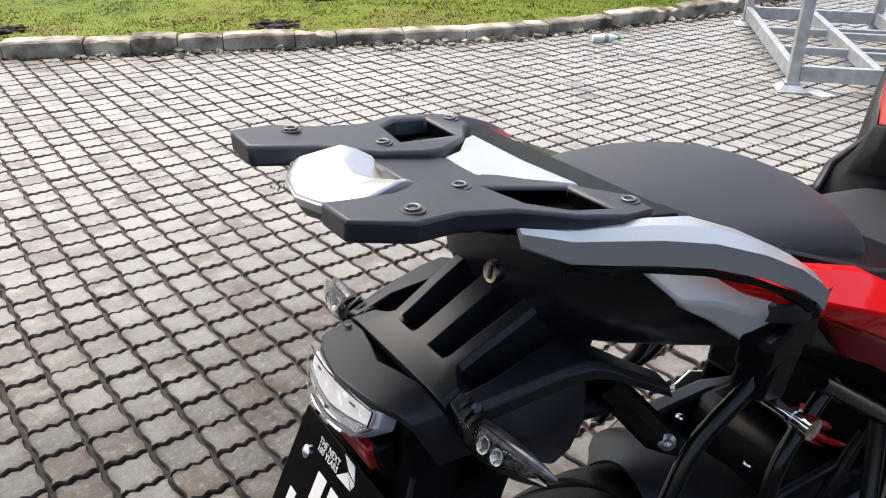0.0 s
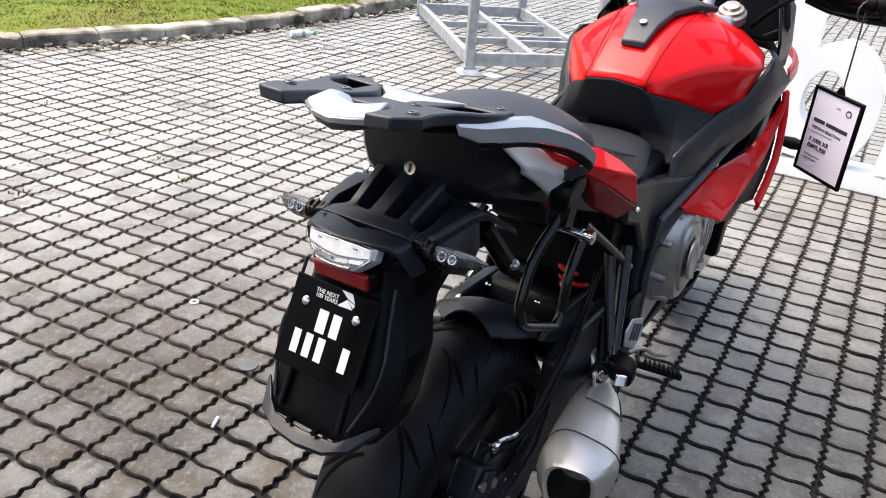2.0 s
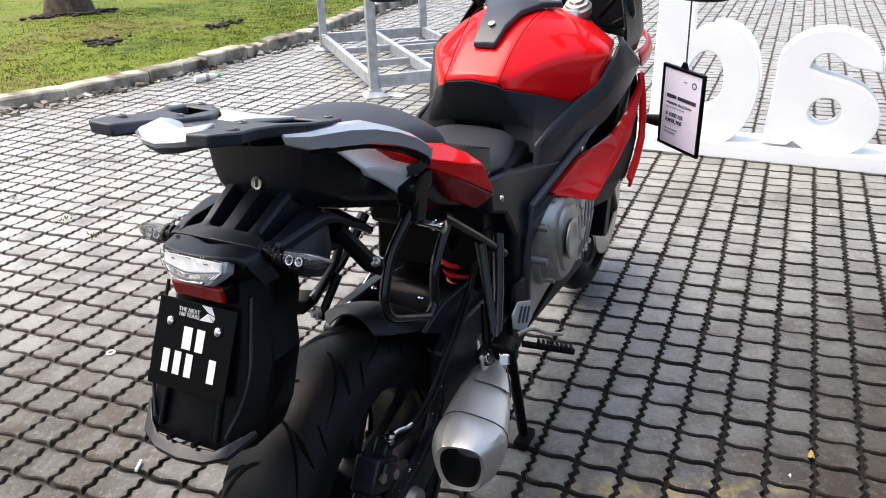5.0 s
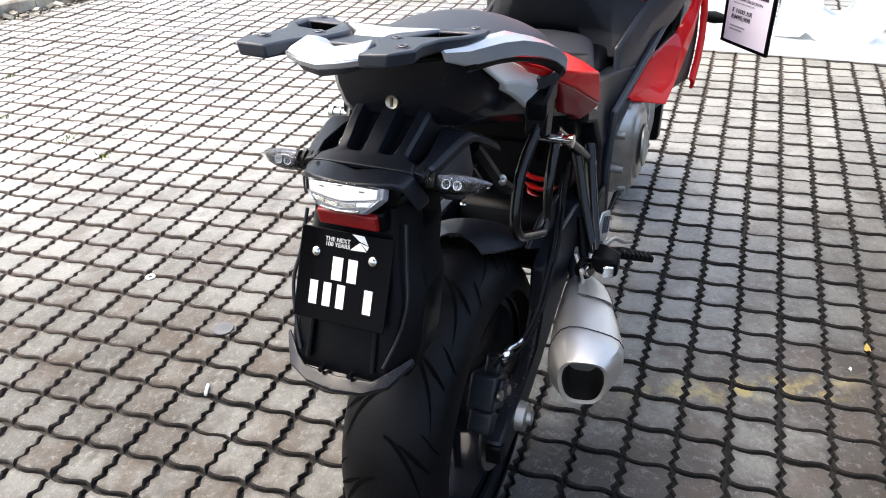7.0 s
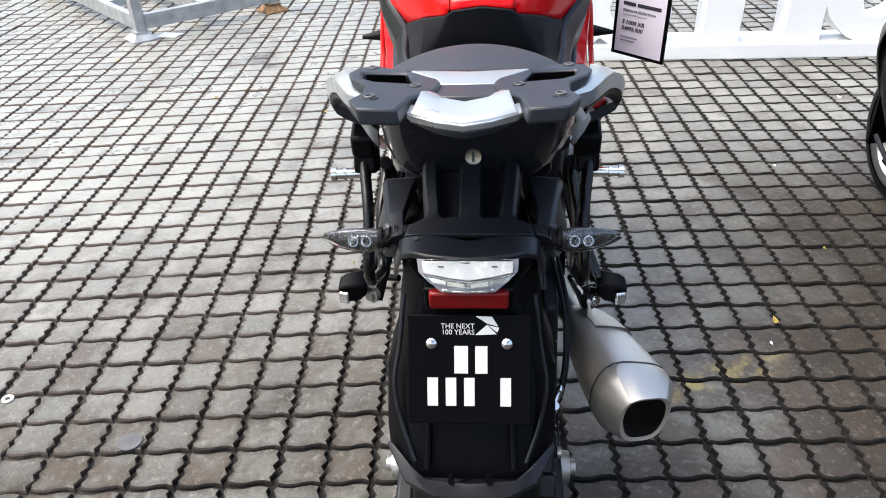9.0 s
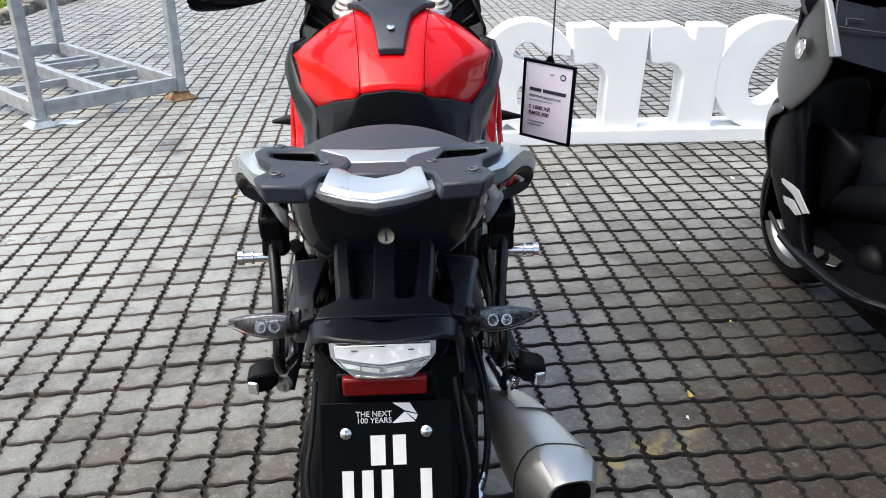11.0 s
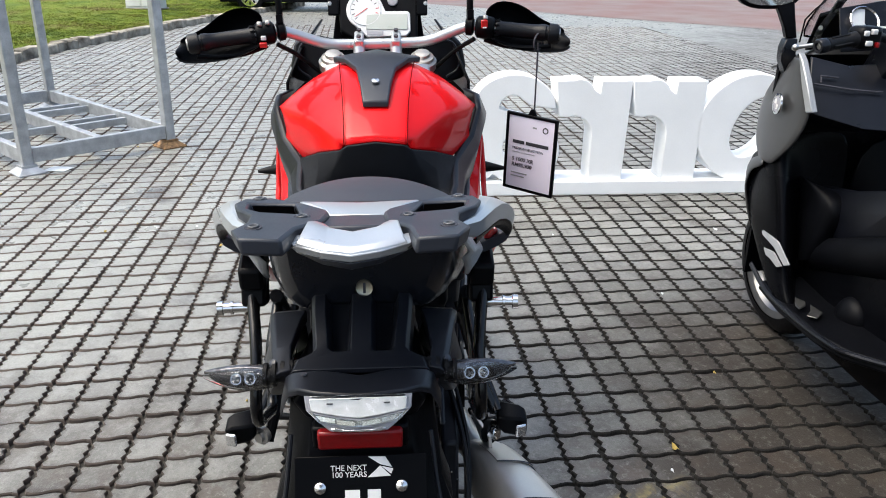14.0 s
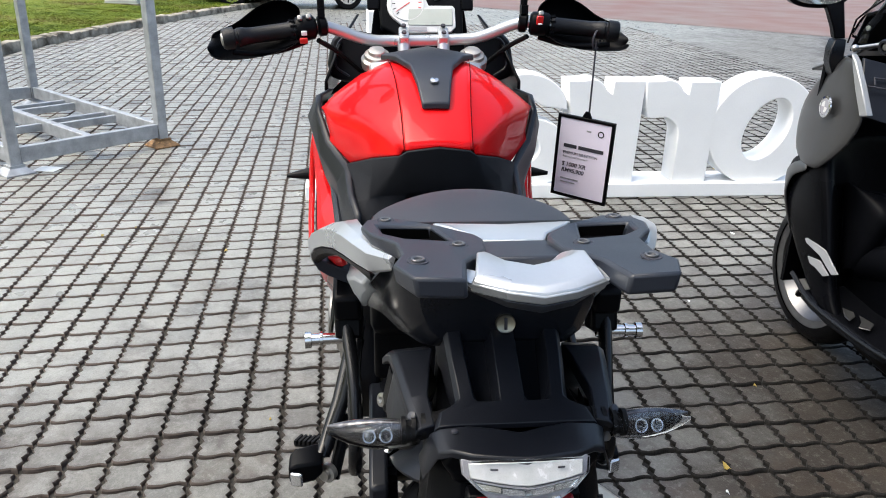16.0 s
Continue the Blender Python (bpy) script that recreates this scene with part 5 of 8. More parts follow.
part("rack_centre_piece", bm, SILVER, bike, "silver centre piece of the rack", bevel=0.002)

# grab handles, silver, sweeping forward and down at both sides
HANDLE = ((-0.088, 0.107, 0.113, 1.075, 1.074, 0.010), (-0.060, 0.121, 0.133, 1.074, 1.069, 0.018), (-0.030, 0.130, 0.146, 1.074, 1.067, 0.020), (0.0, 0.136, 0.157, 1.073, 1.064, 0.021), (0.040, 0.142, 0.170, 1.067, 1.056, 0.021), (0.080, 0.153, 0.184, 1.051, 1.042, 0.020), (0.112, 0.169, 0.195, 1.034, 1.026, 0.019), (0.134, 0.181, 0.201, 1.017, 1.010, 0.018), (0.144, 0.184, 0.202, 1.006, 1.000, 0.018), (0.150, 0.180, 0.199, 0.996, 0.990, 0.012))
for s in (-1, 1):
    bm = B()
    rings(bm, [[(x, s * y0, z0), (x, s * (y0 + y1) / 2, (z0 + z1) / 2 + 0.003), (x, s * y1, z1), (x + 0.002, s * (y1 - 0.002), z1 - d), (x + 0.002, s * (y0 + 0.004), z1 - d - 0.002)] for x, y0, y1, z0, z1, d in HANDLE])
    part("grab_handle", bm, SILVER, bike, "silver grab handle", bevel=0.002, auto=22)
    bm = B()
    rings(bm, [[(x, s * (y0 + 0.004), z1 - d - 0.003), (x, s * (y1 - 0.003), z1 - d - 0.001), (x, s * (y1 - 0.006), z1 - d - 0.007), (x, s * (y0 + 0.008), z1 - d - 0.009)] for x, y0, y1, z0, z1, d in HANDLE[1:]])
    part("handle_underside", bm, BLACK, bike, "black underside of the grab handle")
    bm = B()
    rings(bm, [[(x - 0.012, s * y, z + w), (x + 0.010, s * (y - 0.002), z + w + 0.003), (x + 0.012, s * (y - 0.006), z - w), (x - 0.010, s * (y - 0.004), z - w - 0.002)] for x, y, z, w in ((0.146, 0.200, 0.991, 0.008), (0.149, 0.196, 0.981, 0.009), (0.151, 0.184, 0.972, 0.009), (0.152, 0.168, 0.964, 0.009), (0.154, 0.152, 0.956, 0.008))])
    part("handle_leg", bm, DARK_GREY, bike, "dark grey leg that carries the grab handle", bevel=0.003, auto=30)
    bm = B()
    rows = [[(0.000, s * 0.116, 1.040), (0.050, s * 0.126, 1.032), (0.100, s * 0.142, 1.003), (0.170, s * 0.158, 0.962)], [(0.050, s * 0.140, 0.990), (0.085, s * 0.150, 0.982), (0.120, s * 0.158, 0.966), (0.176, s * 0.162, 0.948)], [(0.068, s * 0.132, 0.974), (0.100, s * 0.138, 0.954), (0.125, s * 0.142, 0.935), (0.150, s * 0.144, 0.916)]]
    grid_skin(bm, rows, 0.010, (0, -s, 0))
    part("side_trim", bm, LIT_SILVER, bike, "silver triangular side trim", bevel=0.003, auto=15)
    # red tail panel with dark lens-like lower part
    bm = B()
    rows = [[(0.05, s * 0.146, 1.032), (0.15, s * 0.160, 1.004), (0.246, s * 0.172, 0.977), (0.300, s * 0.186, 0.948)], [(0.07, s * 0.164, 1.012), (0.16, s * 0.184, 0.977), (0.24, s * 0.203, 0.948), (0.312, s * 0.214, 0.926)], [(0.10, s * 0.164, 0.992), (0.175, s * 0.174, 0.958), (0.26, s * 0.192, 0.914), (0.389, s * 0.202, 0.844)]]
    grid_skin(bm, rows, 0.010, (0, -s, 0))
    part("tail_panel", bm, RED, bike, "glossy red tail panel", bevel=0.003, auto=15)
    bm = B()
    rows = [[(0.200, s * 0.176, 0.944), (0.27, s * 0.191, 0.907), (0.388, s * 0.201, 0.842)], [(0.250, s * 0.168, 0.898), (0.315, s * 0.180, 0.866), (0.382, s * 0.190, 0.830)], [(0.300, s * 0.156, 0.854), (0.34, s * 0.165, 0.834), (0.369, s * 0.172, 0.816)]]
    grid_skin(bm, rows, 0.012, (0, -s, 0))
    part("panel_lens", bm, RED_LENS, bike, "translucent dark red lower panel", bevel=0.003, auto=15)

# seats
bm = B()
secs = ((-0.004, 0.085, 1.056, 0.05), (0.006, 0.099, 1.061, 0.06), (0.05, 0.110, 1.054, 0.07), (0.12, 0.124, 1.048, 0.09), (0.20, 0.135, 1.043, 0.10), (0.28, 0.136, 1.029, 0.10), (0.34, 0.125, 1.004, 0.10), (0.39, 0.109, 0.975, 0.09), (0.405, 0.095, 0.945, 0.06))
rings(bm, [[(x, -w * 1.02, zt - d)] + [(x, w * u, zt - 0.040 * abs(u) ** 2.2) for u in (-1, -0.82, -0.45, 0, 0.45, 0.82, 1)] + [(x, w * 1.02, zt - d)] for x, w, zt, d in secs])
part("pillion_seat", bm, SEAT, bike, "dark grey vinyl pillion seat", sub=2)
bm = B()
secs = ((0.33, 0.118, 0.945, 0.05), (0.38, 0.146, 0.922, 0.055), (0.46, 0.163, 0.892, 0.06), (0.56, 0.152, 0.872, 0.06), (0.65, 0.130, 0.864, 0.06), (0.72, 0.112, 0.864, 0.06), (0.747, 0.106, 0.862, 0.06), (0.753, 0.102, 0.856, 0.055))
rings(bm, [[(x, -w, zt - d), (x, -w, zt - d * 0.45), (x, -w * 0.85, zt - 0.008), (x, -w * 0.4, zt), (x, w * 0.4, zt), (x, w * 0.85, zt - 0.008), (x, w, zt - d * 0.45), (x, w, zt - d)] for x, w, zt, d in secs])
part("rider_seat", bm, SEAT_DARK, bike, "dark grey vinyl rider seat", sub=2)

bm = B()
box(bm, (0.68, 0, 0.765), (0.42, 0.27, 0.13))
box(bm, (1.02, 0, 0.84), (0.26, 0.28, 0.15))
part("airbox", bm, BLACK, bike, "black airbox under the tank", bevel=0.02)

# tank: red cover, black knee pad, black sides, top pad
# columns: middle, ridge, crown of the flank, scoop line, hollow, lower edge
TANK = (((0.728, 0, 0.972), (0.732, 0.060, 0.964), (0.737, 0.064, 0.964), (0.742, 0.068, 0.961), (0.741, 0.070, 0.957), (0.740, 0.072, 0.953)),
        ((0.81, 0, 1.028), (0.812, 0.064, 1.026), (0.830, 0.104, 1.014), (0.850, 0.142, 1.000), (0.838, 0.139, 0.966), (0.815, 0.126, 0.930)),
        ((0.92, 0, 1.082), (0.92, 0.074, 1.080), (0.938, 0.138, 1.048), (0.948, 0.198, 1.000), (0.936, 0.194, 0.948), (0.916, 0.174, 0.893)),
        ((1.05, 0, 1.098), (1.05, 0.085, 1.094), (1.048, 0.168, 1.054), (1.040, 0.245, 0.983), (1.020, 0.241, 0.955), (0.992, 0.222, 0.922)),
        ((1.18, 0, 1.075), (1.18, 0.080, 1.066), (1.16, 0.150, 1.042), (1.145, 0.214, 0.998), (1.13, 0.216, 0.983), (1.10, 0.220, 0.965)))
bm = B()
grid_skin(bm, [both(r) for r in TANK], 0.010, (0.75, 0, -0.6))
cr = bm.edges.layers.float.new("crease_edge")
KEEN = [[Vector((x, y, z)) for x, y, z in (r[c] for r in TANK)] for c in (1, 3)]
for e in bm.edges:
    ab = [Vector((v.co.x, abs(v.co.y), v.co.z)) for v in e.verts]
    for line in KEEN:
        if all(min((p - q).length for q in line) < 0.002 for p in ab):
            e[cr] = 0.8 if line is KEEN[0] else 0.3
CORNERS = [Vector(p) for p in (TANK[2][5], TANK[3][3], TANK[0][5], TANK[3][5])]
edge_pts = [Vector(p) for p in (*TANK[0], *TANK[4], *(r[5] for r in TANK))]
cv = bm.verts.layers.float.new("crease_vert")
folded = {v: Vector((v.co.x, abs(v.co.y), v.co.z)) for v in bm.verts}
rim = {v: any(min((p - q).length, (p - q - Vector((0.75, 0, -0.6)).normalized() * 0.010).length, (p - q - Vector((0.75, 0, -0.6)) * 0.010).length) < 0.0015 for q in edge_pts) for v, p in folded.items()}
for e in bm.edges:
    if all(rim[v] for v in e.verts):
        e[cr] = 1.0
for v, p in folded.items():
    if any((p - q).length < 0.002 for q in CORNERS):
        v[cv] = 0.9
tank = part("tank_cover", bm, RED, bike, "glossy red tank cover with two ridges", sub=2)
for s in (-1, 1):
    bm = B()
    tube(bm, bend([(x, s * (y + 0.006), z + 0.0005) for x, y, z in (r[1] for r in TANK[:4])], 6), 0.0011, 6)
    part("tank_seam", bm, SEAM_RED, tank)
bm = B()
PAD_ROWS = (((0.722, 0, 0.972), (0.726, 0.060, 0.964), (0.736, 0.075, 0.952), (0.809, 0.127, 0.929), (0.914, 0.182, 0.890)),
            ((0.736, 0, 0.925), (0.741, 0.061, 0.918), (0.756, 0.090, 0.908), (0.790, 0.130, 0.892), (0.845, 0.169, 0.868)),
            ((0.756, 0, 0.876), (0.764, 0.060, 0.870), (0.777, 0.103, 0.864), (0.775, 0.136, 0.856), (0.785, 0.168, 0.850)),
            ((0.760, 0, 0.871), (0.768, 0.060, 0.865), (0.780, 0.106, 0.859), (0.772, 0.138, 0.850), (0.775, 0.168, 0.844)),
            ((0.785, 0, 0.850), (0.785, 0.060, 0.845), (0.748, 0.116, 0.806), (0.748, 0.140, 0.806), (0.745, 0.168, 0.812)))
grid_skin(bm, [both(r) for r in PAD_ROWS], 0.02, (0.9, 0, -0.3))
part("tank_pad", bm, PAD, bike, "black rubber pad behind the tank", bevel=0.004, auto=50)
bm = B()
rows = [both(((0.808, 0, 1.040), (0.808, 0.027, 1.039))), both(((0.86, 0, 1.076), (0.86, 0.034, 1.072))), both(((0.93, 0, 1.100), (0.93, 0.045, 1.096))), both(((1.0, 0, 1.116), (1.0, 0.075, 1.106))), both(((1.06, 0, 1.118), (1.06, 0.105, 1.100)))]
grid_skin(bm, rows, 0.014)
tp = part("tank_top_pad", bm, DARK_GREY, bike, "dark grey tank top trim", bevel=0.003)
bm = B()
lathe(bm, ((0, 0.009), (0.003, 0.0085), (0.0045, 0.0)), (0.855, 0.0, 1.074), (-0.4, 0, 0.9), 14)
part("trim_screw", bm, CHROME, tp)
for s in (-1, 1):
    bm = B()
    rows = [[(0.735, s * 0.162, 0.835), (0.785, s * 0.176, 0.862), (0.912, s * 0.184, 0.885), (0.990, s * 0.228, 0.922), (1.046, s * 0.252, 0.980), (1.10, s * 0.252, 1.004), (1.17, s * 0.228, 1.006)],
            [(0.72, s * 0.166, 0.800), (0.80, s * 0.186, 0.82), (0.91, s * 0.205, 0.850), (1.00, s * 0.244, 0.890), (1.08, s * 0.268, 0.936), (1.17, s * 0.281, 0.940), (1.24, s * 0.264, 0.935)],
            [(0.70, s * 0.170, 0.760), (0.82, s * 0.190, 0.765), (0.95, s * 0.205, 0.785), (1.04, s * 0.235, 0.820), (1.11, s * 0.255, 0.860), (1.17, s * 0.258, 0.88), (1.23, s * 0.245, 0.88)]]
    grid_skin(bm, rows, 0.015, (0, -s, 0))
    part("tank_side", bm, SATIN, bike, "black tank side panel", bevel=0.006, auto=30)
    # cockpit trim between the fork and the fairing
    bm = B()
    trim = ((0.105, 1.122), (0.150, 1.131), (0.198, 1.130), (0.222, 1.108), (0.234, 1.050), (0.228, 1.018), (0.190, 1.006), (0.140, 1.012), (0.108, 1.050))
    slab(bm, [(1.235 + 0.25 * (y - 0.1), s * y, z) for y, z in trim], (0.03, 0, -0.004))
    ct = part("cockpit_trim", bm, SATIN, bike, "matt black cockpit trim panel", bevel=0.008)
    bm = B()
    tube(bm, bend([(1.229 + 0.25 * (y - 0.1), s * y, z) for y, z in ((0.125, 1.115), (0.195, 1.112), (0.214, 1.050), (0.180, 1.022))], 5), 0.003, 6)
    part("trim_rib", bm, DARK_GREY, ct)
    # main frame spar and side cover
    bm = B()
    sp = ((0.45, 0.845), (0.58, 0.825), (0.66, 0.80), (0.80, 0.78), (0.98, 0.80), (1.05, 0.82), (1.08, 0.76), (0.92, 0.70), (0.74, 0.68), (0.70, 0.60), (0.70, 0.45), (0.64, 0.43), (0.60, 0.52), (0.60, 0.66), (0.54, 0.74), (0.46, 0.77))
    slab(bm, [(x, s * (0.165 + 0.02 * (x > 0.7)), z) for x, z in sp], (0, -s * 0.045, 0))
    spar = part("frame_spar", bm, SATIN, bike, "black frame spar", bevel=0.008)
    bm = B()
    tube(bm, ((0.645, s * 0.17, 0.45), (0.635, s * 0.172, 0.60), (0.66, s * 0.175, 0.715), (0.85, s * 0.20, 0.775), (1.0, s * 0.215, 0.815)), 0.009, 8)
    part("spar_edge", bm, DARK_GREY, spar)
    for x, y, z in ((0.925, 0.205, 0.775), (0.50, 0.168, 0.79)):
        bm = B()
        lathe(bm, ((0, 0.007), (0.004, 0.006), (0.005, 0)), (x, s * y, z), (0, s, 0), 12)
        part("spar_bolt", bm, CHROME, spar)
    # red side fairing: an angular inner blade and an outer one with a dark gap between
    top = ((0.785, 0.180, 0.704), (0.937, 0.196, 0.742), (1.04, 0.216, 0.750), (1.12, 0.236, 0.760), (1.185, 0.256, 0.806), (1.24, 0.272, 0.880))
    low = ((0.790, 0.186, 0.697), (0.912, 0.250, 0.649), (0.975, 0.257, 0.676), (1.06, 0.262, 0.700), (1.17, 0.268, 0.742), (1.236, 0.278, 0.860))
    mid = [((a[0] + b[0]) / 2, (a[1] + b[1]) / 2 + 0.004, (a[2] + b[2]) / 2 + 0.004) for a, b in zip(top, low)]
    bm = B()
    grid_skin(bm, [[(x, s * y, z) for x, y, z in r] for r in (top, mid, low)], 0.010, (0, -s, 0))
    part("side_fairing", bm, RED, bike, "glossy red side fairing", bevel=0.003, auto=15)
    inn = ((1.235, 0.268, 0.90), (1.235, 0.278, 0.84), (1.23, 0.283, 0.78), (1.222, 0.285, 0.73), (1.175, 0.286, 0.685), (1.12, 0.284, 0.645))
    outr = ((1.264, 0.270, 0.90), (1.264, 0.281, 0.84), (1.262, 0.287, 0.78), (1.254, 0.290, 0.72), (1.205, 0.290, 0.662), (1.135, 0.286, 0.612))
    bm = B()
    grid_skin(bm, [[(x, s * y, z) for x, y, z in r] for r in (inn, [((a[0] + b[0]) / 2, (a[1] + b[1]) / 2 + 0.006, (a[2] + b[2]) / 2) for a, b in zip(inn, outr)], outr)], 0.010, (0, -s, 0))
    part("lower_fairing", bm, RED, bike, "glossy red outer fairing blade", bevel=0.003, auto=15)
    bm = B()
    seam = [low[5], low[4], low[3], low[2], (1.0, 0.258, 0.655)]
    grid_skin(bm, [[(x, s * (y - 0.012), z) for x, y, z in r] for r in (seam, (inn[0], inn[2], inn[3], inn[4], inn[5]))], 0.008, (0, -s, 0))
    part("fairing_gap", bm, BLACK, bike, "black panel between the red blades")
    bm = B()
    slab(bm, [(0.98, s * 0.20, 0.72), (1.22, s * 0.222, 0.74), (1.34, s * 0.232, 0.90), (1.40, s * 0.235, 0.80), (1.34, s * 0.232, 0.62), (1.22, s * 0.215, 0.54), (1.10, s * 0.19, 0.55), (1.0, s * 0.19, 0.62)], (0, -s * 0.02, 0))
    part("inner_panel", bm, BLACK, bike, bevel=0.006)

# engine
bm = B()
box(bm, (0.86, 0, 0.55), (0.36, 0.30, 0.30), 0, radians(-12))
box(bm, (1.02, 0, 0.66), (0.22, 0.34, 0.22), 0, radians(-30))
eng = part("engine", bm, ALLOY, bike, "cast alloy engine block", bevel=0.015)
for s in (-1, 1):
    bm = B()
    c = (0.822, s * 0.15, 0.572)
    case = [(math.copysign(abs(math.cos(a)) ** 0.7, math.cos(a)), math.copysign(abs(math.sin(a)) ** 0.7, math.sin(a))) for a in (math.tau * k / 36 for k in range(36))]
    rings(bm, [[(c[0] + 0.02 * h / 0.07 + 0.094 * q * u - 0.025 * q * v, s * (0.145 + h), c[2] + 0.122 * q * v) for u, v in case] for h, q in ((0, 1.04), (0.020, 1.04), (0.022, 0.97), (0.052, 0.94), (0.060, 0.88), (0.060, 0.74), (0.067, 0.71), (0.069, 0.55), (0.069, 0.02))])
    cov = part("engine_cover", bm, ALLOY, eng, "round silver engine cover")
    for k in range(8):
        a = math.tau * k / 8 + 0.2
        bm = B()
        tube(bm, ((c[0] + 0.096 * math.cos(a) - 0.022 * math.sin(a), s * 0.15, c[2] + 0.116 * math.sin(a)), (c[0] + 0.096 * math.cos(a) - 0.022 * math.sin(a), s * 0.192, c[2] + 0.116 * math.sin(a))), (0.012, 0.009), 10)
        part("cover_boss", bm, ALLOY, cov)
    for cx, cz, r in ((0.955, 0.625, 0.05), (0.965, 0.53, 0.04), (0.90, 0.665, 0.035)):
        bm = B()
        lathe(bm, ((0, r), (0.035, r * 0.96), (0.045, r * 0.8), (0.047, r * 0.45), (0.052, r * 0.4), (0.052, 0)), (cx, s * 0.155, cz), (0.05, s, 0.03), 22)
        part("engine_cap", bm, ALLOY, cov)
    for k in range(5):
        bm = B()
        tube(bm, ((0.93 + 0.02 * k, s * 0.15, 0.70 - 0.055 * k), (0.93 + 0.02 * k, s * 0.205, 0.70 - 0.055 * k)), (0.011, 0.009), 8)
        part("case_bolt", bm, STEEL, cov)
    # ribbed front of the cases with its bolts
    for k in range(5):
        x = 0.945 + 0.030 * k
        bm = B()
        rings(bm, [[(x - 0.007 + dx, s * 0.15, z), (x + 0.007 + dx, s * 0.15, z), (x + 0.005 + dx, s * y, z), (x - 0.005 + dx, s * y, z)] for dx, y, z in ((-0.03, 0.172, 0.425), (-0.015, 0.196, 0.455), (0.0, 0.204, 0.54), (0.016, 0.202, 0.63), (0.02, 0.180, 0.655))])
        rib = part("case_rib", bm, ALLOY, eng, bevel=0.002)
        for z in (0.47, 0.55, 0.625):
            bm = B()
            lathe(bm, ((0, 0.009), (0.010, 0.008), (0.011, 0.005), (0.006, 0.0)), (x + 0.014 + (z - 0.54) * 0.2, s * 0.190, z - 0.01 * (k % 2)), (-0.2, s, 0.05), 10)
            part("rib_bolt", bm, STEEL, rib)
    bm = B()
    slab(bm, [(0.925, s * 0.165, 0.44), (1.075, s * 0.165, 0.46), (1.11, s * 0.165, 0.66), (0.96, s * 0.165, 0.665)], (0, s * 0.012, 0))
    part("case_front", bm, ALLOY, eng, bevel=0.004)
    bm = B()
    lathe(bm, ((0, 0.05), (0.004, 0.05), (0.006, 0.046), (0.006, 0.036), (0.003, 0.03), (0.003, 0)), (c[0] + 0.004, s * 0.219, c[2] + 0.004), (0.06, s, 0.05), 28)
    part("cover_ring", bm, ALLOY, cov)
bm = B()
box(bm, (0.86, 0, 0.40), (0.50, 0.22, 0.10))
part("sump", bm, BLACK, bike, bevel=0.02)
bm = B()
box(bm, (1.28, 0, 0.62), (0.06, 0.40, 0.42), 0, radians(12))
part("radiator", bm, BLACK, bike, bevel=0.01)
for s in (-1, 1):
    bm = B()
    slab(bm, [(0.72, s * 0.14, 0.35), (1.25, s * 0.13, 0.30), (1.36, s * 0.12, 0.42), (1.20, s * 0.15, 0.42), (0.95, s * 0.16, 0.41)], (0, -s * 0.015, 0))
    part("belly_pan", bm, BLACK, bike, bevel=0.005)
bm = B()
box(bm, (0.57, 0, 0.70), (0.14, 0.26, 0.20), 0, 0.1)
box(bm, (0.60, 0, 0.55), (0.08, 0.22, 0.30), 0, 0.1)
part("subframe", bm, BLACK, bike, bevel=0.01)

# pannier carriers with chrome spools
for s in (-1, 1):
    bm = B()
    pth = ((0.165, s * 0.162, 0.955), (0.150, s * 0.162, 0.90), (0.085, s * 0.150, 0.84), (0.055, s * 0.152, 0.77), (0.070, s * 0.154, 0.735), (0.195, s * 0.158, 0.675), (0.215, s * 0.158, 0.690), (0.218, s * 0.158, 0.762), (0.30, s * 0.150, 0.825))
    tube(bm, round_corners(pth, 0.03), 0.0085, 10)
    car = part("pannier_tube", bm, TUBE, bike, "black pannier carrier tube")
    bm = B()
    tube(bm, round_corners(((0.27, s * 0.15, 0.835), (0.40, s * 0.158, 0.745), (0.52, s * 0.165, 0.66)), 0.02), 0.011, 10)
    part("carrier_strut", bm, TUBE, car)
    bm = B()
    rr = [[(x, s * (0.158 + dy), z) for dy, z in ((-0.017, z0), (0.017, z0), (0.018, z0 + 0.032), (-0.014, z0 + 0.032))] for x, z0 in ((0.130, 0.905), (0.162, 0.920), (0.195, 0.922))]
    rings(bm, rr)
    box(bm, (0.158, s * 0.158, 0.908), (0.038, 0.034, 0.066), 0, 0.3)
    part("carrier_clamp", bm, BLACK, car, bevel=0.005)
    bm = B()
    lathe(bm, ((0, 0.0072), (0.036, 0.0072), (0.0365, 0.0095), (0.040, 0.0095), (0.0405, 0.0076), (0.050, 0.0076), (0.0505, 0.0105), (0.058, 0.0105), (0.059, 0.0)), (0.158, s * 0.155, 0.870), (-0.06, s, 0), 16)
    part("spool", bm, CHROME, car, "chrome pannier spool")

# muffler at the right: rounded box round a line that runs back and slightly outwards
MUF = ((0.400, -0.188, 0.436, 0.026, 0.028, 0.0), (0.365, -0.196, 0.440, 0.037, 0.042, 8.0), (0.300, -0.213, 0.447, 0.048, 0.053, 14.0), (0.220, -0.233, 0.452, 0.057, 0.061, 16.0), (0.158, -0.249, 0.456, 0.0615, 0.065, 16.0))


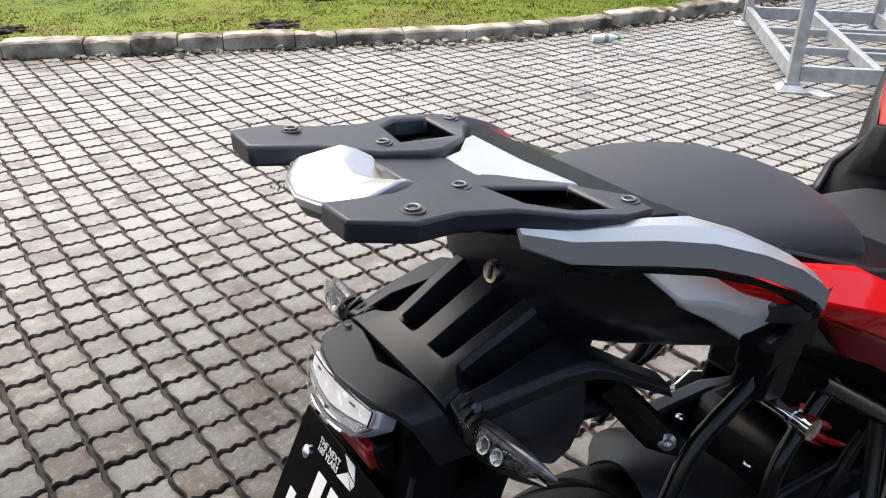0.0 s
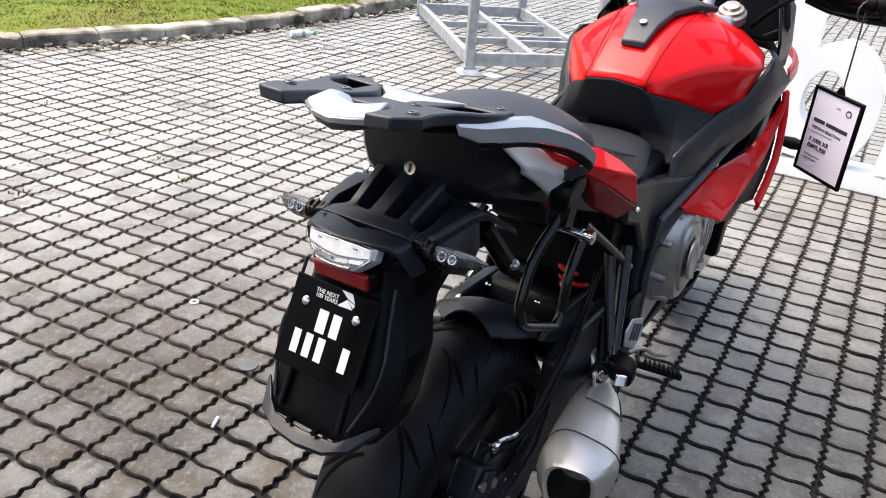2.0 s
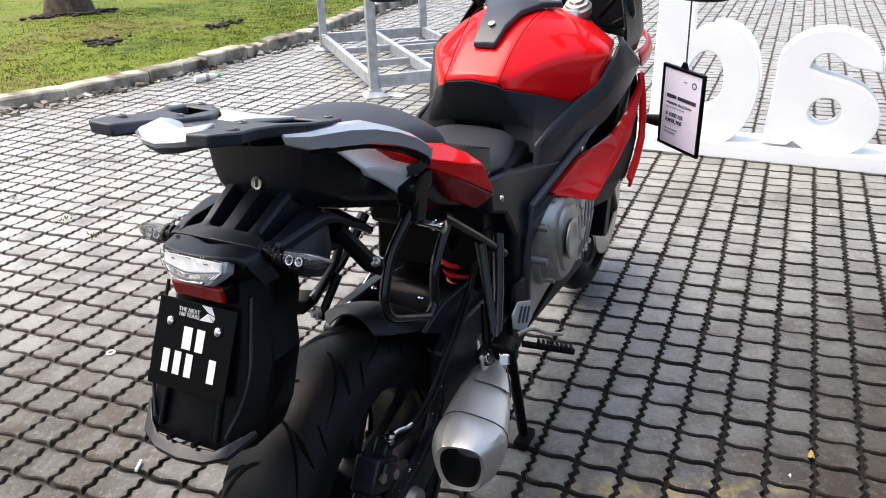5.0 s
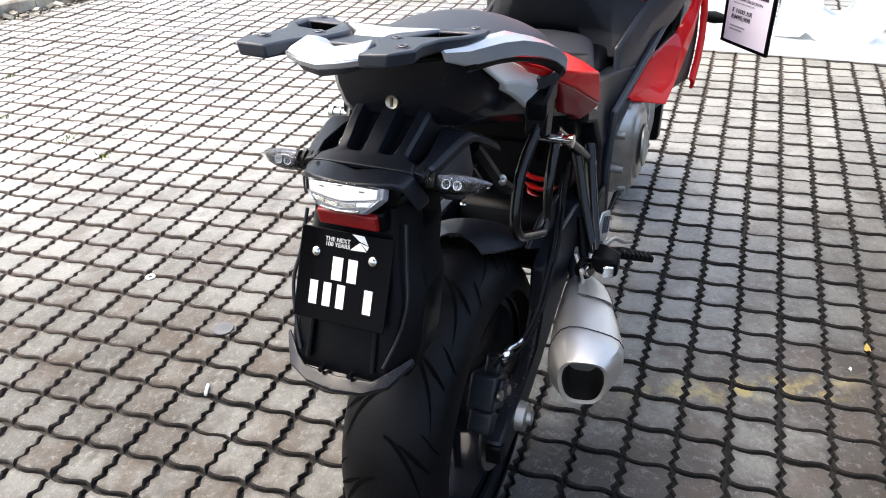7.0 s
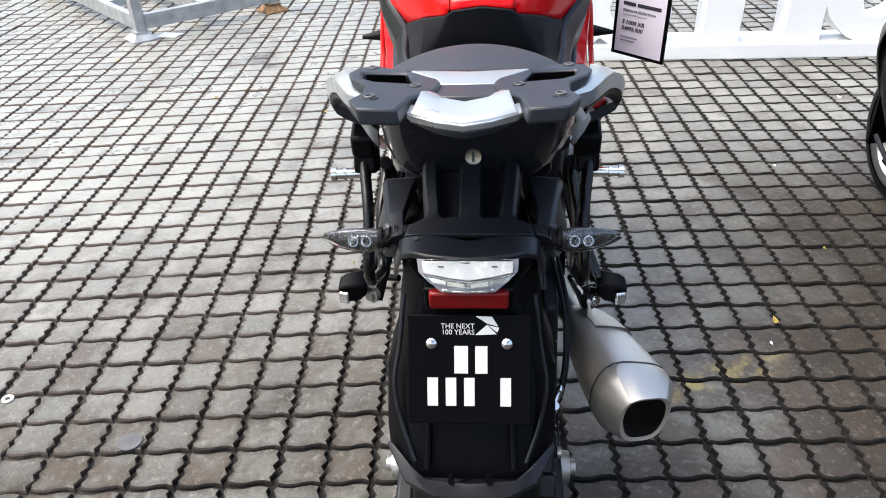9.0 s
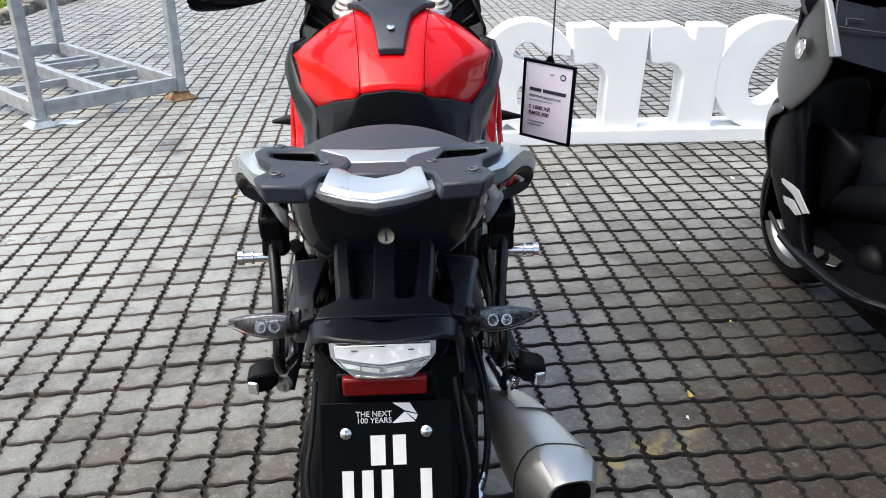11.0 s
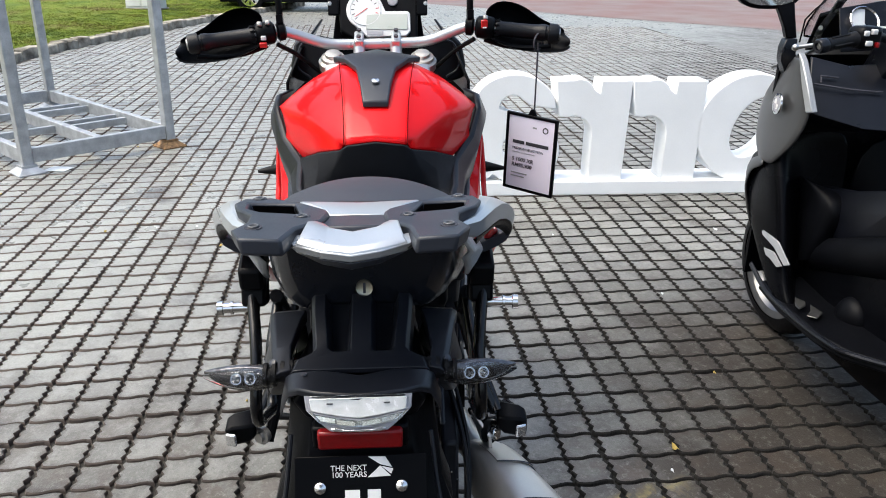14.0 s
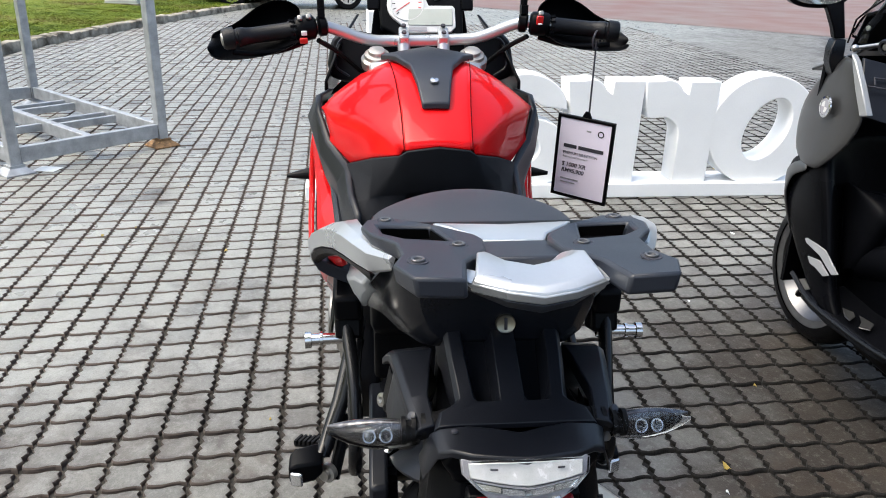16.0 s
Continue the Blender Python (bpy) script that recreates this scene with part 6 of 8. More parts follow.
def muf(x, y, z, w, h, roll, pw=3.4, a0=0.0, a1=math.tau, n=28, lift=0.0, slant=0.0):
    """A ring across the muffler: a rounded box, narrower below, rolled outwards by some degrees."""
    out, c, d = [], math.cos(radians(roll)), math.sin(radians(roll))
    for k in range(n):
        a = a0 + (a1 - a0) * k / (n if a1 - a0 > 6.2 else n - 1)
        ca, sa = math.cos(a), math.sin(a)
        q = (abs(ca) ** pw + abs(sa) ** pw) ** (-1 / pw)
        u, v = (w + lift) * q * ca * (1.0 - 0.22 * max(0, -sa)), (h + lift) * q * sa
        out.append((x + 0.23 * u + slant * v, y - u * c - v * d, z - u * d + v * c))
    return out


bm = B()
rings(bm, [muf(*m_) for m_ in MUF])
muffler = part("muffler", bm, MUFFLER, bike, "brushed steel muffler with a dark outlet", auto=30)
bm = B()
END = ((0.154, -0.250, 0.456, 0.0615, 0.065, 16.0), (0.146, -0.252, 0.457, 0.0628, 0.0662, 15.0), (0.124, -0.257, 0.459, 0.0622, 0.0650, 12.0), (0.116, -0.259, 0.460, 0.0605, 0.0635, 11.0), (0.080, -0.266, 0.465, 0.0440, 0.0540, 4.0), (0.074, -0.267, 0.466, 0.0405, 0.0505, 3.0), (0.077, -0.267, 0.466, 0.0345, 0.0440, 2.0))
rings(bm, [muf(*m_, slant=-0.10 * (k > 3)) for k, m_ in enumerate(END)], True, False)
part("muffler_end", bm, MUFFLER, muffler, "tapered steel end cap", auto=26)
bm = B()
rings(bm, [muf(0.0775, -0.267, 0.466, 0.0343, 0.0438, 2.0, slant=-0.10), muf(0.145, -0.252, 0.460, 0.030, 0.040, 4.0, slant=-0.10), muf(0.19, -0.243, 0.458, 0.030, 0.040, 4.0)], True, False)
bm.faces.new([bm.verts.new(p) for p in muf(0.188, -0.243, 0.458, 0.0305, 0.0405, 4.0)])
part("outlet", bm, mat("sooty_steel", (0.016, 0.013, 0.011), 0.6, metal=0.3, var=0.3, scale=40), muffler, "sooty dark outlet")
bm = B()
tube(bm, muf(0.156, -0.2495, 0.456, 0.0618, 0.0653, 16.0), 0.0011, 6, closed=True)
part("seam", bm, INK, muffler)
bm = B()
tube(bm, bend(((0.390, -0.190, 0.436), (0.45, -0.172, 0.430), (0.56, -0.15, 0.42), (0.68, -0.10, 0.40), (0.80, -0.05, 0.38)), 6), 0.028, 14)
part("exhaust_pipe", bm, STEEL, muffler)
bm = B()
PATCH = ((0.352, -0.199, 0.441, 0.040, 0.045, 9.0), (0.325, -0.207, 0.444, 0.045, 0.050, 12.0), (0.298, -0.2135, 0.447, 0.0485, 0.0535, 14.0), (0.272, -0.220, 0.449, 0.052, 0.0565, 15.0))
grid_skin(bm, [muf(*m_, a0=0.85, a1=2.05, n=8, lift=0.0022) for m_ in PATCH], 0.002, (0, 0, -1))
part("heat_shield", bm, MUFFLER, muffler, "small fitted heat plate", bevel=0.001)
bm = B()
tube(bm, muf(*PATCH[3], a0=0.85, a1=2.05, n=8, lift=0.0025), 0.0011, 6)
part("plate_seam", bm, INK, muffler)
bm = B()
tube(bm, [muf(*m_, a0=0.72, a1=0.72 + 1e-6, n=2, lift=0.0015)[0] for m_ in PATCH], 0.0016, 6)
part("plate_seam", bm, INK, muffler)
# strap that hugs the front end, at the outer side
bm = B()
grid_skin(bm, [muf(*m_, a0=-0.9, a1=0.55, n=8, lift=0.004) for m_ in ((0.372, -0.1945, 0.4395, 0.036, 0.041, 7.0), (0.352, -0.1995, 0.4415, 0.040, 0.045, 9.0))], 0.003, (0, 0.7, -0.7))
part("muffler_strap", bm, SILVER, muffler, "pale clamp strap on the muffler", bevel=0.001)
bm = B()
slab(bm, [(0.385, -0.170, 0.540), (0.345, -0.176, 0.548), (0.318, -0.196, 0.526), (0.322, -0.200, 0.492), (0.372, -0.190, 0.482)], (0.0, -0.008, 0.0))
brk = part("muffler_bracket", bm, MUFFLER, muffler, "steel muffler bracket", bevel=0.002)
bm = B()
lathe(bm, ((0, 0.013), (0.010, 0.013), (0.0105, 0.010), (0.014, 0.0095), (0.014, 0.0)), (0.336, -0.206, 0.522), (-0.55, -0.8, 0.2), 16)
part("bracket_bolt", bm, CHROME, brk)
bm = B()
lathe(bm, ((-0.004, 0.021), (0.008, 0.021), (0.009, 0.014)), (0.340, -0.201, 0.522), (-0.55, -0.8, 0.2), 18)
part("bracket_bush", bm, RUBBER, brk)

# pillion peg hangers, pegs, heel plates
for s in (-1, 1):
    bm = B()
    tube(bm, ((0.50, s * 0.160, 0.71), (0.43, s * 0.19, 0.61), (0.352, s * 0.218, 0.555)), (0.013, 0.012, 0.011), 10)
    tube(bm, ((0.42, s * 0.155, 0.73), (0.40, s * 0.18, 0.63), (0.355, s * 0.214, 0.552)), (0.011, 0.010, 0.010), 10)
    hang = part("peg_hanger", bm, TUBE, bike, "black pillion peg hanger")
    bm = B()
    rings(bm, [[(x - 0.02 + 0.3 * (abs(y) - 0.22), s * y, z + 0.5 * h), (x + 0.022, s * y, z + h), (x + 0.022, s * y, z - h), (x - 0.02 + 0.3 * (abs(y) - 0.22), s * y, z - h)] for x, y, z, h in ((0.350, 0.215, 0.550, 0.014), (0.342, 0.228, 0.548, 0.023), (0.330, 0.256, 0.546, 0.025), (0.326, 0.268, 0.546, 0.018))])
    peg = part("pillion_peg", bm, BLACK, hang, bevel=0.004)
    bm = B()
    box(bm, (0.305, s * 0.254, 0.545), (0.006, 0.020, 0.024), s * -0.3)
    part("peg_insert", bm, REFLECT, peg, bevel=0.003)
    bm = B()
    lathe(bm, ((0, 0.016), (0.010, 0.016), (0.011, 0.010), (0.018, 0.010), (0.018, 0)), (0.356, s * 0.205, 0.520), (-0.8, s * 0.6, 0.1), 14)
    part("hanger_bolt", bm, ALLOY, hang)
    bm = B()
    tube(bm, ((0.350, s * 0.20, 0.510), (0.40, s * 0.175, 0.60)), 0.010, 8)
    part("hanger_bracket", bm, BLACK, hang)
    bm = B()
    slab(bm, [(0.625, s * 0.186, 0.500), (0.545, s * 0.186, 0.535), (0.510, s * 0.186, 0.520), (0.520, s * 0.186, 0.480), (0.585, s * 0.186, 0.438), (0.635, s * 0.186, 0.450)], (0, s * 0.005, 0))
    part("heel_plate", bm, SILVER, bike, "silver heel plate", bevel=0.002)
    for k in range(3):
        bm = B()
        box(bm, (0.552 + 0.024 * k, s * 0.1925, 0.500 - 0.012 * k), (0.009, 0.002, 0.038), 0, 0.55)
        part("plate_slot", bm, INK, bike)
    bm = B()
    tube(bm, ((0.575, s * 0.190, 0.412), (0.637, s * 0.292, 0.380)), 0.008, 10)
    peg = part("rider_peg", bm, BLACK, bike, "ribbed black rider footpeg")
    for k in range(8):
        bm = B()
        f = 0.32 + 0.09 * k
        box(bm, (0.575 + 0.062 * f, s * (0.190 + 0.102 * f), 0.420 - 0.032 * f), (0.026, 0.005, 0.010), s * -0.54)
        part("peg_rib", bm, RUBBER, peg)
    bm = B()
    tube(bm, bend(((0.50, s * 0.205, 0.480), (0.56, s * 0.215, 0.465), (0.66, s * 0.220, 0.400), (0.765, s * 0.222, 0.340)), 5), 0.005, 8)
    part("pedal", bm, STEEL, bike, "bare steel foot pedal")
    bm = B()
    slab(bm, [(0.56, s * 0.176, 0.56), (0.64, s * 0.176, 0.56), (0.65, s * 0.176, 0.40), (0.58, s * 0.176, 0.38), (0.54, s * 0.176, 0.44)], (0, -s * 0.012, 0))
    part("peg_plate", bm, BLACK, bike, "black footpeg plate", bevel=0.006)
bm = B()
for s in (-1, 1):
    tube(bm, bend(((0.66, s * 0.115, 0.38), (0.70, s * 0.125, 0.20), (0.735, s * 0.135, 0.03)), 5), 0.014, 10)
    box(bm, (0.735, s * 0.138, 0.012), (0.075, 0.034, 0.022))
tube(bm, ((0.66, -0.12, 0.37), (0.66, 0.12, 0.37)), 0.013, 10)
part("centre_stand", bm, BLACK, bike, "black centre stand")

# front: forks, clamp, bars
for s in (-1, 1):
    bm = B()
    tube(bm, ((1.16, s * 0.112, 1.07), (1.30, s * 0.105, 0.78)), 0.027, 18)
    fork = part("fork_tube", bm, GOLD, bike, "gold anodised fork tube")
    bm = B()
    tube(bm, ((1.30, s * 0.105, 0.80), (1.68, s * 0.10, 0.33)), (0.033, 0.026), 18)
    part("fork_slider", bm, BLACK, fork)
    bm = B()
    lathe(bm, ((-0.02, 0.036), (0.0, 0.037), (0.004, 0.030), (0.012, 0.029), (0.014, 0.020), (0.022, 0.019), (0.024, 0.012), (0.024, 0)), (1.155, s * 0.112, 1.078), (-0.4, 0, 0.92), 22)
    part("fork_cap", bm, ALLOY, fork)
bm = B()
slab(bm, [(1.11, -0.13, 1.075), (1.08, -0.05, 1.087), (1.08, 0.05, 1.087), (1.11, 0.13, 1.075), (1.20, 0.135, 1.04), (1.24, 0.05, 1.025), (1.24, -0.05, 1.025), (1.20, -0.135, 1.04)], (-0.01, 0, -0.025))
part("triple_clamp", bm, SILVER, bike, "silver top fork clamp", bevel=0.006)
for s in (-1, 1):
    bm = B()
    tube(bm, ((1.165, s * 0.047, 1.05), (1.19, s * 0.047, 1.115)), 0.015, 14)
    box(bm, (1.195, s * 0.047, 1.12), (0.045, 0.024, 0.036), 0, -0.5)
    ris = part("bar_riser", bm, SILVER, bike, bevel=0.004)
    for d in (-0.016, 0.016):
        bm = B()
        lathe(bm, ((0, 0.006), (0.004, 0.0055), (0.004, 0)), (1.187 + d * 0.9, s * 0.047, 1.141 + d * 0.4), (-0.45, 0, 0.9), 10)
        part("riser_bolt", bm, INK, ris)
bm = B()
tube(bm, bend(((1.105, 0.45, 1.135), (1.14, 0.31, 1.148), (1.165, 0.235, 1.155), (1.19, 0.14, 1.122), (1.20, 0.08, 1.115), (1.20, -0.08, 1.115), (1.19, -0.14, 1.122), (1.165, -0.235, 1.155), (1.14, -0.31, 1.148), (1.105, -0.45, 1.135)), 6), 0.0135, 16)
bar = part("handlebar", bm, SILVER, bike, "silver alloy handlebar")
GUARD = ((0.282, 1.190, 1.126), (0.305, 1.212, 1.110), (0.347, 1.212, 1.094), (0.390, 1.194, 1.087), (0.422, 1.166, 1.084), (0.455, 1.152, 1.083), (0.482, 1.143, 1.086), (0.491, 1.134, 1.100))
for s in (-1, 1):
    along = Vector((-0.035, s * 0.14, -0.013)).normalized()
    g0 = Vector((1.142, s * 0.300, 1.150))
    bm = B()
    lathe(bm, ((0, 0.014), (0.0, 0.0215), (0.008, 0.0215), (0.012, 0.0185), (0.090, 0.0178), (0.108, 0.0190), (0.110, 0.0205), (0.124, 0.0205), (0.126, 0.0185), (0.131, 0.0185), (0.133, 0.0245), (0.152, 0.0240), (0.158, 0.0200), (0.158, 0)), g0, along, 22)
    grip = part("grip", bm, GRIP, bar, "black rubber grip")
    bm = B()
    lathe(bm, ((0.156, 0.0150), (0.1605, 0.0130), (0.1610, 0.0070), (0.1590, 0.0)), g0, along, 16)
    part("bar_end", bm, ALLOY, grip, "bright bar end")
    for k in range(10):
        a = math.tau * k / 10
        u = along.orthogonal().normalized()
        d = Matrix.Rotation(a, 3, along) @ u
        bm = B()
        box(bm, g0 + along * 0.002 + d * 0.0205, (0.008, 0.012, 0.005), 0, 0, 0)
        part("grip_lug", bm, BLACK, grip)
    # switch housing: two rounded drums and a clamp
    bm = B()
    lathe(bm, ((-0.052, 0.0), (-0.052, 0.020), (-0.046, 0.027), (-0.028, 0.0285), (-0.010, 0.027), (-0.004, 0.022), (-0.004, 0.0)), g0, along, 20)
    sw = part("switch_box", bm, BLACK, bar, "black switch cluster")
    bm = B()
    lathe(bm, ((-0.078, 0.0), (-0.078, 0.017), (-0.074, 0.023), (-0.060, 0.023), (-0.056, 0.017), (-0.056, 0.0)), g0, along, 18)
    box(bm, g0 - along * 0.067 + Vector((-0.006, 0, 0.030)), (0.022, 0.016, 0.020))
    part("stem_clamp", bm, BLACK, bar)
    up, back = Vector((-0.35, 0, 0.94)), Vector((-0.94, 0, -0.1))
    for k, (o, h, mt, sz) in enumerate(((-0.018, 0.026, ALLOY, 0.012), (-0.038, 0.027, ALLOY, 0.012)) if s > 0 else ((-0.030, 0.026, ALLOY, 0.012),)):
        bm = B()
        box(bm, g0 + along * o + up * h + back * 0.008, (0.016, sz, 0.012), 0, radians(25))
        part("switch_button", bm, mt, sw, "grey thumb switch", bevel=0.003)
    for o, dz, mt, sz in (((-0.026, -0.008, PLASTIC_WHITE, (0.006, 0.013, 0.011)), (-0.024, -0.024, RED_SPRING, (0.010, 0.018, 0.012))) if s > 0 else ((-0.034, 0.010, RED_SPRING, (0.008, 0.016, 0.020)), (-0.034, 0.002, PLASTIC_WHITE, (0.010, 0.011, 0.004)))):
        bm = B()
        box(bm, g0 + along * o + Vector((-0.0275, 0, dz)), sz, 0, radians(-10))
        part("switch_button", bm, mt, sw, bevel=0.002)
    bm = B()
    tube(bm, bend(((1.175, s * 0.245, 1.160), (1.20, s * 0.30, 1.150), (1.185, s * 0.43, 1.140)), 5), 0.007, 8)
    part("lever", bm, BLACK, bar, bevel=0.002)
    bm = B()
    tube(bm, bend([g0 + along * o + Vector((0.002, 0, -0.030 - 0.012 * math.sin(math.pi * f))) for o, f in ((-0.03, 0.0), (0.03, 0.4), (0.09, 0.7), (0.14, 1.0))], 5), 0.006, 8)
    part("guard_stay", bm, BLACK, bar, "black guard stay below the grip")
    bm = B()
    rows = [[(1.195, s * y, zt), (1.225, s * (y + 0.003), zt - 0.012), (1.238 - 2.0 * max(0, y - 0.44), s * (y + 0.004), (zt + zb) / 2), (1.215 - 1.2 * max(0, y - 0.44), s * (y + 0.003), zb + 0.003), (1.160, s * y, zb), (1.112, s * (y - 0.003), zb + 0.006)] for y, zt, zb in GUARD]
    grid_skin(bm, rows, 0.005, (-0.4, 0, 0.4))
    part("hand_guard", bm, BLACK, bar, "black hand guard", sub=1)
    bm = B()
    tube(bm, (g0 - along * 0.067 + Vector((-0.004, 0, 0.035)), (1.150, s * 0.235, 1.27), (1.19, s * 0.28, 1.36)), 0.0085, 10)
    mir = part("mirror_stem", bm, BLACK, bar)
    bm = B()
    rings(bm, [[(x - 0.03, s * (0.34 + 0.075 * w * math.cos(a)), 1.41 + 0.042 * w * math.sin(a)) for a in (math.tau * k / 20 for k in range(20))] for x, w in ((1.20, 0.9), (1.205, 1.0), (1.235, 0.8), (1.25, 0.4))])
    part("mirror_housing", bm, BLACK, mir)
    bm = B()
    tube(bm, bend(((1.15, s * 0.245, 1.125), (1.20, s * 0.20, 1.09), (1.26, s * 0.13, 1.02)), 6), 0.006, 8)
    part("cable", bm, RUBBER, bar)

# the bar is turned a little to the left about the raked steering head
STEER = Matrix.Translation((1.16, 0, 1.08)) @ Matrix.Rotation(radians(2.6), 4, Vector((-0.42, 0, 0.91))) @ Matrix.Translation((-1.16, 0, -1.08))
bar.matrix_basis = STEER

# instrument panel, screen and inner fairing
DM = Matrix.Translation((1.3145, 0, 1.1825)) @ Euler((0, radians(28), 0)).to_matrix().to_4x4()
OUTW = DM.to_3x3() @ Vector((-1, 0, 0))


def on_dash(u, v, d=0.0):
    """u to the rider's right, v up the panel, d out of it."""
    return DM @ Vector((-d, -u, v))


bm = B()
slab(bm, [on_dash(u, v, -0.004) for u, v in ((0.105, -0.070), (0.108, 0.060), (0.06, 0.085), (-0.08, 0.085), (-0.108, 0.050), (-0.100, -0.050), (-0.06, -0.074))], -OUTW * 0.03)
dash = part("instrument_panel", bm, BLACK, bike, "white dial and grey display in a silver frame", bevel=0.006)
bm = B()
rim_ = [(-0.034 + 0.050 * math.cos(radians(a)), 0.005 + 0.050 * math.sin(radians(a))) for a in range(240, 5, -15)]
slab(bm, [on_dash(u, v, 0.004) for u, v in [(0.080, 0.003), (0.086, -0.004), (0.087, -0.052), (0.075, -0.066), (-0.028, -0.069), *rim_, (0.020, 0.003)]], -OUTW * 0.010)
part("dash_frame", bm, DASH, dash, "silver frame round dial and display", bevel=0.002)
bm = B()
lathe(bm, ((0, 0.043), (0.0025, 0.0425), (0.0025, 0.040), (0.001, 0.039), (0.001, 0.0)), on_dash(-0.034, 0.005, 0.004), OUTW, 32)
part("dial_face", bm, DIAL, dash, "white round dial")
for k in range(11):
    a = radians(225 - 24 * k)
    bm = B()
    slab(bm, [on_dash(-0.034 + r * math.cos(a) - w * math.sin(a), 0.005 + r * math.sin(a) + w * math.cos(a), 0.0054) for r, w in ((0.029, -0.001), (0.037, -0.001), (0.037, 0.001), (0.029, 0.001))], OUTW * 0.0004)
    part("dial_mark", bm, INK if k < 9 else RED_SPRING, dash)
bm = B()
a = radians(215)
slab(bm, [on_dash(-0.034 + r * math.cos(a) - w * math.sin(a), 0.005 + r * math.sin(a) + w * math.cos(a), 0.0060) for r, w in ((-0.008, -0.0012), (0.034, -0.0005), (0.034, 0.0005), (-0.008, 0.0012))], OUTW * 0.0005)
part("dial_needle", bm, RED_SPRING, dash)
bm = B()
slab(bm, [on_dash(u, v, 0.0045) for u, v in ((-0.032, -0.049), (0.079, -0.050), (0.079, -0.006), (-0.030, -0.008))], OUTW * 0.002)
part("display", bm, LCD, dash, "grey liquid crystal display", bevel=0.001)
bm = B()
slab(bm, [on_dash(u, v, 0.0045) for u, v in ((-0.030, -0.064), (0.014, -0.064), (0.014, -0.054), (-0.030, -0.054))], OUTW * 0.0012)
part("warning_strip", bm, GREY_INK, dash, "dark warning lamp strip")
bm = B()
lathe(bm, ((0, 0.014), (0.004, 0.013), (0.005, 0.010), (0.005, 0)), on_dash(0.040, 0.032, 0.0), OUTW, 18)
part("socket_cap", bm, GREY_INK, dash, "round grey cap above the display")
for s in (-1, 1):
    bm = B()
    box(bm, (1.345, s * 0.118, 1.245), (0.012, 0.030, 0.15), 0, radians(20))
    br = part("screen_bracket", bm, BLACK, bike, "black upright screen bracket", bevel=0.004)
    bm = B()
    lathe(bm, ((0, 0.006), (0.002, 0.0055), (0.003, 0)), (1.325, s * 0.128, 1.205), (-0.9, 0, 0.3), 10)
    part("bracket_screw", bm, STEEL, br)
bm = B()
rows = [both(((1.33, 0, 0.99), (1.33, 0.12, 0.99), (1.30, 0.20, 0.98), (1.26, 0.245, 0.965))), both(((1.36, 0, 1.10), (1.36, 0.08, 1.10), (1.34, 0.11, 1.09), (1.33, 0.13, 1.07))), both(((1.40, 0, 1.20), (1.39, 0.07, 1.20), (1.38, 0.10, 1.19), (1.37, 0.115, 1.18))), both(((1.45, 0, 1.36), (1.44, 0.05, 1.36), (1.43, 0.08, 1.35), (1.42, 0.095, 1.33)))]
grid_skin(bm, rows, 0.006, (1, 0, 0))
part("dash_surround", bm, BLACK, bike, "black dash surround and screen bracket", bevel=0.002)
for s in (-1, 1):
    bm = B()
    rows = [[(1.25, s * 0.205, 1.10), (1.32, s * 0.190, 1.12), (1.40, s * 0.16, 1.16)], [(1.18, s * 0.238, 1.02), (1.30, s * 0.232, 1.03), (1.44, s * 0.21, 1.08)], [(1.18, s * 0.240, 0.95), (1.30, s * 0.24, 0.95), (1.46, s * 0.22, 0.98)]]
    grid_skin(bm, rows, 0.008, (0, -s, 0))
    part("inner_fairing", bm, BLACK, bike, "black inner fairing", bevel=0.003)
    bm = B()
    rows = [[(1.22, s * 0.258, 0.955), (1.32, s * 0.260, 0.960), (1.50, s * 0.23, 0.965), (1.66, s * 0.15, 0.97)], [(1.24, s * 0.268, 0.94), (1.36, s * 0.272, 0.94), (1.54, s * 0.24, 0.945), (1.70, s * 0.15, 0.95)], [(1.26, s * 0.258, 0.90), (1.40, s * 0.262, 0.90), (1.56, s * 0.23, 0.92), (1.72, s * 0.13, 0.95)]]
    grid_skin(bm, rows, 0.008, (0, -s, 0))
    part("front_fairing", bm, RED, bike, "glossy red front fairing", sub=1)
    # front indicators
    bm = B()
    tube(bm, ((1.36, s * 0.262, 0.745), (1.36, s * 0.30, 0.742), (1.355, s * 0.36, 0.738)), (0.012, 0.017, 0.005), 10)
    part("front_indicator", bm, RUBBER, bike)
bm = B()
rows = [both(((1.42, 0, 1.25), (1.42, 0.09, 1.25), (1.38, 0.15, 1.23))), both(((1.40, 0, 1.40), (1.40, 0.09, 1.40), (1.36, 0.15, 1.37))), both(((1.36, 0, 1.50), (1.36, 0.07, 1.50), (1.34, 0.11, 1.48)))]
grid_skin(bm, rows, 0.004, (1, 0, 0))
part("windscreen", bm, glass_mat("smoked_screen", (0.25, 0.26, 0.28), 0.05), bike, "smoked windscreen", sub=1)
bm = B()
rows = []
for k in range(9):
    a = radians(30 + 110 * k / 8)
    rows.append([(FRONT[0] + (0.335 - 0.018 * (q / 3) ** 2) * math.cos(a), 0.07 * q / 3, FRONT[1] + (0.335 - 0.018 * (q / 3) ** 2) * math.sin(a)) for q in range(-3, 4)])
grid_skin(bm, rows, 0.004)
part("front_mudguard", bm, BLACK, bike)


# ---- maxi scooter beside the motorcycle ----
SB = Vector((2.04, -1.26, 0))
scooter = empty("scooter", Matrix.Translation(SB), "black and grey maxi scooter with silver chevron trim", "scooter")


def sc(*pts):
    return [tuple(Vector(p) - SB) for p in pts]


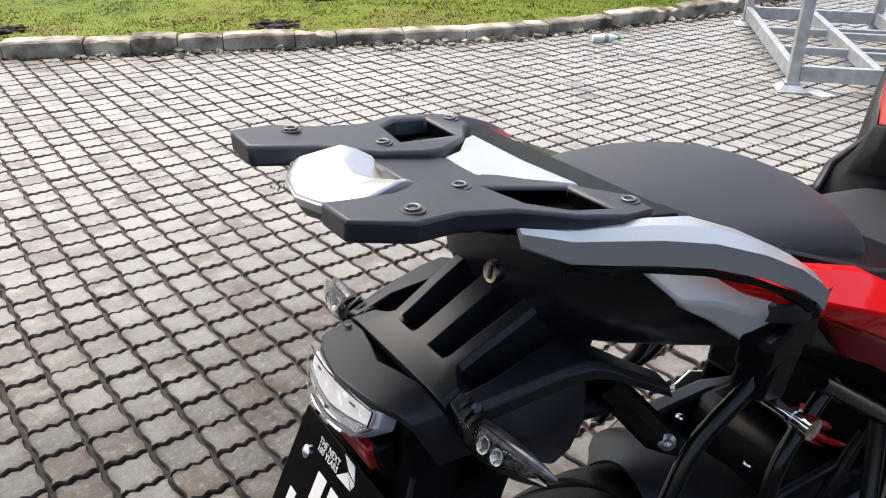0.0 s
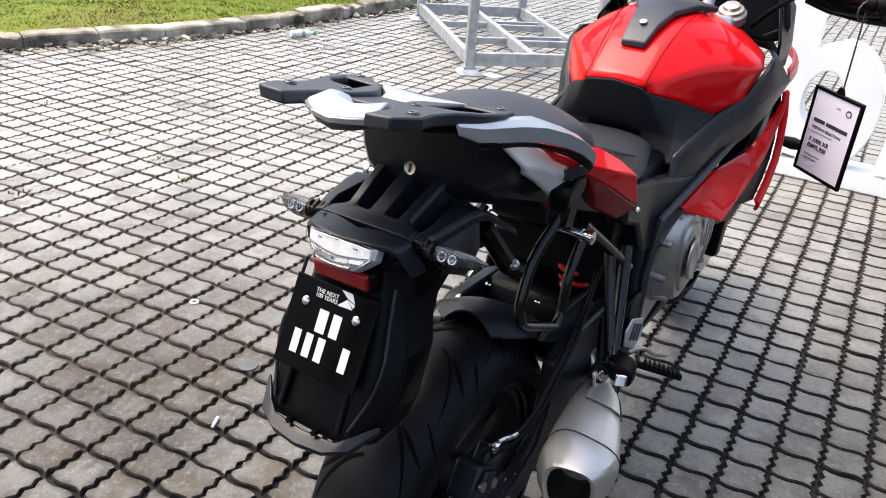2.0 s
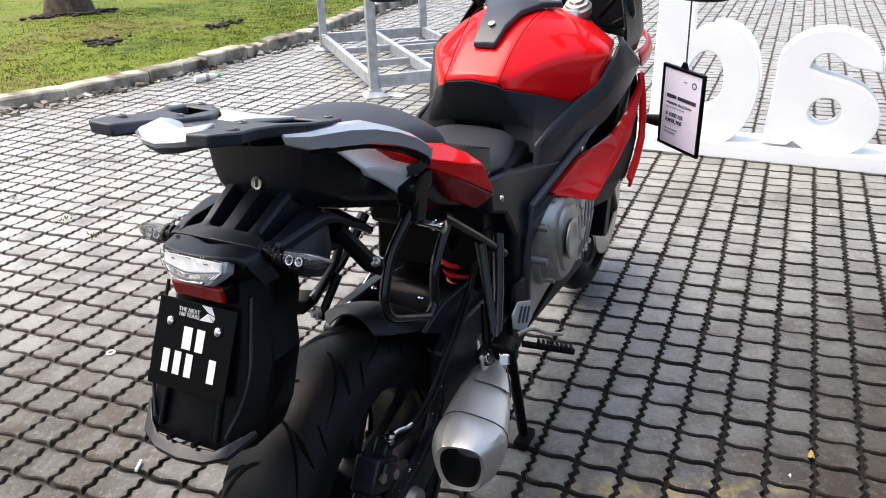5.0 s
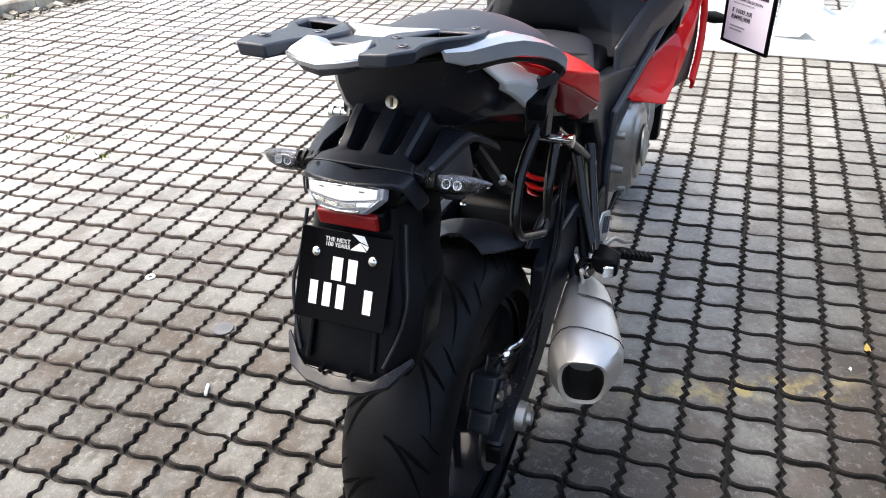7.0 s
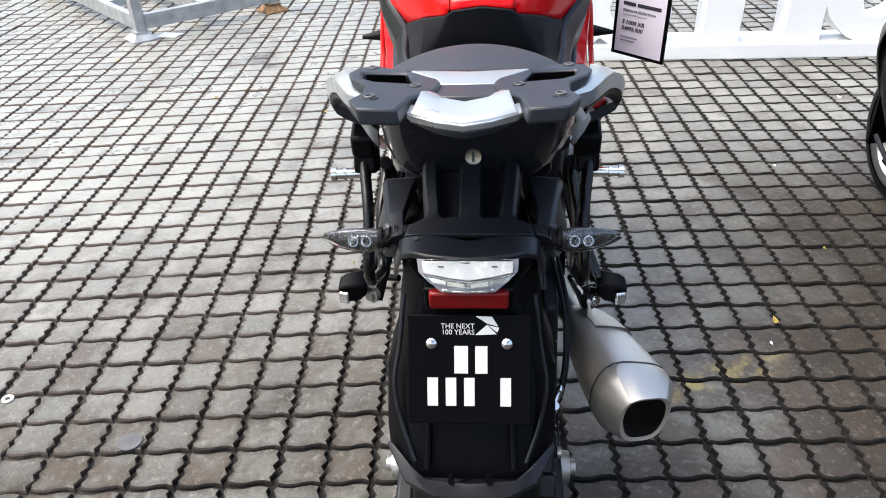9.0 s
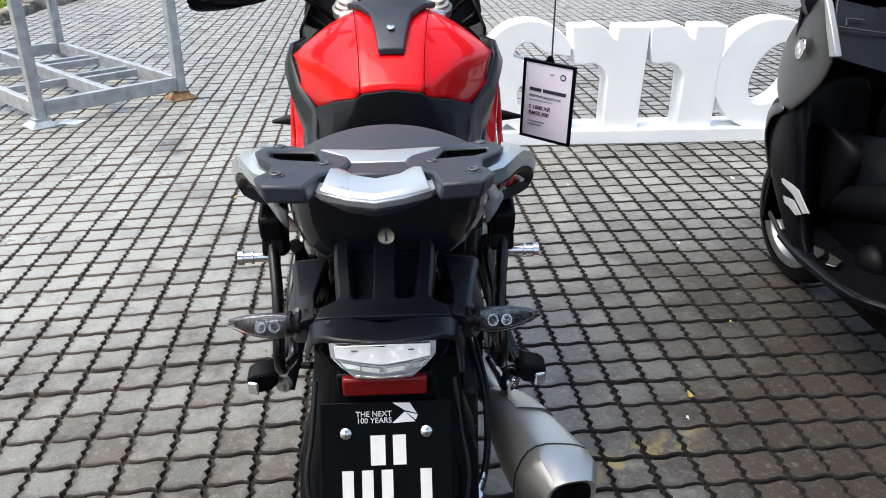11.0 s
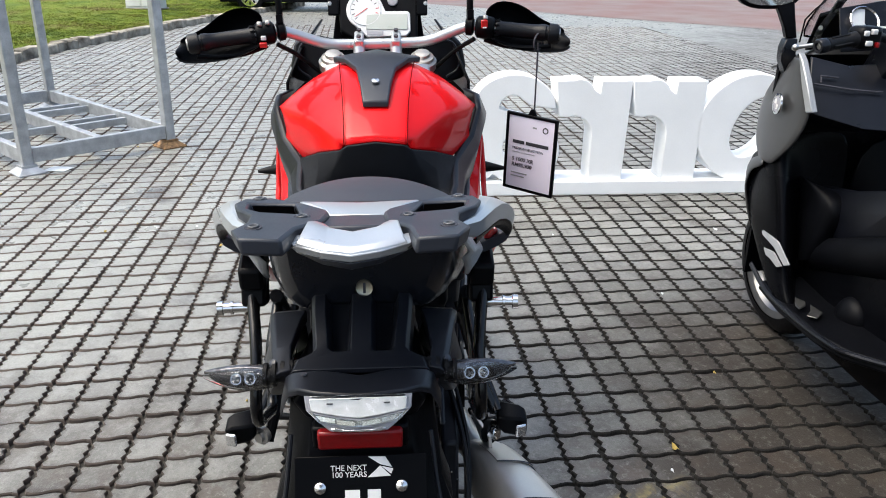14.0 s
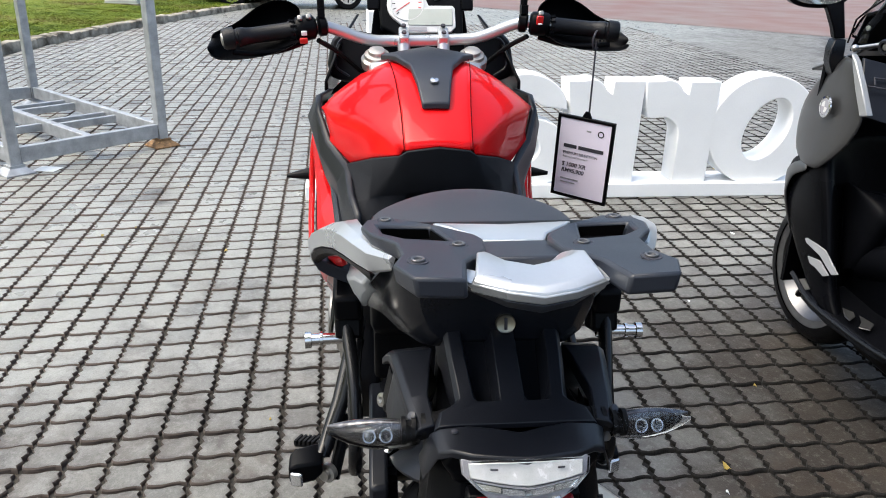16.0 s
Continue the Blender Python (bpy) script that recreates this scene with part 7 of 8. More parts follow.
CHEVRON = mat("chevron_silver", (0.34, 0.35, 0.37), 0.45, metal=0.2, var=0.06)
SCOOT_SHEEN = mat("scooter_satin_black", (0.0040, 0.0046, 0.0075), 0.30, spec=0.30, var=0.25, bump=0.25, bscale=700)
SCREEN = glass_mat("clear_screen", (0.80, 0.81, 0.83), 0.02, 1.1)


def build_scooter():
    for cx, nm in ((2.11, "front_wheel"), (0.50, "rear_wheel")):
        c = Vector((cx, -1.195, 0.275)) - SB
        bm = B()
        lathe(bm, [(-0.058 * math.cos(math.pi * k / 12), 0.215 + 0.06 * math.sin(math.pi * k / 12) ** 0.8) for k in range(13)], c, (0, 1, 0), 48)
        w = part(nm, bm, TYRE, scooter, "black scooter tyre on a silver rim")
        bm = B()
        lathe(bm, ((-0.045, 0.19), (-0.052, 0.216), (-0.030, 0.205), (0.0, 0.178), (0.030, 0.205), (0.052, 0.216), (0.045, 0.19)), c, (0, 1, 0), 48)
        part("rim", bm, RIM_ALLOY, w, "silver wheel rim")
        for k in range(5):
            a = math.tau * k / 5 + 0.3
            bm = B()
            tube(bm, (c, c + Vector((0.19 * math.cos(a), 0, 0.19 * math.sin(a)))), (0.022, 0.015), 8)
            part("spoke", bm, BLACK, w)
        bm = B()
        lathe(bm, ((0.035, 0.07), (0.035, 0.125), (0.040, 0.125), (0.040, 0.07)), c, (0, 1, 0), 36)
        part("brake_disc", bm, STEEL, w)
        bm = B()
        lathe(bm, ((-0.05, 0.04), (0.05, 0.04), (0.06, 0.025), (0.06, 0)), c, (0, 1, 0), 20)
        part("hub", bm, BLACK, w)
    bm = B()
    box(bm, (0.05, 0.075, 0.33), (0.07, 0.035, 0.08), 0, 0.4)
    part("caliper", bm, BLACK, scooter, bevel=0.006)
    bm = B()
    rows = []
    for k in range(9):
        a = radians(20 + 130 * k / 8)
        rows.append([((0.305 - 0.02 * (q / 3) ** 2) * math.cos(a), 0.045 + 0.075 * q / 3, 0.275 + (0.305 - 0.02 * (q / 3) ** 2) * math.sin(a)) for q in range(-3, 4)])
    grid_skin(bm, rows, 0.004)
    part("mudguard", bm, SCOOT_MATT, scooter)
    # main front shell: black leg shield, wrapping from the nose to the inner side
    bm = B()
    rows = [sc((2.14, -0.99, 0.69), (2.09, -0.965, 0.55), (1.99, -0.955, 0.46), (1.87, -0.95, 0.35), (1.77, -0.95, 0.30)),
            sc((2.02, -0.955, 0.735), (1.97, -0.945, 0.55), (1.90, -0.94, 0.44), (1.82, -0.935, 0.33), (1.74, -0.935, 0.285)),
            sc((1.90, -0.95, 0.77), (1.80, -0.945, 0.58), (1.76, -0.945, 0.46), (1.72, -0.945, 0.35), (1.66, -0.95, 0.295)),
            sc((1.94, -1.00, 0.79), (1.86, -1.00, 0.62), (1.81, -1.00, 0.48), (1.77, -1.00, 0.37), (1.72, -1.00, 0.30)),
            sc((1.99, -1.10, 0.80), (1.97, -1.10, 0.62), (1.96, -1.10, 0.48), (1.94, -1.10, 0.37), (1.92, -1.10, 0.30)),
            sc((1.98, -1.26, 0.82), (1.97, -1.26, 0.62), (1.96, -1.26, 0.52), (1.95, -1.26, 0.46), (1.94, -1.26, 0.36))]
    grid_skin(bm, rows, 0.012, (0.6, -0.6, 0))
    part("leg_shield", bm, SCOOT, scooter, "gloss black leg shield", sub=2)
    bm = B()
    rows = [[(x, -y, z) for x, y, z in r] for r in (sc((2.16, -0.99, 0.66), (2.05, -0.955, 0.45), (1.80, -0.95, 0.275)), sc((1.90, -0.95, 0.80), (1.76, -0.945, 0.5), (1.66, -0.95, 0.295)), sc((1.98, -1.26, 0.82), (1.96, -1.26, 0.52), (1.94, -1.26, 0.36)))]
    grid_skin(bm, rows, 0.012, (0.6, 0.6, 0))
    part("leg_shield", bm, SCOOT, scooter, "gloss black leg shield", sub=2)
    # bulkhead that closes the front behind the panels
    bm = B()
    rows = [sc(*[(2.03 - 0.25 * (y + 1.26) ** 2, y, z) for y in (-1.55, -1.40, -1.26, -1.12, -0.97)]) for z in (0.28, 0.45, 0.65, 0.85, 1.04)]
    grid_skin(bm, rows, 0.015, (1, 0, 0))
    part("bulkhead", bm, SCOOT, scooter)
    # grey side panel with round emblem
    outer = ((1.951, 1.058), (2.062, 0.984), (2.127, 0.911), (2.151, 0.852), (2.152, 0.777), (2.135, 0.714), (2.100, 0.699))
    inner = ((1.846, 1.058), (1.797, 0.976), (1.754, 0.905), (1.755, 0.880), (1.782, 0.817), (1.859, 0.747), (1.920, 0.698))
    bm = B()
    rows = []
    for (xo, zo), (xi, zi) in zip(outer, inner):
        rows.append(sc(*[(xo + (xi - xo) * u, -1.0 + 0.06 * u + 0.020 * math.sin(math.pi * u), zo + (zi - zo) * u) for u in (0, 0.2, 0.4, 0.6, 0.8, 1.0)]))
    grid_skin(bm, rows, 0.012, (0, -1, 0))
    part("side_panel", bm, SCOOT_GREY, scooter, "satin grey front side panel", sub=1)
    bm = B()
    c = Vector((1.915, -0.932, 0.902)) - SB
    lathe(bm, ((0, 0.034), (0.004, 0.033), (0.005, 0.026)), c, (0.15, 1, 0.05), 28)
    em = part("emblem", bm, CHROME, scooter, "round metal emblem")
    bm = B()
    lathe(bm, ((0, 0.026), (0.0045, 0.025), (0.005, 0)), c, (0.15, 1, 0.05), 28)
    part("emblem_face", bm, GREY_INK, em)
    for k in range(2):
        bm = B()
        q0 = math.pi * k + math.pi / 2
        pts = [c + Vector((-0.0008, 0.0056, 0))] + [c + Vector((-0.017 * math.cos(q0 + a), 0.0056 + 0.0025 * math.cos(q0 + a), 0.017 * math.sin(q0 + a))) for a in (math.pi / 2 * i / 6 for i in range(7))]
        slab(bm, pts, (0, 0.0006, 0))
        part("emblem_field", bm, WHITE_INK, em)
    bm = B()
    slab(bm, sc((1.852, -0.932, 1.070), (1.825, -0.932, 1.050), (1.772, -0.930, 0.984), (1.723, -0.930, 0.912), (1.755, -0.930, 0.904), (1.800, -0.930, 0.976)), (0, -0.02, 0))
    part("edge_trim", bm, mat("light_grey_paint", (0.33, 0.34, 0.35), 0.35, metal=0.4, var=0.06), scooter, "light grey trim strip", bevel=0.003)
    # shoulder: light crescent below the panel
    bm = B()
    rows = [sc((1.985, -0.958, 0.722), (2.087, -0.972, 0.690), (2.145, -0.988, 0.646), (2.128, -0.988, 0.600), (2.107, -0.984, 0.557), (2.020, -0.975, 0.462)), sc((1.965, -0.938, 0.706), (2.040, -0.948, 0.682), (2.090, -0.955, 0.652), (2.092, -0.960, 0.606), (2.088, -0.962, 0.563), (2.010, -0.962, 0.461)), sc((1.951, -0.935, 0.690), (1.990, -0.936, 0.672), (2.030, -0.938, 0.655), (2.052, -0.942, 0.610), (2.066, -0.945, 0.569), (2.000, -0.950, 0.460))]
    grid_skin(bm, rows, 0.01, (0, -1, 0))
    part("shoulder_trim", bm, SCOOT_GREY, scooter, "grey shoulder under the side panel", sub=1)
    for quad in (((1.909, 0.485), (1.784, 0.481), (1.710, 0.431), (1.733, 0.420), (1.801, 0.457), (1.888, 0.468)), ((1.861, 0.432), (1.799, 0.440), (1.747, 0.412), (1.768, 0.401), (1.811, 0.413), (1.841, 0.415))):
        bm = B()
        slab(bm, [Vector((x, -0.9365 - 0.16 * max(0, x - 1.85) + 0.05 * min(0, x - 1.78), z)) - SB for x, z in quad], (0, -0.006, 0))
        part("chevron", bm, CHEVRON, scooter, "silver chevron trim")
    # footboard
    bm = B()
    rings(bm, [sc((x, y0, z), (x, y0 + 0.01, z - 0.03), (x, -1.15, z - 0.05), (x, -1.15, z + 0.01)) for x, y0, z in ((1.86, -0.95, 0.315), (1.70, -0.938, 0.300), (1.48, -0.928, 0.306), (1.37, -0.945, 0.312), (1.24, -1.06, 0.312))])
    part("footboard", bm, SCOOT_MATT, scooter, "black ribbed footboard", bevel=0.006)
    for quad in (((1.705, -0.981), (1.670, -0.995), (1.642, -0.980), (1.618, -0.945), (1.650, -0.950)), ((1.649, -0.999), (1.588, -1.005), (1.553, -0.965), (1.574, -0.944), (1.605, -0.975))):
        bm = B()
        slab(bm, sc(*[(x, y, 0.318) for x, y in quad]), (0, 0, 0.004))
        part("foot_rubber", bm, SCOOT_GREY, scooter, "grey foot rubber", bevel=0.002)
    bm = B()
    tube(bm, bend(sc((1.93, -0.945, 0.345), (1.80, -0.938, 0.300), (1.60, -0.928, 0.296), (1.44, -0.924, 0.304), (1.35, -0.950, 0.308), (1.23, -1.07, 0.310)), 5), 0.008, 8)
    part("edge_strip", bm, BLACK_GLOSS, scooter)
    bm = B()
    rings(bm, [[(x - SB.x, a * w, z) for a, z in ((-1, z0 + 0.05), (-0.9, z0), (0.9, z0), (1, z0 + 0.05), (1, 0.29), (-1, 0.29))] for x, w, z0 in ((1.86, 0.17, 0.19), (1.72, 0.205, 0.155), (1.45, 0.215, 0.15), (1.15, 0.215, 0.15))])
    part("lower_fairing", bm, SCOOT, scooter, "black lower fairing", bevel=0.012)
    # tunnel, body and seat behind
    bm = B()
    rings(bm, [sc((x, -1.26 - w, 0.30), (x, -1.26 - w * 0.9, z), (x, -1.26, z + 0.03), (x, -1.26 + w * 0.9, z), (x, -1.26 + w, 0.30)) for x, w, z in ((1.66, 0.10, 0.50), (1.45, 0.11, 0.47), (1.25, 0.13, 0.52), (1.10, 0.20, 0.62))])
    part("tunnel", bm, SCOOT_MATT, scooter, bevel=0.01)
    bm = B()
    rings(bm, [sc((x, -1.26 - w, z0), (x, -1.26 - w, (z0 + z1) / 2), (x, -1.26 - w * 0.7, z1), (x, -1.26 + w * 0.7, z1), (x, -1.26 + w, (z0 + z1) / 2), (x, -1.26 + w, z0)) for x, w, z0, z1 in ((1.15, 0.20, 0.28, 0.66), (0.9, 0.26, 0.36, 0.70), (0.55, 0.25, 0.52, 0.74), (0.2, 0.18, 0.62, 0.80), (0.02, 0.10, 0.70, 0.80))])
    part("rear_body", bm, SCOOT, scooter, "gloss black rear body", sub=1)
    bm = B()
    rings(bm, [sc((x, -1.26 - w, z), (x, -1.26 - w * 0.8, z + 0.09), (x, -1.26 + w * 0.8, z + 0.09), (x, -1.26 + w, z)) for x, w, z in ((1.18, 0.10, 0.68), (0.95, 0.17, 0.70), (0.65, 0.18, 0.72), (0.55, 0.16, 0.78), (0.2, 0.14, 0.80))])
    part("seat", bm, SEAT, scooter, sub=2)
    # upper cowl, screen, dash
    bm = B()
    half = (((1.86, 0.275, 1.055), (1.84, 0.16, 1.03), (1.84, 0.0, 1.04)), ((1.80, 0.305, 0.97), (1.755, 0.16, 0.955), (1.75, 0.0, 0.96)), ((1.75, 0.316, 0.905), (1.69, 0.18, 0.868), (1.67, 0.0, 0.855)), ((1.80, 0.300, 0.868), (1.78, 0.17, 0.842), (1.77, 0.0, 0.835)), ((1.93, 0.295, 0.80), (1.96, 0.16, 0.80), (1.96, 0.0, 0.80)))
    rows = [[(x - SB.x, y, z) for x, y, z in r] + [(x - SB.x, -y, z) for x, y, z in r[-2::-1]] for r in half]
    grid_skin(bm, rows, 0.012, (1, 0, 0))
    part("inner_cowl", bm, SCOOT_SHEEN, scooter, "satin black inner cowl with glove boxes", bevel=0.006)
    for path in (((1.792, -0.962, 0.985), (1.758, -1.07, 0.972), (1.748, -1.16, 0.966)), ((1.790, -0.985, 0.988), (1.806, -0.990, 1.006), (1.795, -1.040, 1.002))):
        bm = B()
        tube(bm, sc(*path), 0.003, 6)
        part("glovebox_seam", bm, INK, scooter)
    # moulded step-through: knee rib, inner panel, tunnel side and a rounded boss over the footboard
    bm = B()
    rows = [sc((1.93, -1.055, 0.665), (1.95, -1.075, 0.61), (1.90, -1.075, 0.50), (1.87, -1.075, 0.375)), sc((1.87, -1.035, 0.672), (1.82, -1.045, 0.622), (1.83, -1.045, 0.50), (1.84, -1.050, 0.385)), sc((1.815, -1.050, 0.660), (1.690, -1.050, 0.625), (1.755, -1.050, 0.490), (1.795, -1.050, 0.405)), sc((1.80, -1.11, 0.655), (1.695, -1.11, 0.615), (1.76, -1.11, 0.485), (1.80, -1.11, 0.40))]
    grid_skin(bm, rows, 0.008, (0.5, -0.8, 0))
    part("knee_rib", bm, SCOOT_MATT, scooter, "moulded black knee rib", sub=2)
    bm = B()
    rows = [sc((1.88, -1.115, 0.64), (1.70, -1.11, 0.675), (1.52, -1.10, 0.73), (1.30, -1.08, 0.79)), sc((1.87, -1.095, 0.55), (1.68, -1.085, 0.61), (1.50, -1.07, 0.665), (1.28, -1.05, 0.72)), sc((1.83, -1.105, 0.455), (1.66, -1.095, 0.525), (1.50, -1.085, 0.590), (1.25, -1.07, 0.68))]
    grid_skin(bm, rows, 0.008, (0, -1, 0))
    part("tunnel_panel", bm, SCOOT_SHEEN, scooter, "satin black tunnel panel", bevel=0.004)
    bm = B()
    rows = [sc((1.84, -1.09, 0.470), (1.66, -1.08, 0.540), (1.50, -1.075, 0.603), (1.22, -1.07, 0.71)), sc((1.85, -1.062, 0.430), (1.66, -1.052, 0.500), (1.49, -1.047, 0.560), (1.20, -1.04, 0.67)), sc((1.86, -1.068, 0.375), (1.66, -1.058, 0.450), (1.48, -1.052, 0.512), (1.18, -1.045, 0.62)), sc((1.87, -1.10, 0.345), (1.66, -1.09, 0.415), (1.47, -1.085, 0.475), (1.16, -1.08, 0.58))]
    grid_skin(bm, rows, 0.008, (0, -1, 0))
    part("tunnel_rail", bm, SCOOT_MATT, scooter, "black moulded tunnel rail", sub=1)
    bm = B()
    rows = [sc((1.88, -1.095, 0.350), (1.66, -1.088, 0.420), (1.47, -1.083, 0.480), (1.16, -1.08, 0.59)), sc((1.88, -1.09, 0.29), (1.66, -1.085, 0.29), (1.46, -1.08, 0.29), (1.16, -1.075, 0.29))]
    grid_skin(bm, rows, 0.008, (0, -1, 0))
    part("tunnel_side", bm, SCOOT, scooter)
    bm = B()
    bmesh.ops.create_uvsphere(bm, u_segments=20, v_segments=12, radius=0.062, matrix=Matrix.Translation(Vector((1.565, -1.088, 0.315)) - SB) @ Matrix.Diagonal((1.0, 0.7, 1.0, 1.0)))
    part("boss", bm, SCOOT_MATT, scooter, "rounded black boss")
    bm = B()
    rows = [sc((2.20, -1.05, 0.98), (2.26, -1.16, 0.97), (2.28, -1.26, 0.97), (2.26, -1.36, 0.97), (2.20, -1.47, 0.98)), sc((1.96, -1.03, 1.06), (2.06, -1.14, 1.07), (2.10, -1.26, 1.08), (2.06, -1.38, 1.07), (1.96, -1.49, 1.06))]
    grid_skin(bm, rows, 0.01)
    part("front_cowl", bm, SCOOT_GREY, scooter, bevel=0.004)
    bm = B()
    half = (((1.99, 0.247, 1.085), (2.10, 0.13, 1.09), (2.15, 0.0, 1.09)), ((1.926, 0.279, 1.158), (2.04, 0.15, 1.19), (2.09, 0.0, 1.21)), ((1.772, 0.322, 1.220), (1.93, 0.20, 1.29), (2.01, 0.0, 1.33)), ((1.74, 0.30, 1.29), (1.86, 0.18, 1.37), (1.93, 0.0, 1.42)))
    rows = [[(x - SB.x, y, z) for x, y, z in r] + [(x - SB.x, -y, z) for x, y, z in r[-2::-1]] for r in half]
    grid_skin(bm, rows, 0.004, (1, 0, 0))
    scr = part("windscreen", bm, SCREEN, scooter, "clear windscreen", sub=1)
    for s in (-1, 1):
        bm = B()
        tube(bm, [(x - SB.x, s * y, z) for x, y, z in ((1.99, 0.247, 1.085), (1.926, 0.280, 1.158), (1.85, 0.302, 1.192), (1.772, 0.323, 1.221), (1.74, 0.301, 1.29))], 0.0028, 6)
        part("screen_edge", bm, BLACK_GLOSS, scr)
        bm = B()
        rings(bm, [[(x - SB.x - w, s * y, z), (x - SB.x, s * (y + 0.012), z), (x - SB.x + w, s * y, z), (x - SB.x, s * (y - 0.012), z)] for x, y, z, w in ((2.06, 0.150, 1.075, 0.030), (2.05, 0.148, 1.115, 0.022), (2.015, 0.140, 1.165, 0.024), (1.985, 0.132, 1.215, 0.026), (1.93, 0.12, 1.29, 0.020))])
        br = part("screen_bracket", bm, BLACK_GLOSS, scooter, bevel=0.003)
        bm = B()
        lathe(bm, ((0, 0.008), (0.004, 0.007), (0.004, 0)), Vector((2.03, s * 0.158, 1.125)) - Vector((SB.x, 0, 0)), (-0.6, s * 0.8, 0.1), 12)
        part("screw_head", bm, ALLOY, br)
    bm = B()
    rows = [sc((1.90, -1.10, 1.075), (1.89, -1.26, 1.085), (1.90, -1.42, 1.075)), sc((1.98, -1.12, 1.19), (1.97, -1.26, 1.215), (1.98, -1.40, 1.19)), sc((2.05, -1.10, 1.17), (2.06, -1.26, 1.19), (2.05, -1.42, 1.17)), sc((2.08, -1.09, 1.06), (2.10, -1.26, 1.06), (2.08, -1.43, 1.06))]
    grid_skin(bm, rows, 0.012)
    dsh = part("instrument_hood", bm, SCOOT_SHEEN, scooter, bevel=0.006)
    for yd in (-1.185, -1.335):
        bm = B()
        lathe(bm, ((-0.01, 0.050), (0.012, 0.050), (0.014, 0.047), (0.010, 0.043)), Vector((1.945, yd, 1.150)) - SB, (-0.83, 0, 0.56), 28)
        rm = part("dial_rim", bm, CHROME, dsh, "bright dial rim")
        bm = B()
        lathe(bm, ((0.0, 0.046), (0.004, 0.044), (0.004, 0)), Vector((1.943, yd, 1.151)) - SB, (-0.83, 0, 0.56), 28)
        part("dial_face", bm, DIAL, rm)
    bm = B()
    box(bm, Vector((1.934, -1.26, 1.125)) - SB, (0.012, 0.06, 0.035), 0, radians(-34))
    part("display", bm, LCD, dsh, bevel=0.003)
    # bars
    bm = B()
    tube(bm, bend([(x - SB.x, y, z) for x, y, z in ((1.575, 0.40, 1.125), (1.60, 0.30, 1.142), (1.68, 0.20, 1.135), (1.76, 0.10, 1.115), (1.77, 0.0, 1.11), (1.76, -0.10, 1.115), (1.68, -0.20, 1.135), (1.60, -0.30, 1.142), (1.575, -0.40, 1.125))], 4), 0.012, 12)
    bar2 = part("handlebar", bm, BLACK, scooter)
    bm = B()
    rings(bm, [[(x - SB.x + a * w, b * 0.075, z + a * 0.4 * w) for a, b in ((-1, -1), (-1, 1), (1, 1), (1, -1))] for x, z, w in ((1.86, 1.00, 0.05), (1.82, 1.06, 0.055), (1.775, 1.115, 0.05), (1.765, 1.135, 0.03))])
    part("bar_cover", bm, SCOOT_SHEEN, bar2, bevel=0.010)
    for s in (-1, 1):
        at = lambda x, y, z: Vector((x - SB.x, -s * y, z))
        ax = (at(1.562, 0.449, 1.120) - at(1.585, 0.335, 1.137)).normalized()
        bm = B()
        lathe(bm, ((0, 0.013), (0.0, 0.021), (0.012, 0.0195), (0.02, 0.0165), (0.085, 0.0165), (0.090, 0.019), (0.094, 0.019)), at(1.585, 0.335, 1.137), ax, 20)
        part("grip", bm, RUBBER, bar2)
        for k in range(4):
            a = math.tau * k / 4 + 0.5
            u = ax.orthogonal().normalized()
            o = at(1.585, 0.335, 1.137) + (Matrix.Rotation(a, 3, ax) @ u) * 0.0168
            bm = B()
            tube(bm, (o + ax * 0.022, o + ax * 0.080), 0.0035, 6)
            part("grip_rib", bm, RUBBER, bar2)
        bm = B()
        lathe(bm, ((0.094, 0.012), (0.095, 0.0185), (0.099, 0.0195), (0.117, 0.0195), (0.121, 0.017), (0.121, 0.011), (0.112, 0.010), (0.112, 0)), at(1.585, 0.335, 1.137), ax, 20)
        en = part("bar_end", bm, BLACK_GLOSS, bar2)
        bm = B()
        lathe(bm, ((0.111, 0.0085), (0.116, 0.008), (0.117, 0.004), (0.114, 0.003), (0.114, 0)), at(1.585, 0.335, 1.137), ax, 14)
        part("end_screw", bm, ALLOY, en)
        bm = B()
        tube(bm, bend([at(1.645, 0.315, 1.128), at(1.665, 0.36, 1.118), at(1.680, 0.41, 1.108), at(1.688, 0.438, 1.103)], 4), (0.007,) * 6 + (0.006,) * 7, 10)
        lv = part("lever", bm, STEEL, bar2, "silver brake lever")
        bm = B()
        bmesh.ops.create_icosphere(bm, subdivisions=2, radius=0.0105, matrix=Matrix.Translation(at(1.688, 0.438, 1.103)))
        part("lever_ball", bm, STEEL, lv)
        bm = B()
        box(bm, at(1.605, 0.295, 1.140), (0.060, 0.075, 0.060), -s * 0.25)
        sw = part("switch_box", bm, BLACK, bar2, bevel=0.014)
        for dy, dz, sy, col in ((0.0, 0.016, 0.016, DASH), (0.024, 0.012, 0.014, DASH), (0.012, -0.014, 0.020, DASH), (-0.016, -0.018, 0.010, RED_LENS)):
            bm = B()
            box(bm, at(1.572, 0.292 + dy * 0.9, 1.141 + dz), (0.014, sy, 0.014))
            part("switch_button", bm, col, sw, bevel=0.003)
        # mirror on its pod beside the screen
        bm = B()
        rings(bm, [[at(x - 0.022, y + w, z), at(x + 0.02, y + w * 0.8, z), at(x + 0.03, y - w, z), at(x - 0.015, y - w, z)] for x, y, z, w in ((1.99, 0.270, 0.985, 0.018), (1.985, 0.288, 1.03, 0.026), (1.985, 0.290, 1.07, 0.026), (1.995, 0.280, 1.096, 0.021))])
        part("mirror_pod", bm, SCOOT_SHEEN, scooter, bevel=0.004)
        bm = B()
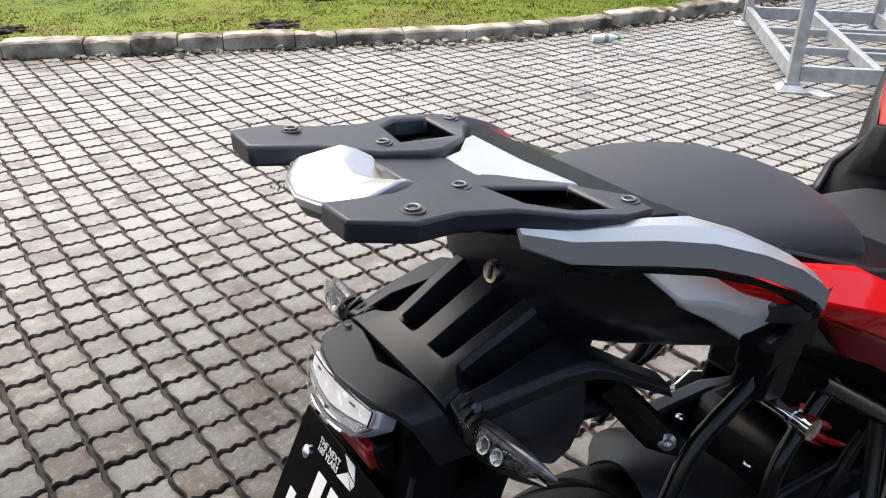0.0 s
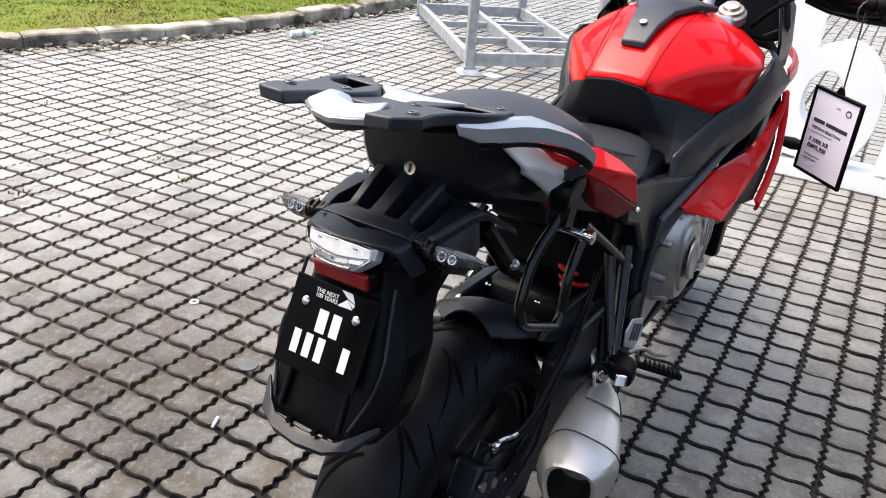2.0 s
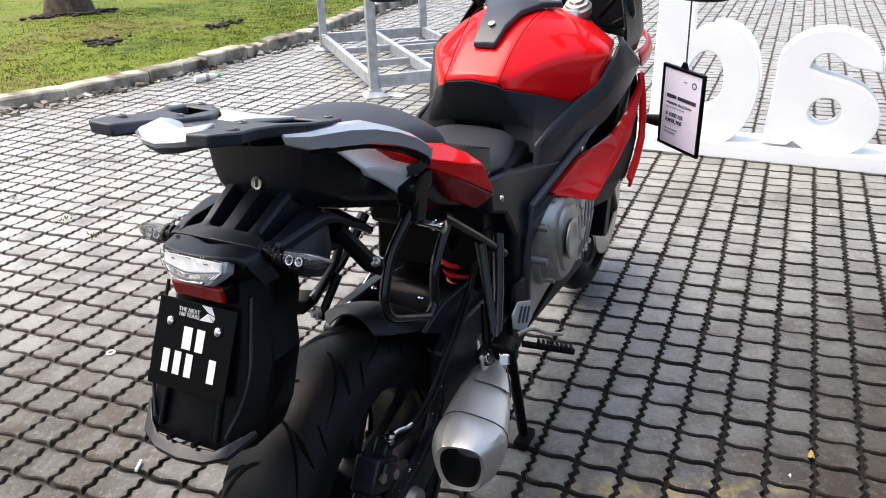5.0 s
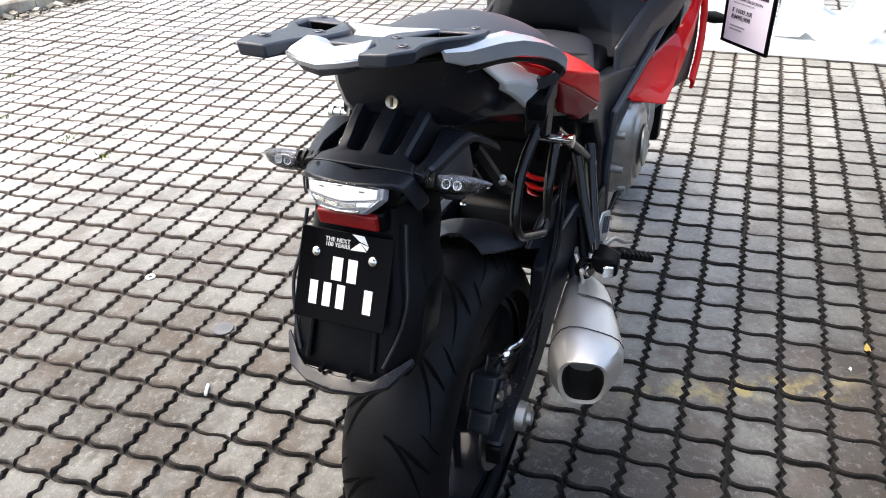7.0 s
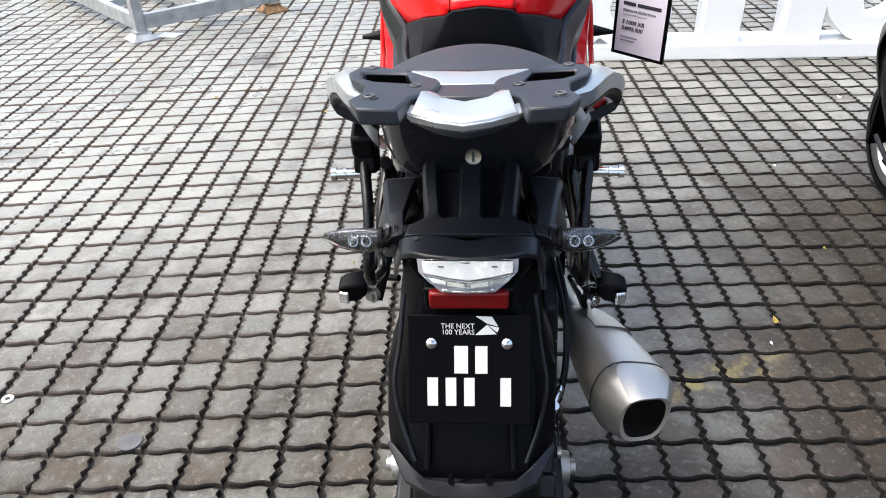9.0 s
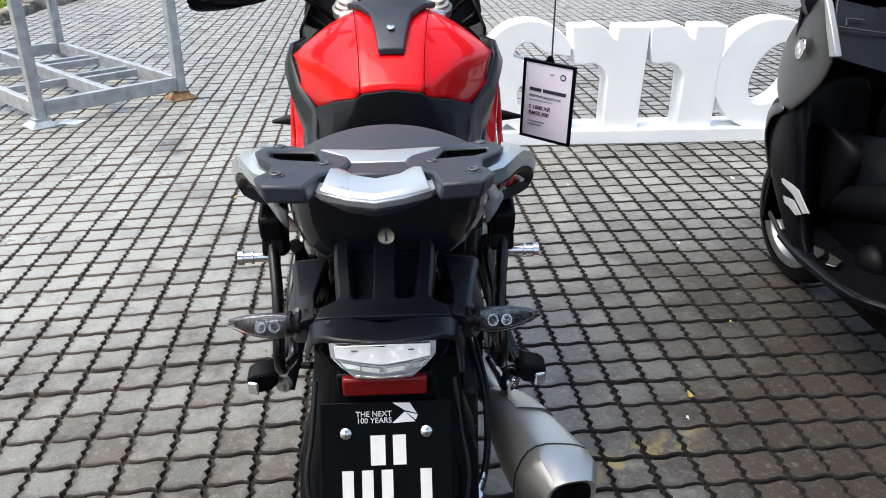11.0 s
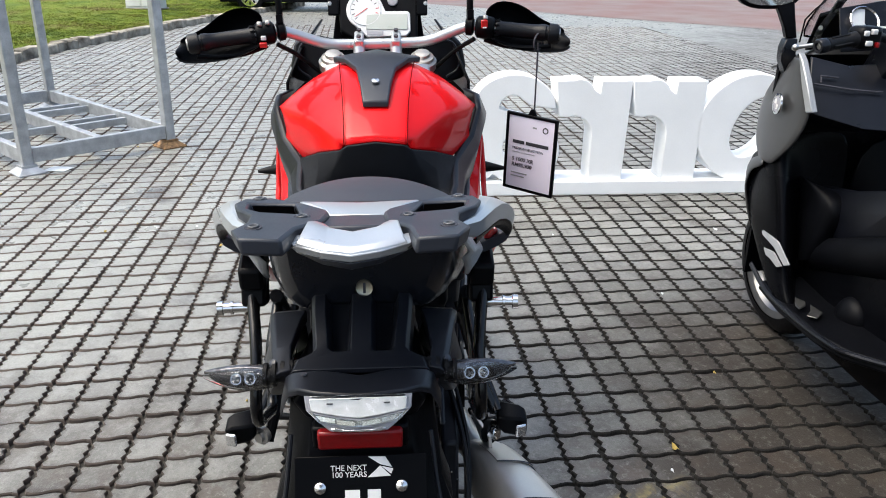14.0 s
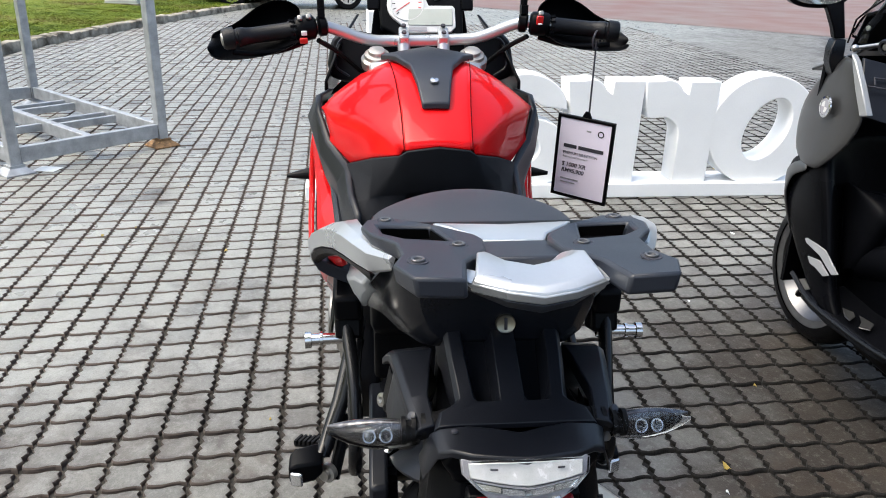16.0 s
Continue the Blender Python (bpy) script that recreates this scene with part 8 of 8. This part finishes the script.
        rings(bm, [[at(x - 0.012, y + w, z), at(x + 0.016, y + w * 0.85, z), at(x + 0.016, y - w * 0.85, z), at(x - 0.012, y - w, z)] for x, y, z, w in ((1.995, 0.279, 1.097, 0.018), (1.995, 0.290, 1.13, 0.020), (1.997, 0.305, 1.17, 0.026), (2.005, 0.318, 1.21, 0.034))])
        mi = part("mirror_stem", bm, SCOOT_MATT, scooter, bevel=0.004)
        cm = at(2.005, 0.370, 1.248)
        oval = lambda dx, w, a, b: [cm + Vector((dx, a * w * math.copysign(abs(math.cos(q)) ** 0.75, math.cos(q)), b * w * math.copysign(abs(math.sin(q)) ** 0.75, math.sin(q)))) for q in (math.tau * k / 28 for k in range(28))]
        bm = B()
        rings(bm, [oval(dx, w, 0.108, 0.064) for dx, w in ((-0.012, 0.95), (-0.010, 1.0), (0.02, 0.96), (0.05, 0.75), (0.070, 0.40))])
        part("mirror_housing", bm, SCOOT_MATT, mi)
        bm = B()
        rings(bm, [oval(dx, w, 0.098, 0.054) for dx, w in ((-0.0155, 0.97), (-0.011, 1.0))])
        part("mirror_glass", bm, CHROME, mi, "silvered mirror glass")


build_scooter()


# ---- price card hanging from the right grip ----
def build_tag():
    m = pose(0.45, 0.4006, 0, -0.8, 0, -3.4)
    hang = m @ STEER @ Vector((1.105, -0.400, 1.106))
    tag = empty("price_card", Matrix.Translation(hang) @ pose(0, 0, 0, 0, 0, 138) @ pose(0, 0, 0, -3.0, 3.5, 0), "white price card in a black frame hanging on a cord", "price card")
    # in its own axes the printed face looks along +x; y to the viewer's right, z up
    bm = B()
    tube(bm, ((0, 0, 0.01), (0, 0.004, -0.167)), 0.0022, 6)
    part("cord", bm, INK, tag)
    bm = B()
    tube(bm, [(0.022 * math.cos(a), 0, 0.012 + 0.022 * math.sin(a)) for a in (math.tau * k / 14 for k in range(14))], 0.0025, 6, closed=True)
    part("cord_loop", bm, INK, tag)
    w, h, top = 0.0755, 0.214, -0.176
    bm = B()
    rr = [[(x, sx * (w - i), top - h / 2 + sz * (h / 2 - i)) for sx, sz in ((-1, -1), (1, -1), (1, 1), (-1, 1))] for x, i in ((-0.004, 0.0), (0.004, 0.0), (0.004, 0.008), (0.001, 0.008))]
    rings(bm, rr, True, False)
    bm.faces.new([bm.verts.new(p) for p in rr[0]])
    part("card_frame", bm, BLACK, tag, "black plastic card frame", bevel=0.0015)
    bm = B()
    box(bm, (0.0, 0, top - h / 2), (0.003, 2 * w - 0.014, h - 0.014))
    card = part("card", bm, PAPER, tag, "printed white card")
    bm = B()
    rings(bm, [[(x, -0.013, top), (x, 0.013, top), (x, 0.005, top + 0.016), (x, -0.005, top + 0.016)] for x in (-0.003, 0.003)])
    part("hanger", bm, BLACK, tag, bevel=0.001)

    def at(u, v):
        return Matrix(((0, 0, 1, 0.0022), (1, 0, 0, u), (0, 1, 0, top - h / 2 + v), (0, 0, 0, 1)))

    words("PREMIUM SELECTION", 0.0098, at(-0.053, 0.008), INK, card)
    words("Approved used motorcycle", 0.0062, at(-0.053, -0.001), GREY_INK, card)
    words("S 1000 XR", 0.0150, at(-0.053, -0.024), INK, card, shear=0.15, bold=0.0003)
    words("RM95,900", 0.0150, at(-0.053, -0.040), INK, card, shear=0.15, bold=0.0003)
    for u0, u1, v, t, m2 in ((-0.053, -0.018, 0.029, 0.009, INK), (-0.013, 0.054, 0.029, 0.009, INK), (0.004, 0.016, 0.075, 0.004, GREY_INK), (-0.053, -0.004, -0.058, 0.0035, GREY_INK), (-0.053, -0.012, -0.067, 0.0035, GREY_INK)):
        bm = B()
        box(bm, (0.0022, (u0 + u1) / 2, top - h / 2 + v), (0.0006, u1 - u0, t))
        part("print_bar", bm, m2, card)
    bm = B()
    lathe(bm, ((0, 0.0085), (0.0006, 0.0085), (0.0006, 0.0055)), (0.0019, 0.042, top - h / 2 + 0.073), (1, 0, 0), 18)
    part("print_ring", bm, INK, card)


build_tag()


# ---- litter on the paving ----
WEEDS = ((2.54, 3.63, 26), (1.93, 2.69, 22), (1.31, 2.81, 26), (1.85, 2.41, 22), (2.07, 3.18, 16), (3.14, 4.60, 60), (2.35, 4.98, 60), (2.15, 3.79, 12), (3.5, 4.58, 40), (4.1, 3.2, 10))


def build_litter():
    b = empty("plastic_bottle", pose(4.56, 3.95, 0.032, 0, 0, -30), "empty clear plastic bottle with green cap on the paving", "bottle")
    bm = B()
    lathe(bm, ((-0.095, 0.0), (-0.095, 0.024), (-0.085, 0.028), (-0.03, 0.026), (-0.02, 0.028), (0.04, 0.028), (0.06, 0.026), (0.085, 0.012), (0.10, 0.011)), (0, 0, 0), (1, 0, 0), 18)
    part("body", bm, PLASTIC_WHITE, b, "crumpled white plastic body")
    bm = B()
    lathe(bm, ((0, 0.016), (0.022, 0.016), (0.022, 0)), (0.095, 0, 0), (1, 0, 0), 14)
    part("cap", bm, GREEN_CAP, b)
    bm = B()
    lathe(bm, ((-0.010, 0.0285), (0.022, 0.0285)), (0, 0, 0), (1, 0, 0), 18)
    part("label_band", bm, GREY_INK, b, "dark band round the bottle")
    bm = B()
    slab(bm, [(4.53, 2.20, 0.004), (4.63, 2.17, 0.004), (4.66, 2.30, 0.006), (4.56, 2.33, 0.004)], (0, 0, 0.002))
    tagged(link("paper_scrap", bm, PLASTIC_WHITE, smooth=False), "flat scrap of white paper on the paving", "paper")
    bm = B()
    tube(bm, ((0.694, 1.12, 0.006), (0.730, 1.136, 0.006)), 0.0045, 8)
    tagged(link("cigarette_butt", bm, PLASTIC_WHITE), "white cigarette butt lying on the paving", "cigarette butt")
    bm = B()
    tube(bm, [(1.116 + 0.012 * math.cos(a), 1.615 + 0.012 * math.sin(a), 0.003) for a in (math.tau * k / 16 for k in range(16))], 0.004, 6, closed=True)
    tagged(link("washer", bm, PLASTIC_WHITE), "small pale ring lying on the paving", "washer")
    bm = B()
    lathe(bm, ((0, 0.030), (0.002, 0.029), (0.003, 0.0)), (0.954, 1.236, 0.002), (0, 0, 1), 20)
    tagged(link("rubber_disc", bm, mat("grey_rubber", (0.10, 0.105, 0.115), 0.8, var=0.2), smooth=False), "flat dark grey disc on a paver", "disc")
    rng = random.Random(11)
    spots = [(1.392, -0.491), (3.2, -1.46)] + [(rng.uniform(0.8, 6), rng.uniform(-2.2, 3.6)) for _ in range(26)]
    for i, (x, y) in enumerate(spots):
        bm = B()
        r = 0.016 if i < 2 else rng.uniform(0.006, 0.014)
        a0 = rng.uniform(0, 6.28)
        top = [(x + r * (1 + 0.4 * math.sin(3 * a + i)) * math.cos(a + a0), y + r * 0.55 * math.sin(a + a0), 0.004 + 0.003 * math.sin(2 * a)) for a in (math.tau * k / 8 for k in range(8))]
        slab(bm, top, (0, 0, 0.0012))
        tagged(link("fallen_leaf", bm, LEAFY if i % 3 != 1 else PLASTIC_WHITE, smooth=False), "small dry yellow leaf scrap on the pavers", "leaf", "scraps on the paving")
    for x, y, n in ((6.45, 7.25, 12), (6.75, 7.2, 10), (6.2, 7.45, 8), (2.6, 5.4, 7), (0.9, 6.3, 5), (3.4, 6.1, 5), (5.2, 5.6, 6), (6.4, 5.2, 5), (2.2, 7.6, 5), (10.6, 5.0, 5)):
        bm = B()
        for _ in range(n * 9):
            p = Vector((x + rng.gauss(0, 0.10), y + rng.gauss(0, 0.07), 0))
            p.z = lawn_z(p.x, p.y) + rng.uniform(0.0, 0.025)
            bmesh.ops.create_icosphere(bm, subdivisions=1, radius=rng.uniform(0.012, 0.035), matrix=Matrix.Translation(p) @ Matrix.Diagonal((1.3, 1, 0.6, 1)))
        tagged(link("soil_clod", bm, DARK_SOIL), "dark crumbs of soil on the lawn", "soil", "soil patches on the lawn", kind="stuff")
    # debris at the foot of the kerb
    bm = B()
    heaps = (1.9, 2.4, 2.75, 3.1, 3.3, 3.9, 4.9, 6.2, 7.1, 8.3)
    for k in range(760):
        x = rng.gauss(rng.choice(heaps), 0.16) if k % 3 else rng.uniform(1.2, 9)
        y = kerb_y(x) - abs(rng.gauss(0.0, 0.075))
        s = rng.uniform(0.004, 0.014) if k % 6 else rng.uniform(0.016, 0.042)
        box(bm, (x, y, s * 0.3), (s * 1.6, s, s * 0.7), rng.uniform(0, 3), rng.uniform(-0.4, 0.4), rng.uniform(-0.4, 0.4))
    tagged(link("kerb_debris", bm, KERB, smooth=False), "crumbs of concrete and dirt along the kerb", "debris", kind="stuff")
    # damp soil that has crept out from the kerb onto the first row of pavers
    bm = B()
    for k in range(900):
        x = rng.gauss(rng.choice(heaps), 0.22) if k % 2 else rng.uniform(0.8, 9)
        y = kerb_y(x) - abs(rng.gauss(-0.01, 0.045))
        s = rng.uniform(0.006, 0.022)
        box(bm, (x, y, s * 0.12), (s * 2.0, s * 1.3, s * 0.4), rng.uniform(0, 3), rng.uniform(-0.2, 0.2), rng.uniform(-0.2, 0.2))
    tagged(link("kerb_soil", bm, DARK_SOIL, smooth=False), "dark damp soil spilt along the kerb", "soil", kind="stuff")
    # torn white scraps round the bottle
    bm = B()
    for k in range(60):
        x, y, r = rng.gauss(4.35, 0.16), rng.gauss(3.62, 0.12), rng.uniform(0.004, 0.016)
        a0 = rng.uniform(0, 6.28)
        slab(bm, [(x + r * (1 + 0.5 * math.sin(2 * a + k)) * math.cos(a + a0), y + r * 0.6 * math.sin(a + a0), 0.004 + 0.002 * math.sin(a)) for a in (math.tau * q / 6 for q in range(6))], (0, 0, 0.001))
    tagged(link("plastic_scraps", bm, PLASTIC_WHITE, smooth=False), "torn white plastic scraps on the paving", "litter", kind="stuff")
    # weeds in the joints
    for x, y, k in WEEDS:
        bm = B()
        for _ in range(k):
            p = Vector((x + rng.gauss(0, 0.030), y + rng.gauss(0, 0.012), -0.008))
            a, h, w = rng.uniform(0, 6.28), rng.uniform(0.010, 0.026), rng.uniform(0.002, 0.0045)
            d, tip = Vector((math.cos(a), math.sin(a), 0)), Vector((rng.gauss(0, 0.014), rng.gauss(0, 0.014), h))
            vs = [bm.verts.new(q) for q in (p - d * w, p + d * w, p + tip * 0.6 + d * w * 0.8, p + tip, p + tip * 0.6 - d * w * 0.8)]
            bm.faces.new(vs)
        tagged(link("weed_tuft", bm, GRASS, smooth=False), "low green weeds growing in a paving joint", "weed", "weeds in the paving joints", kind="stuff")


build_litter()

# ---- paving pieces ----
build_pavers()
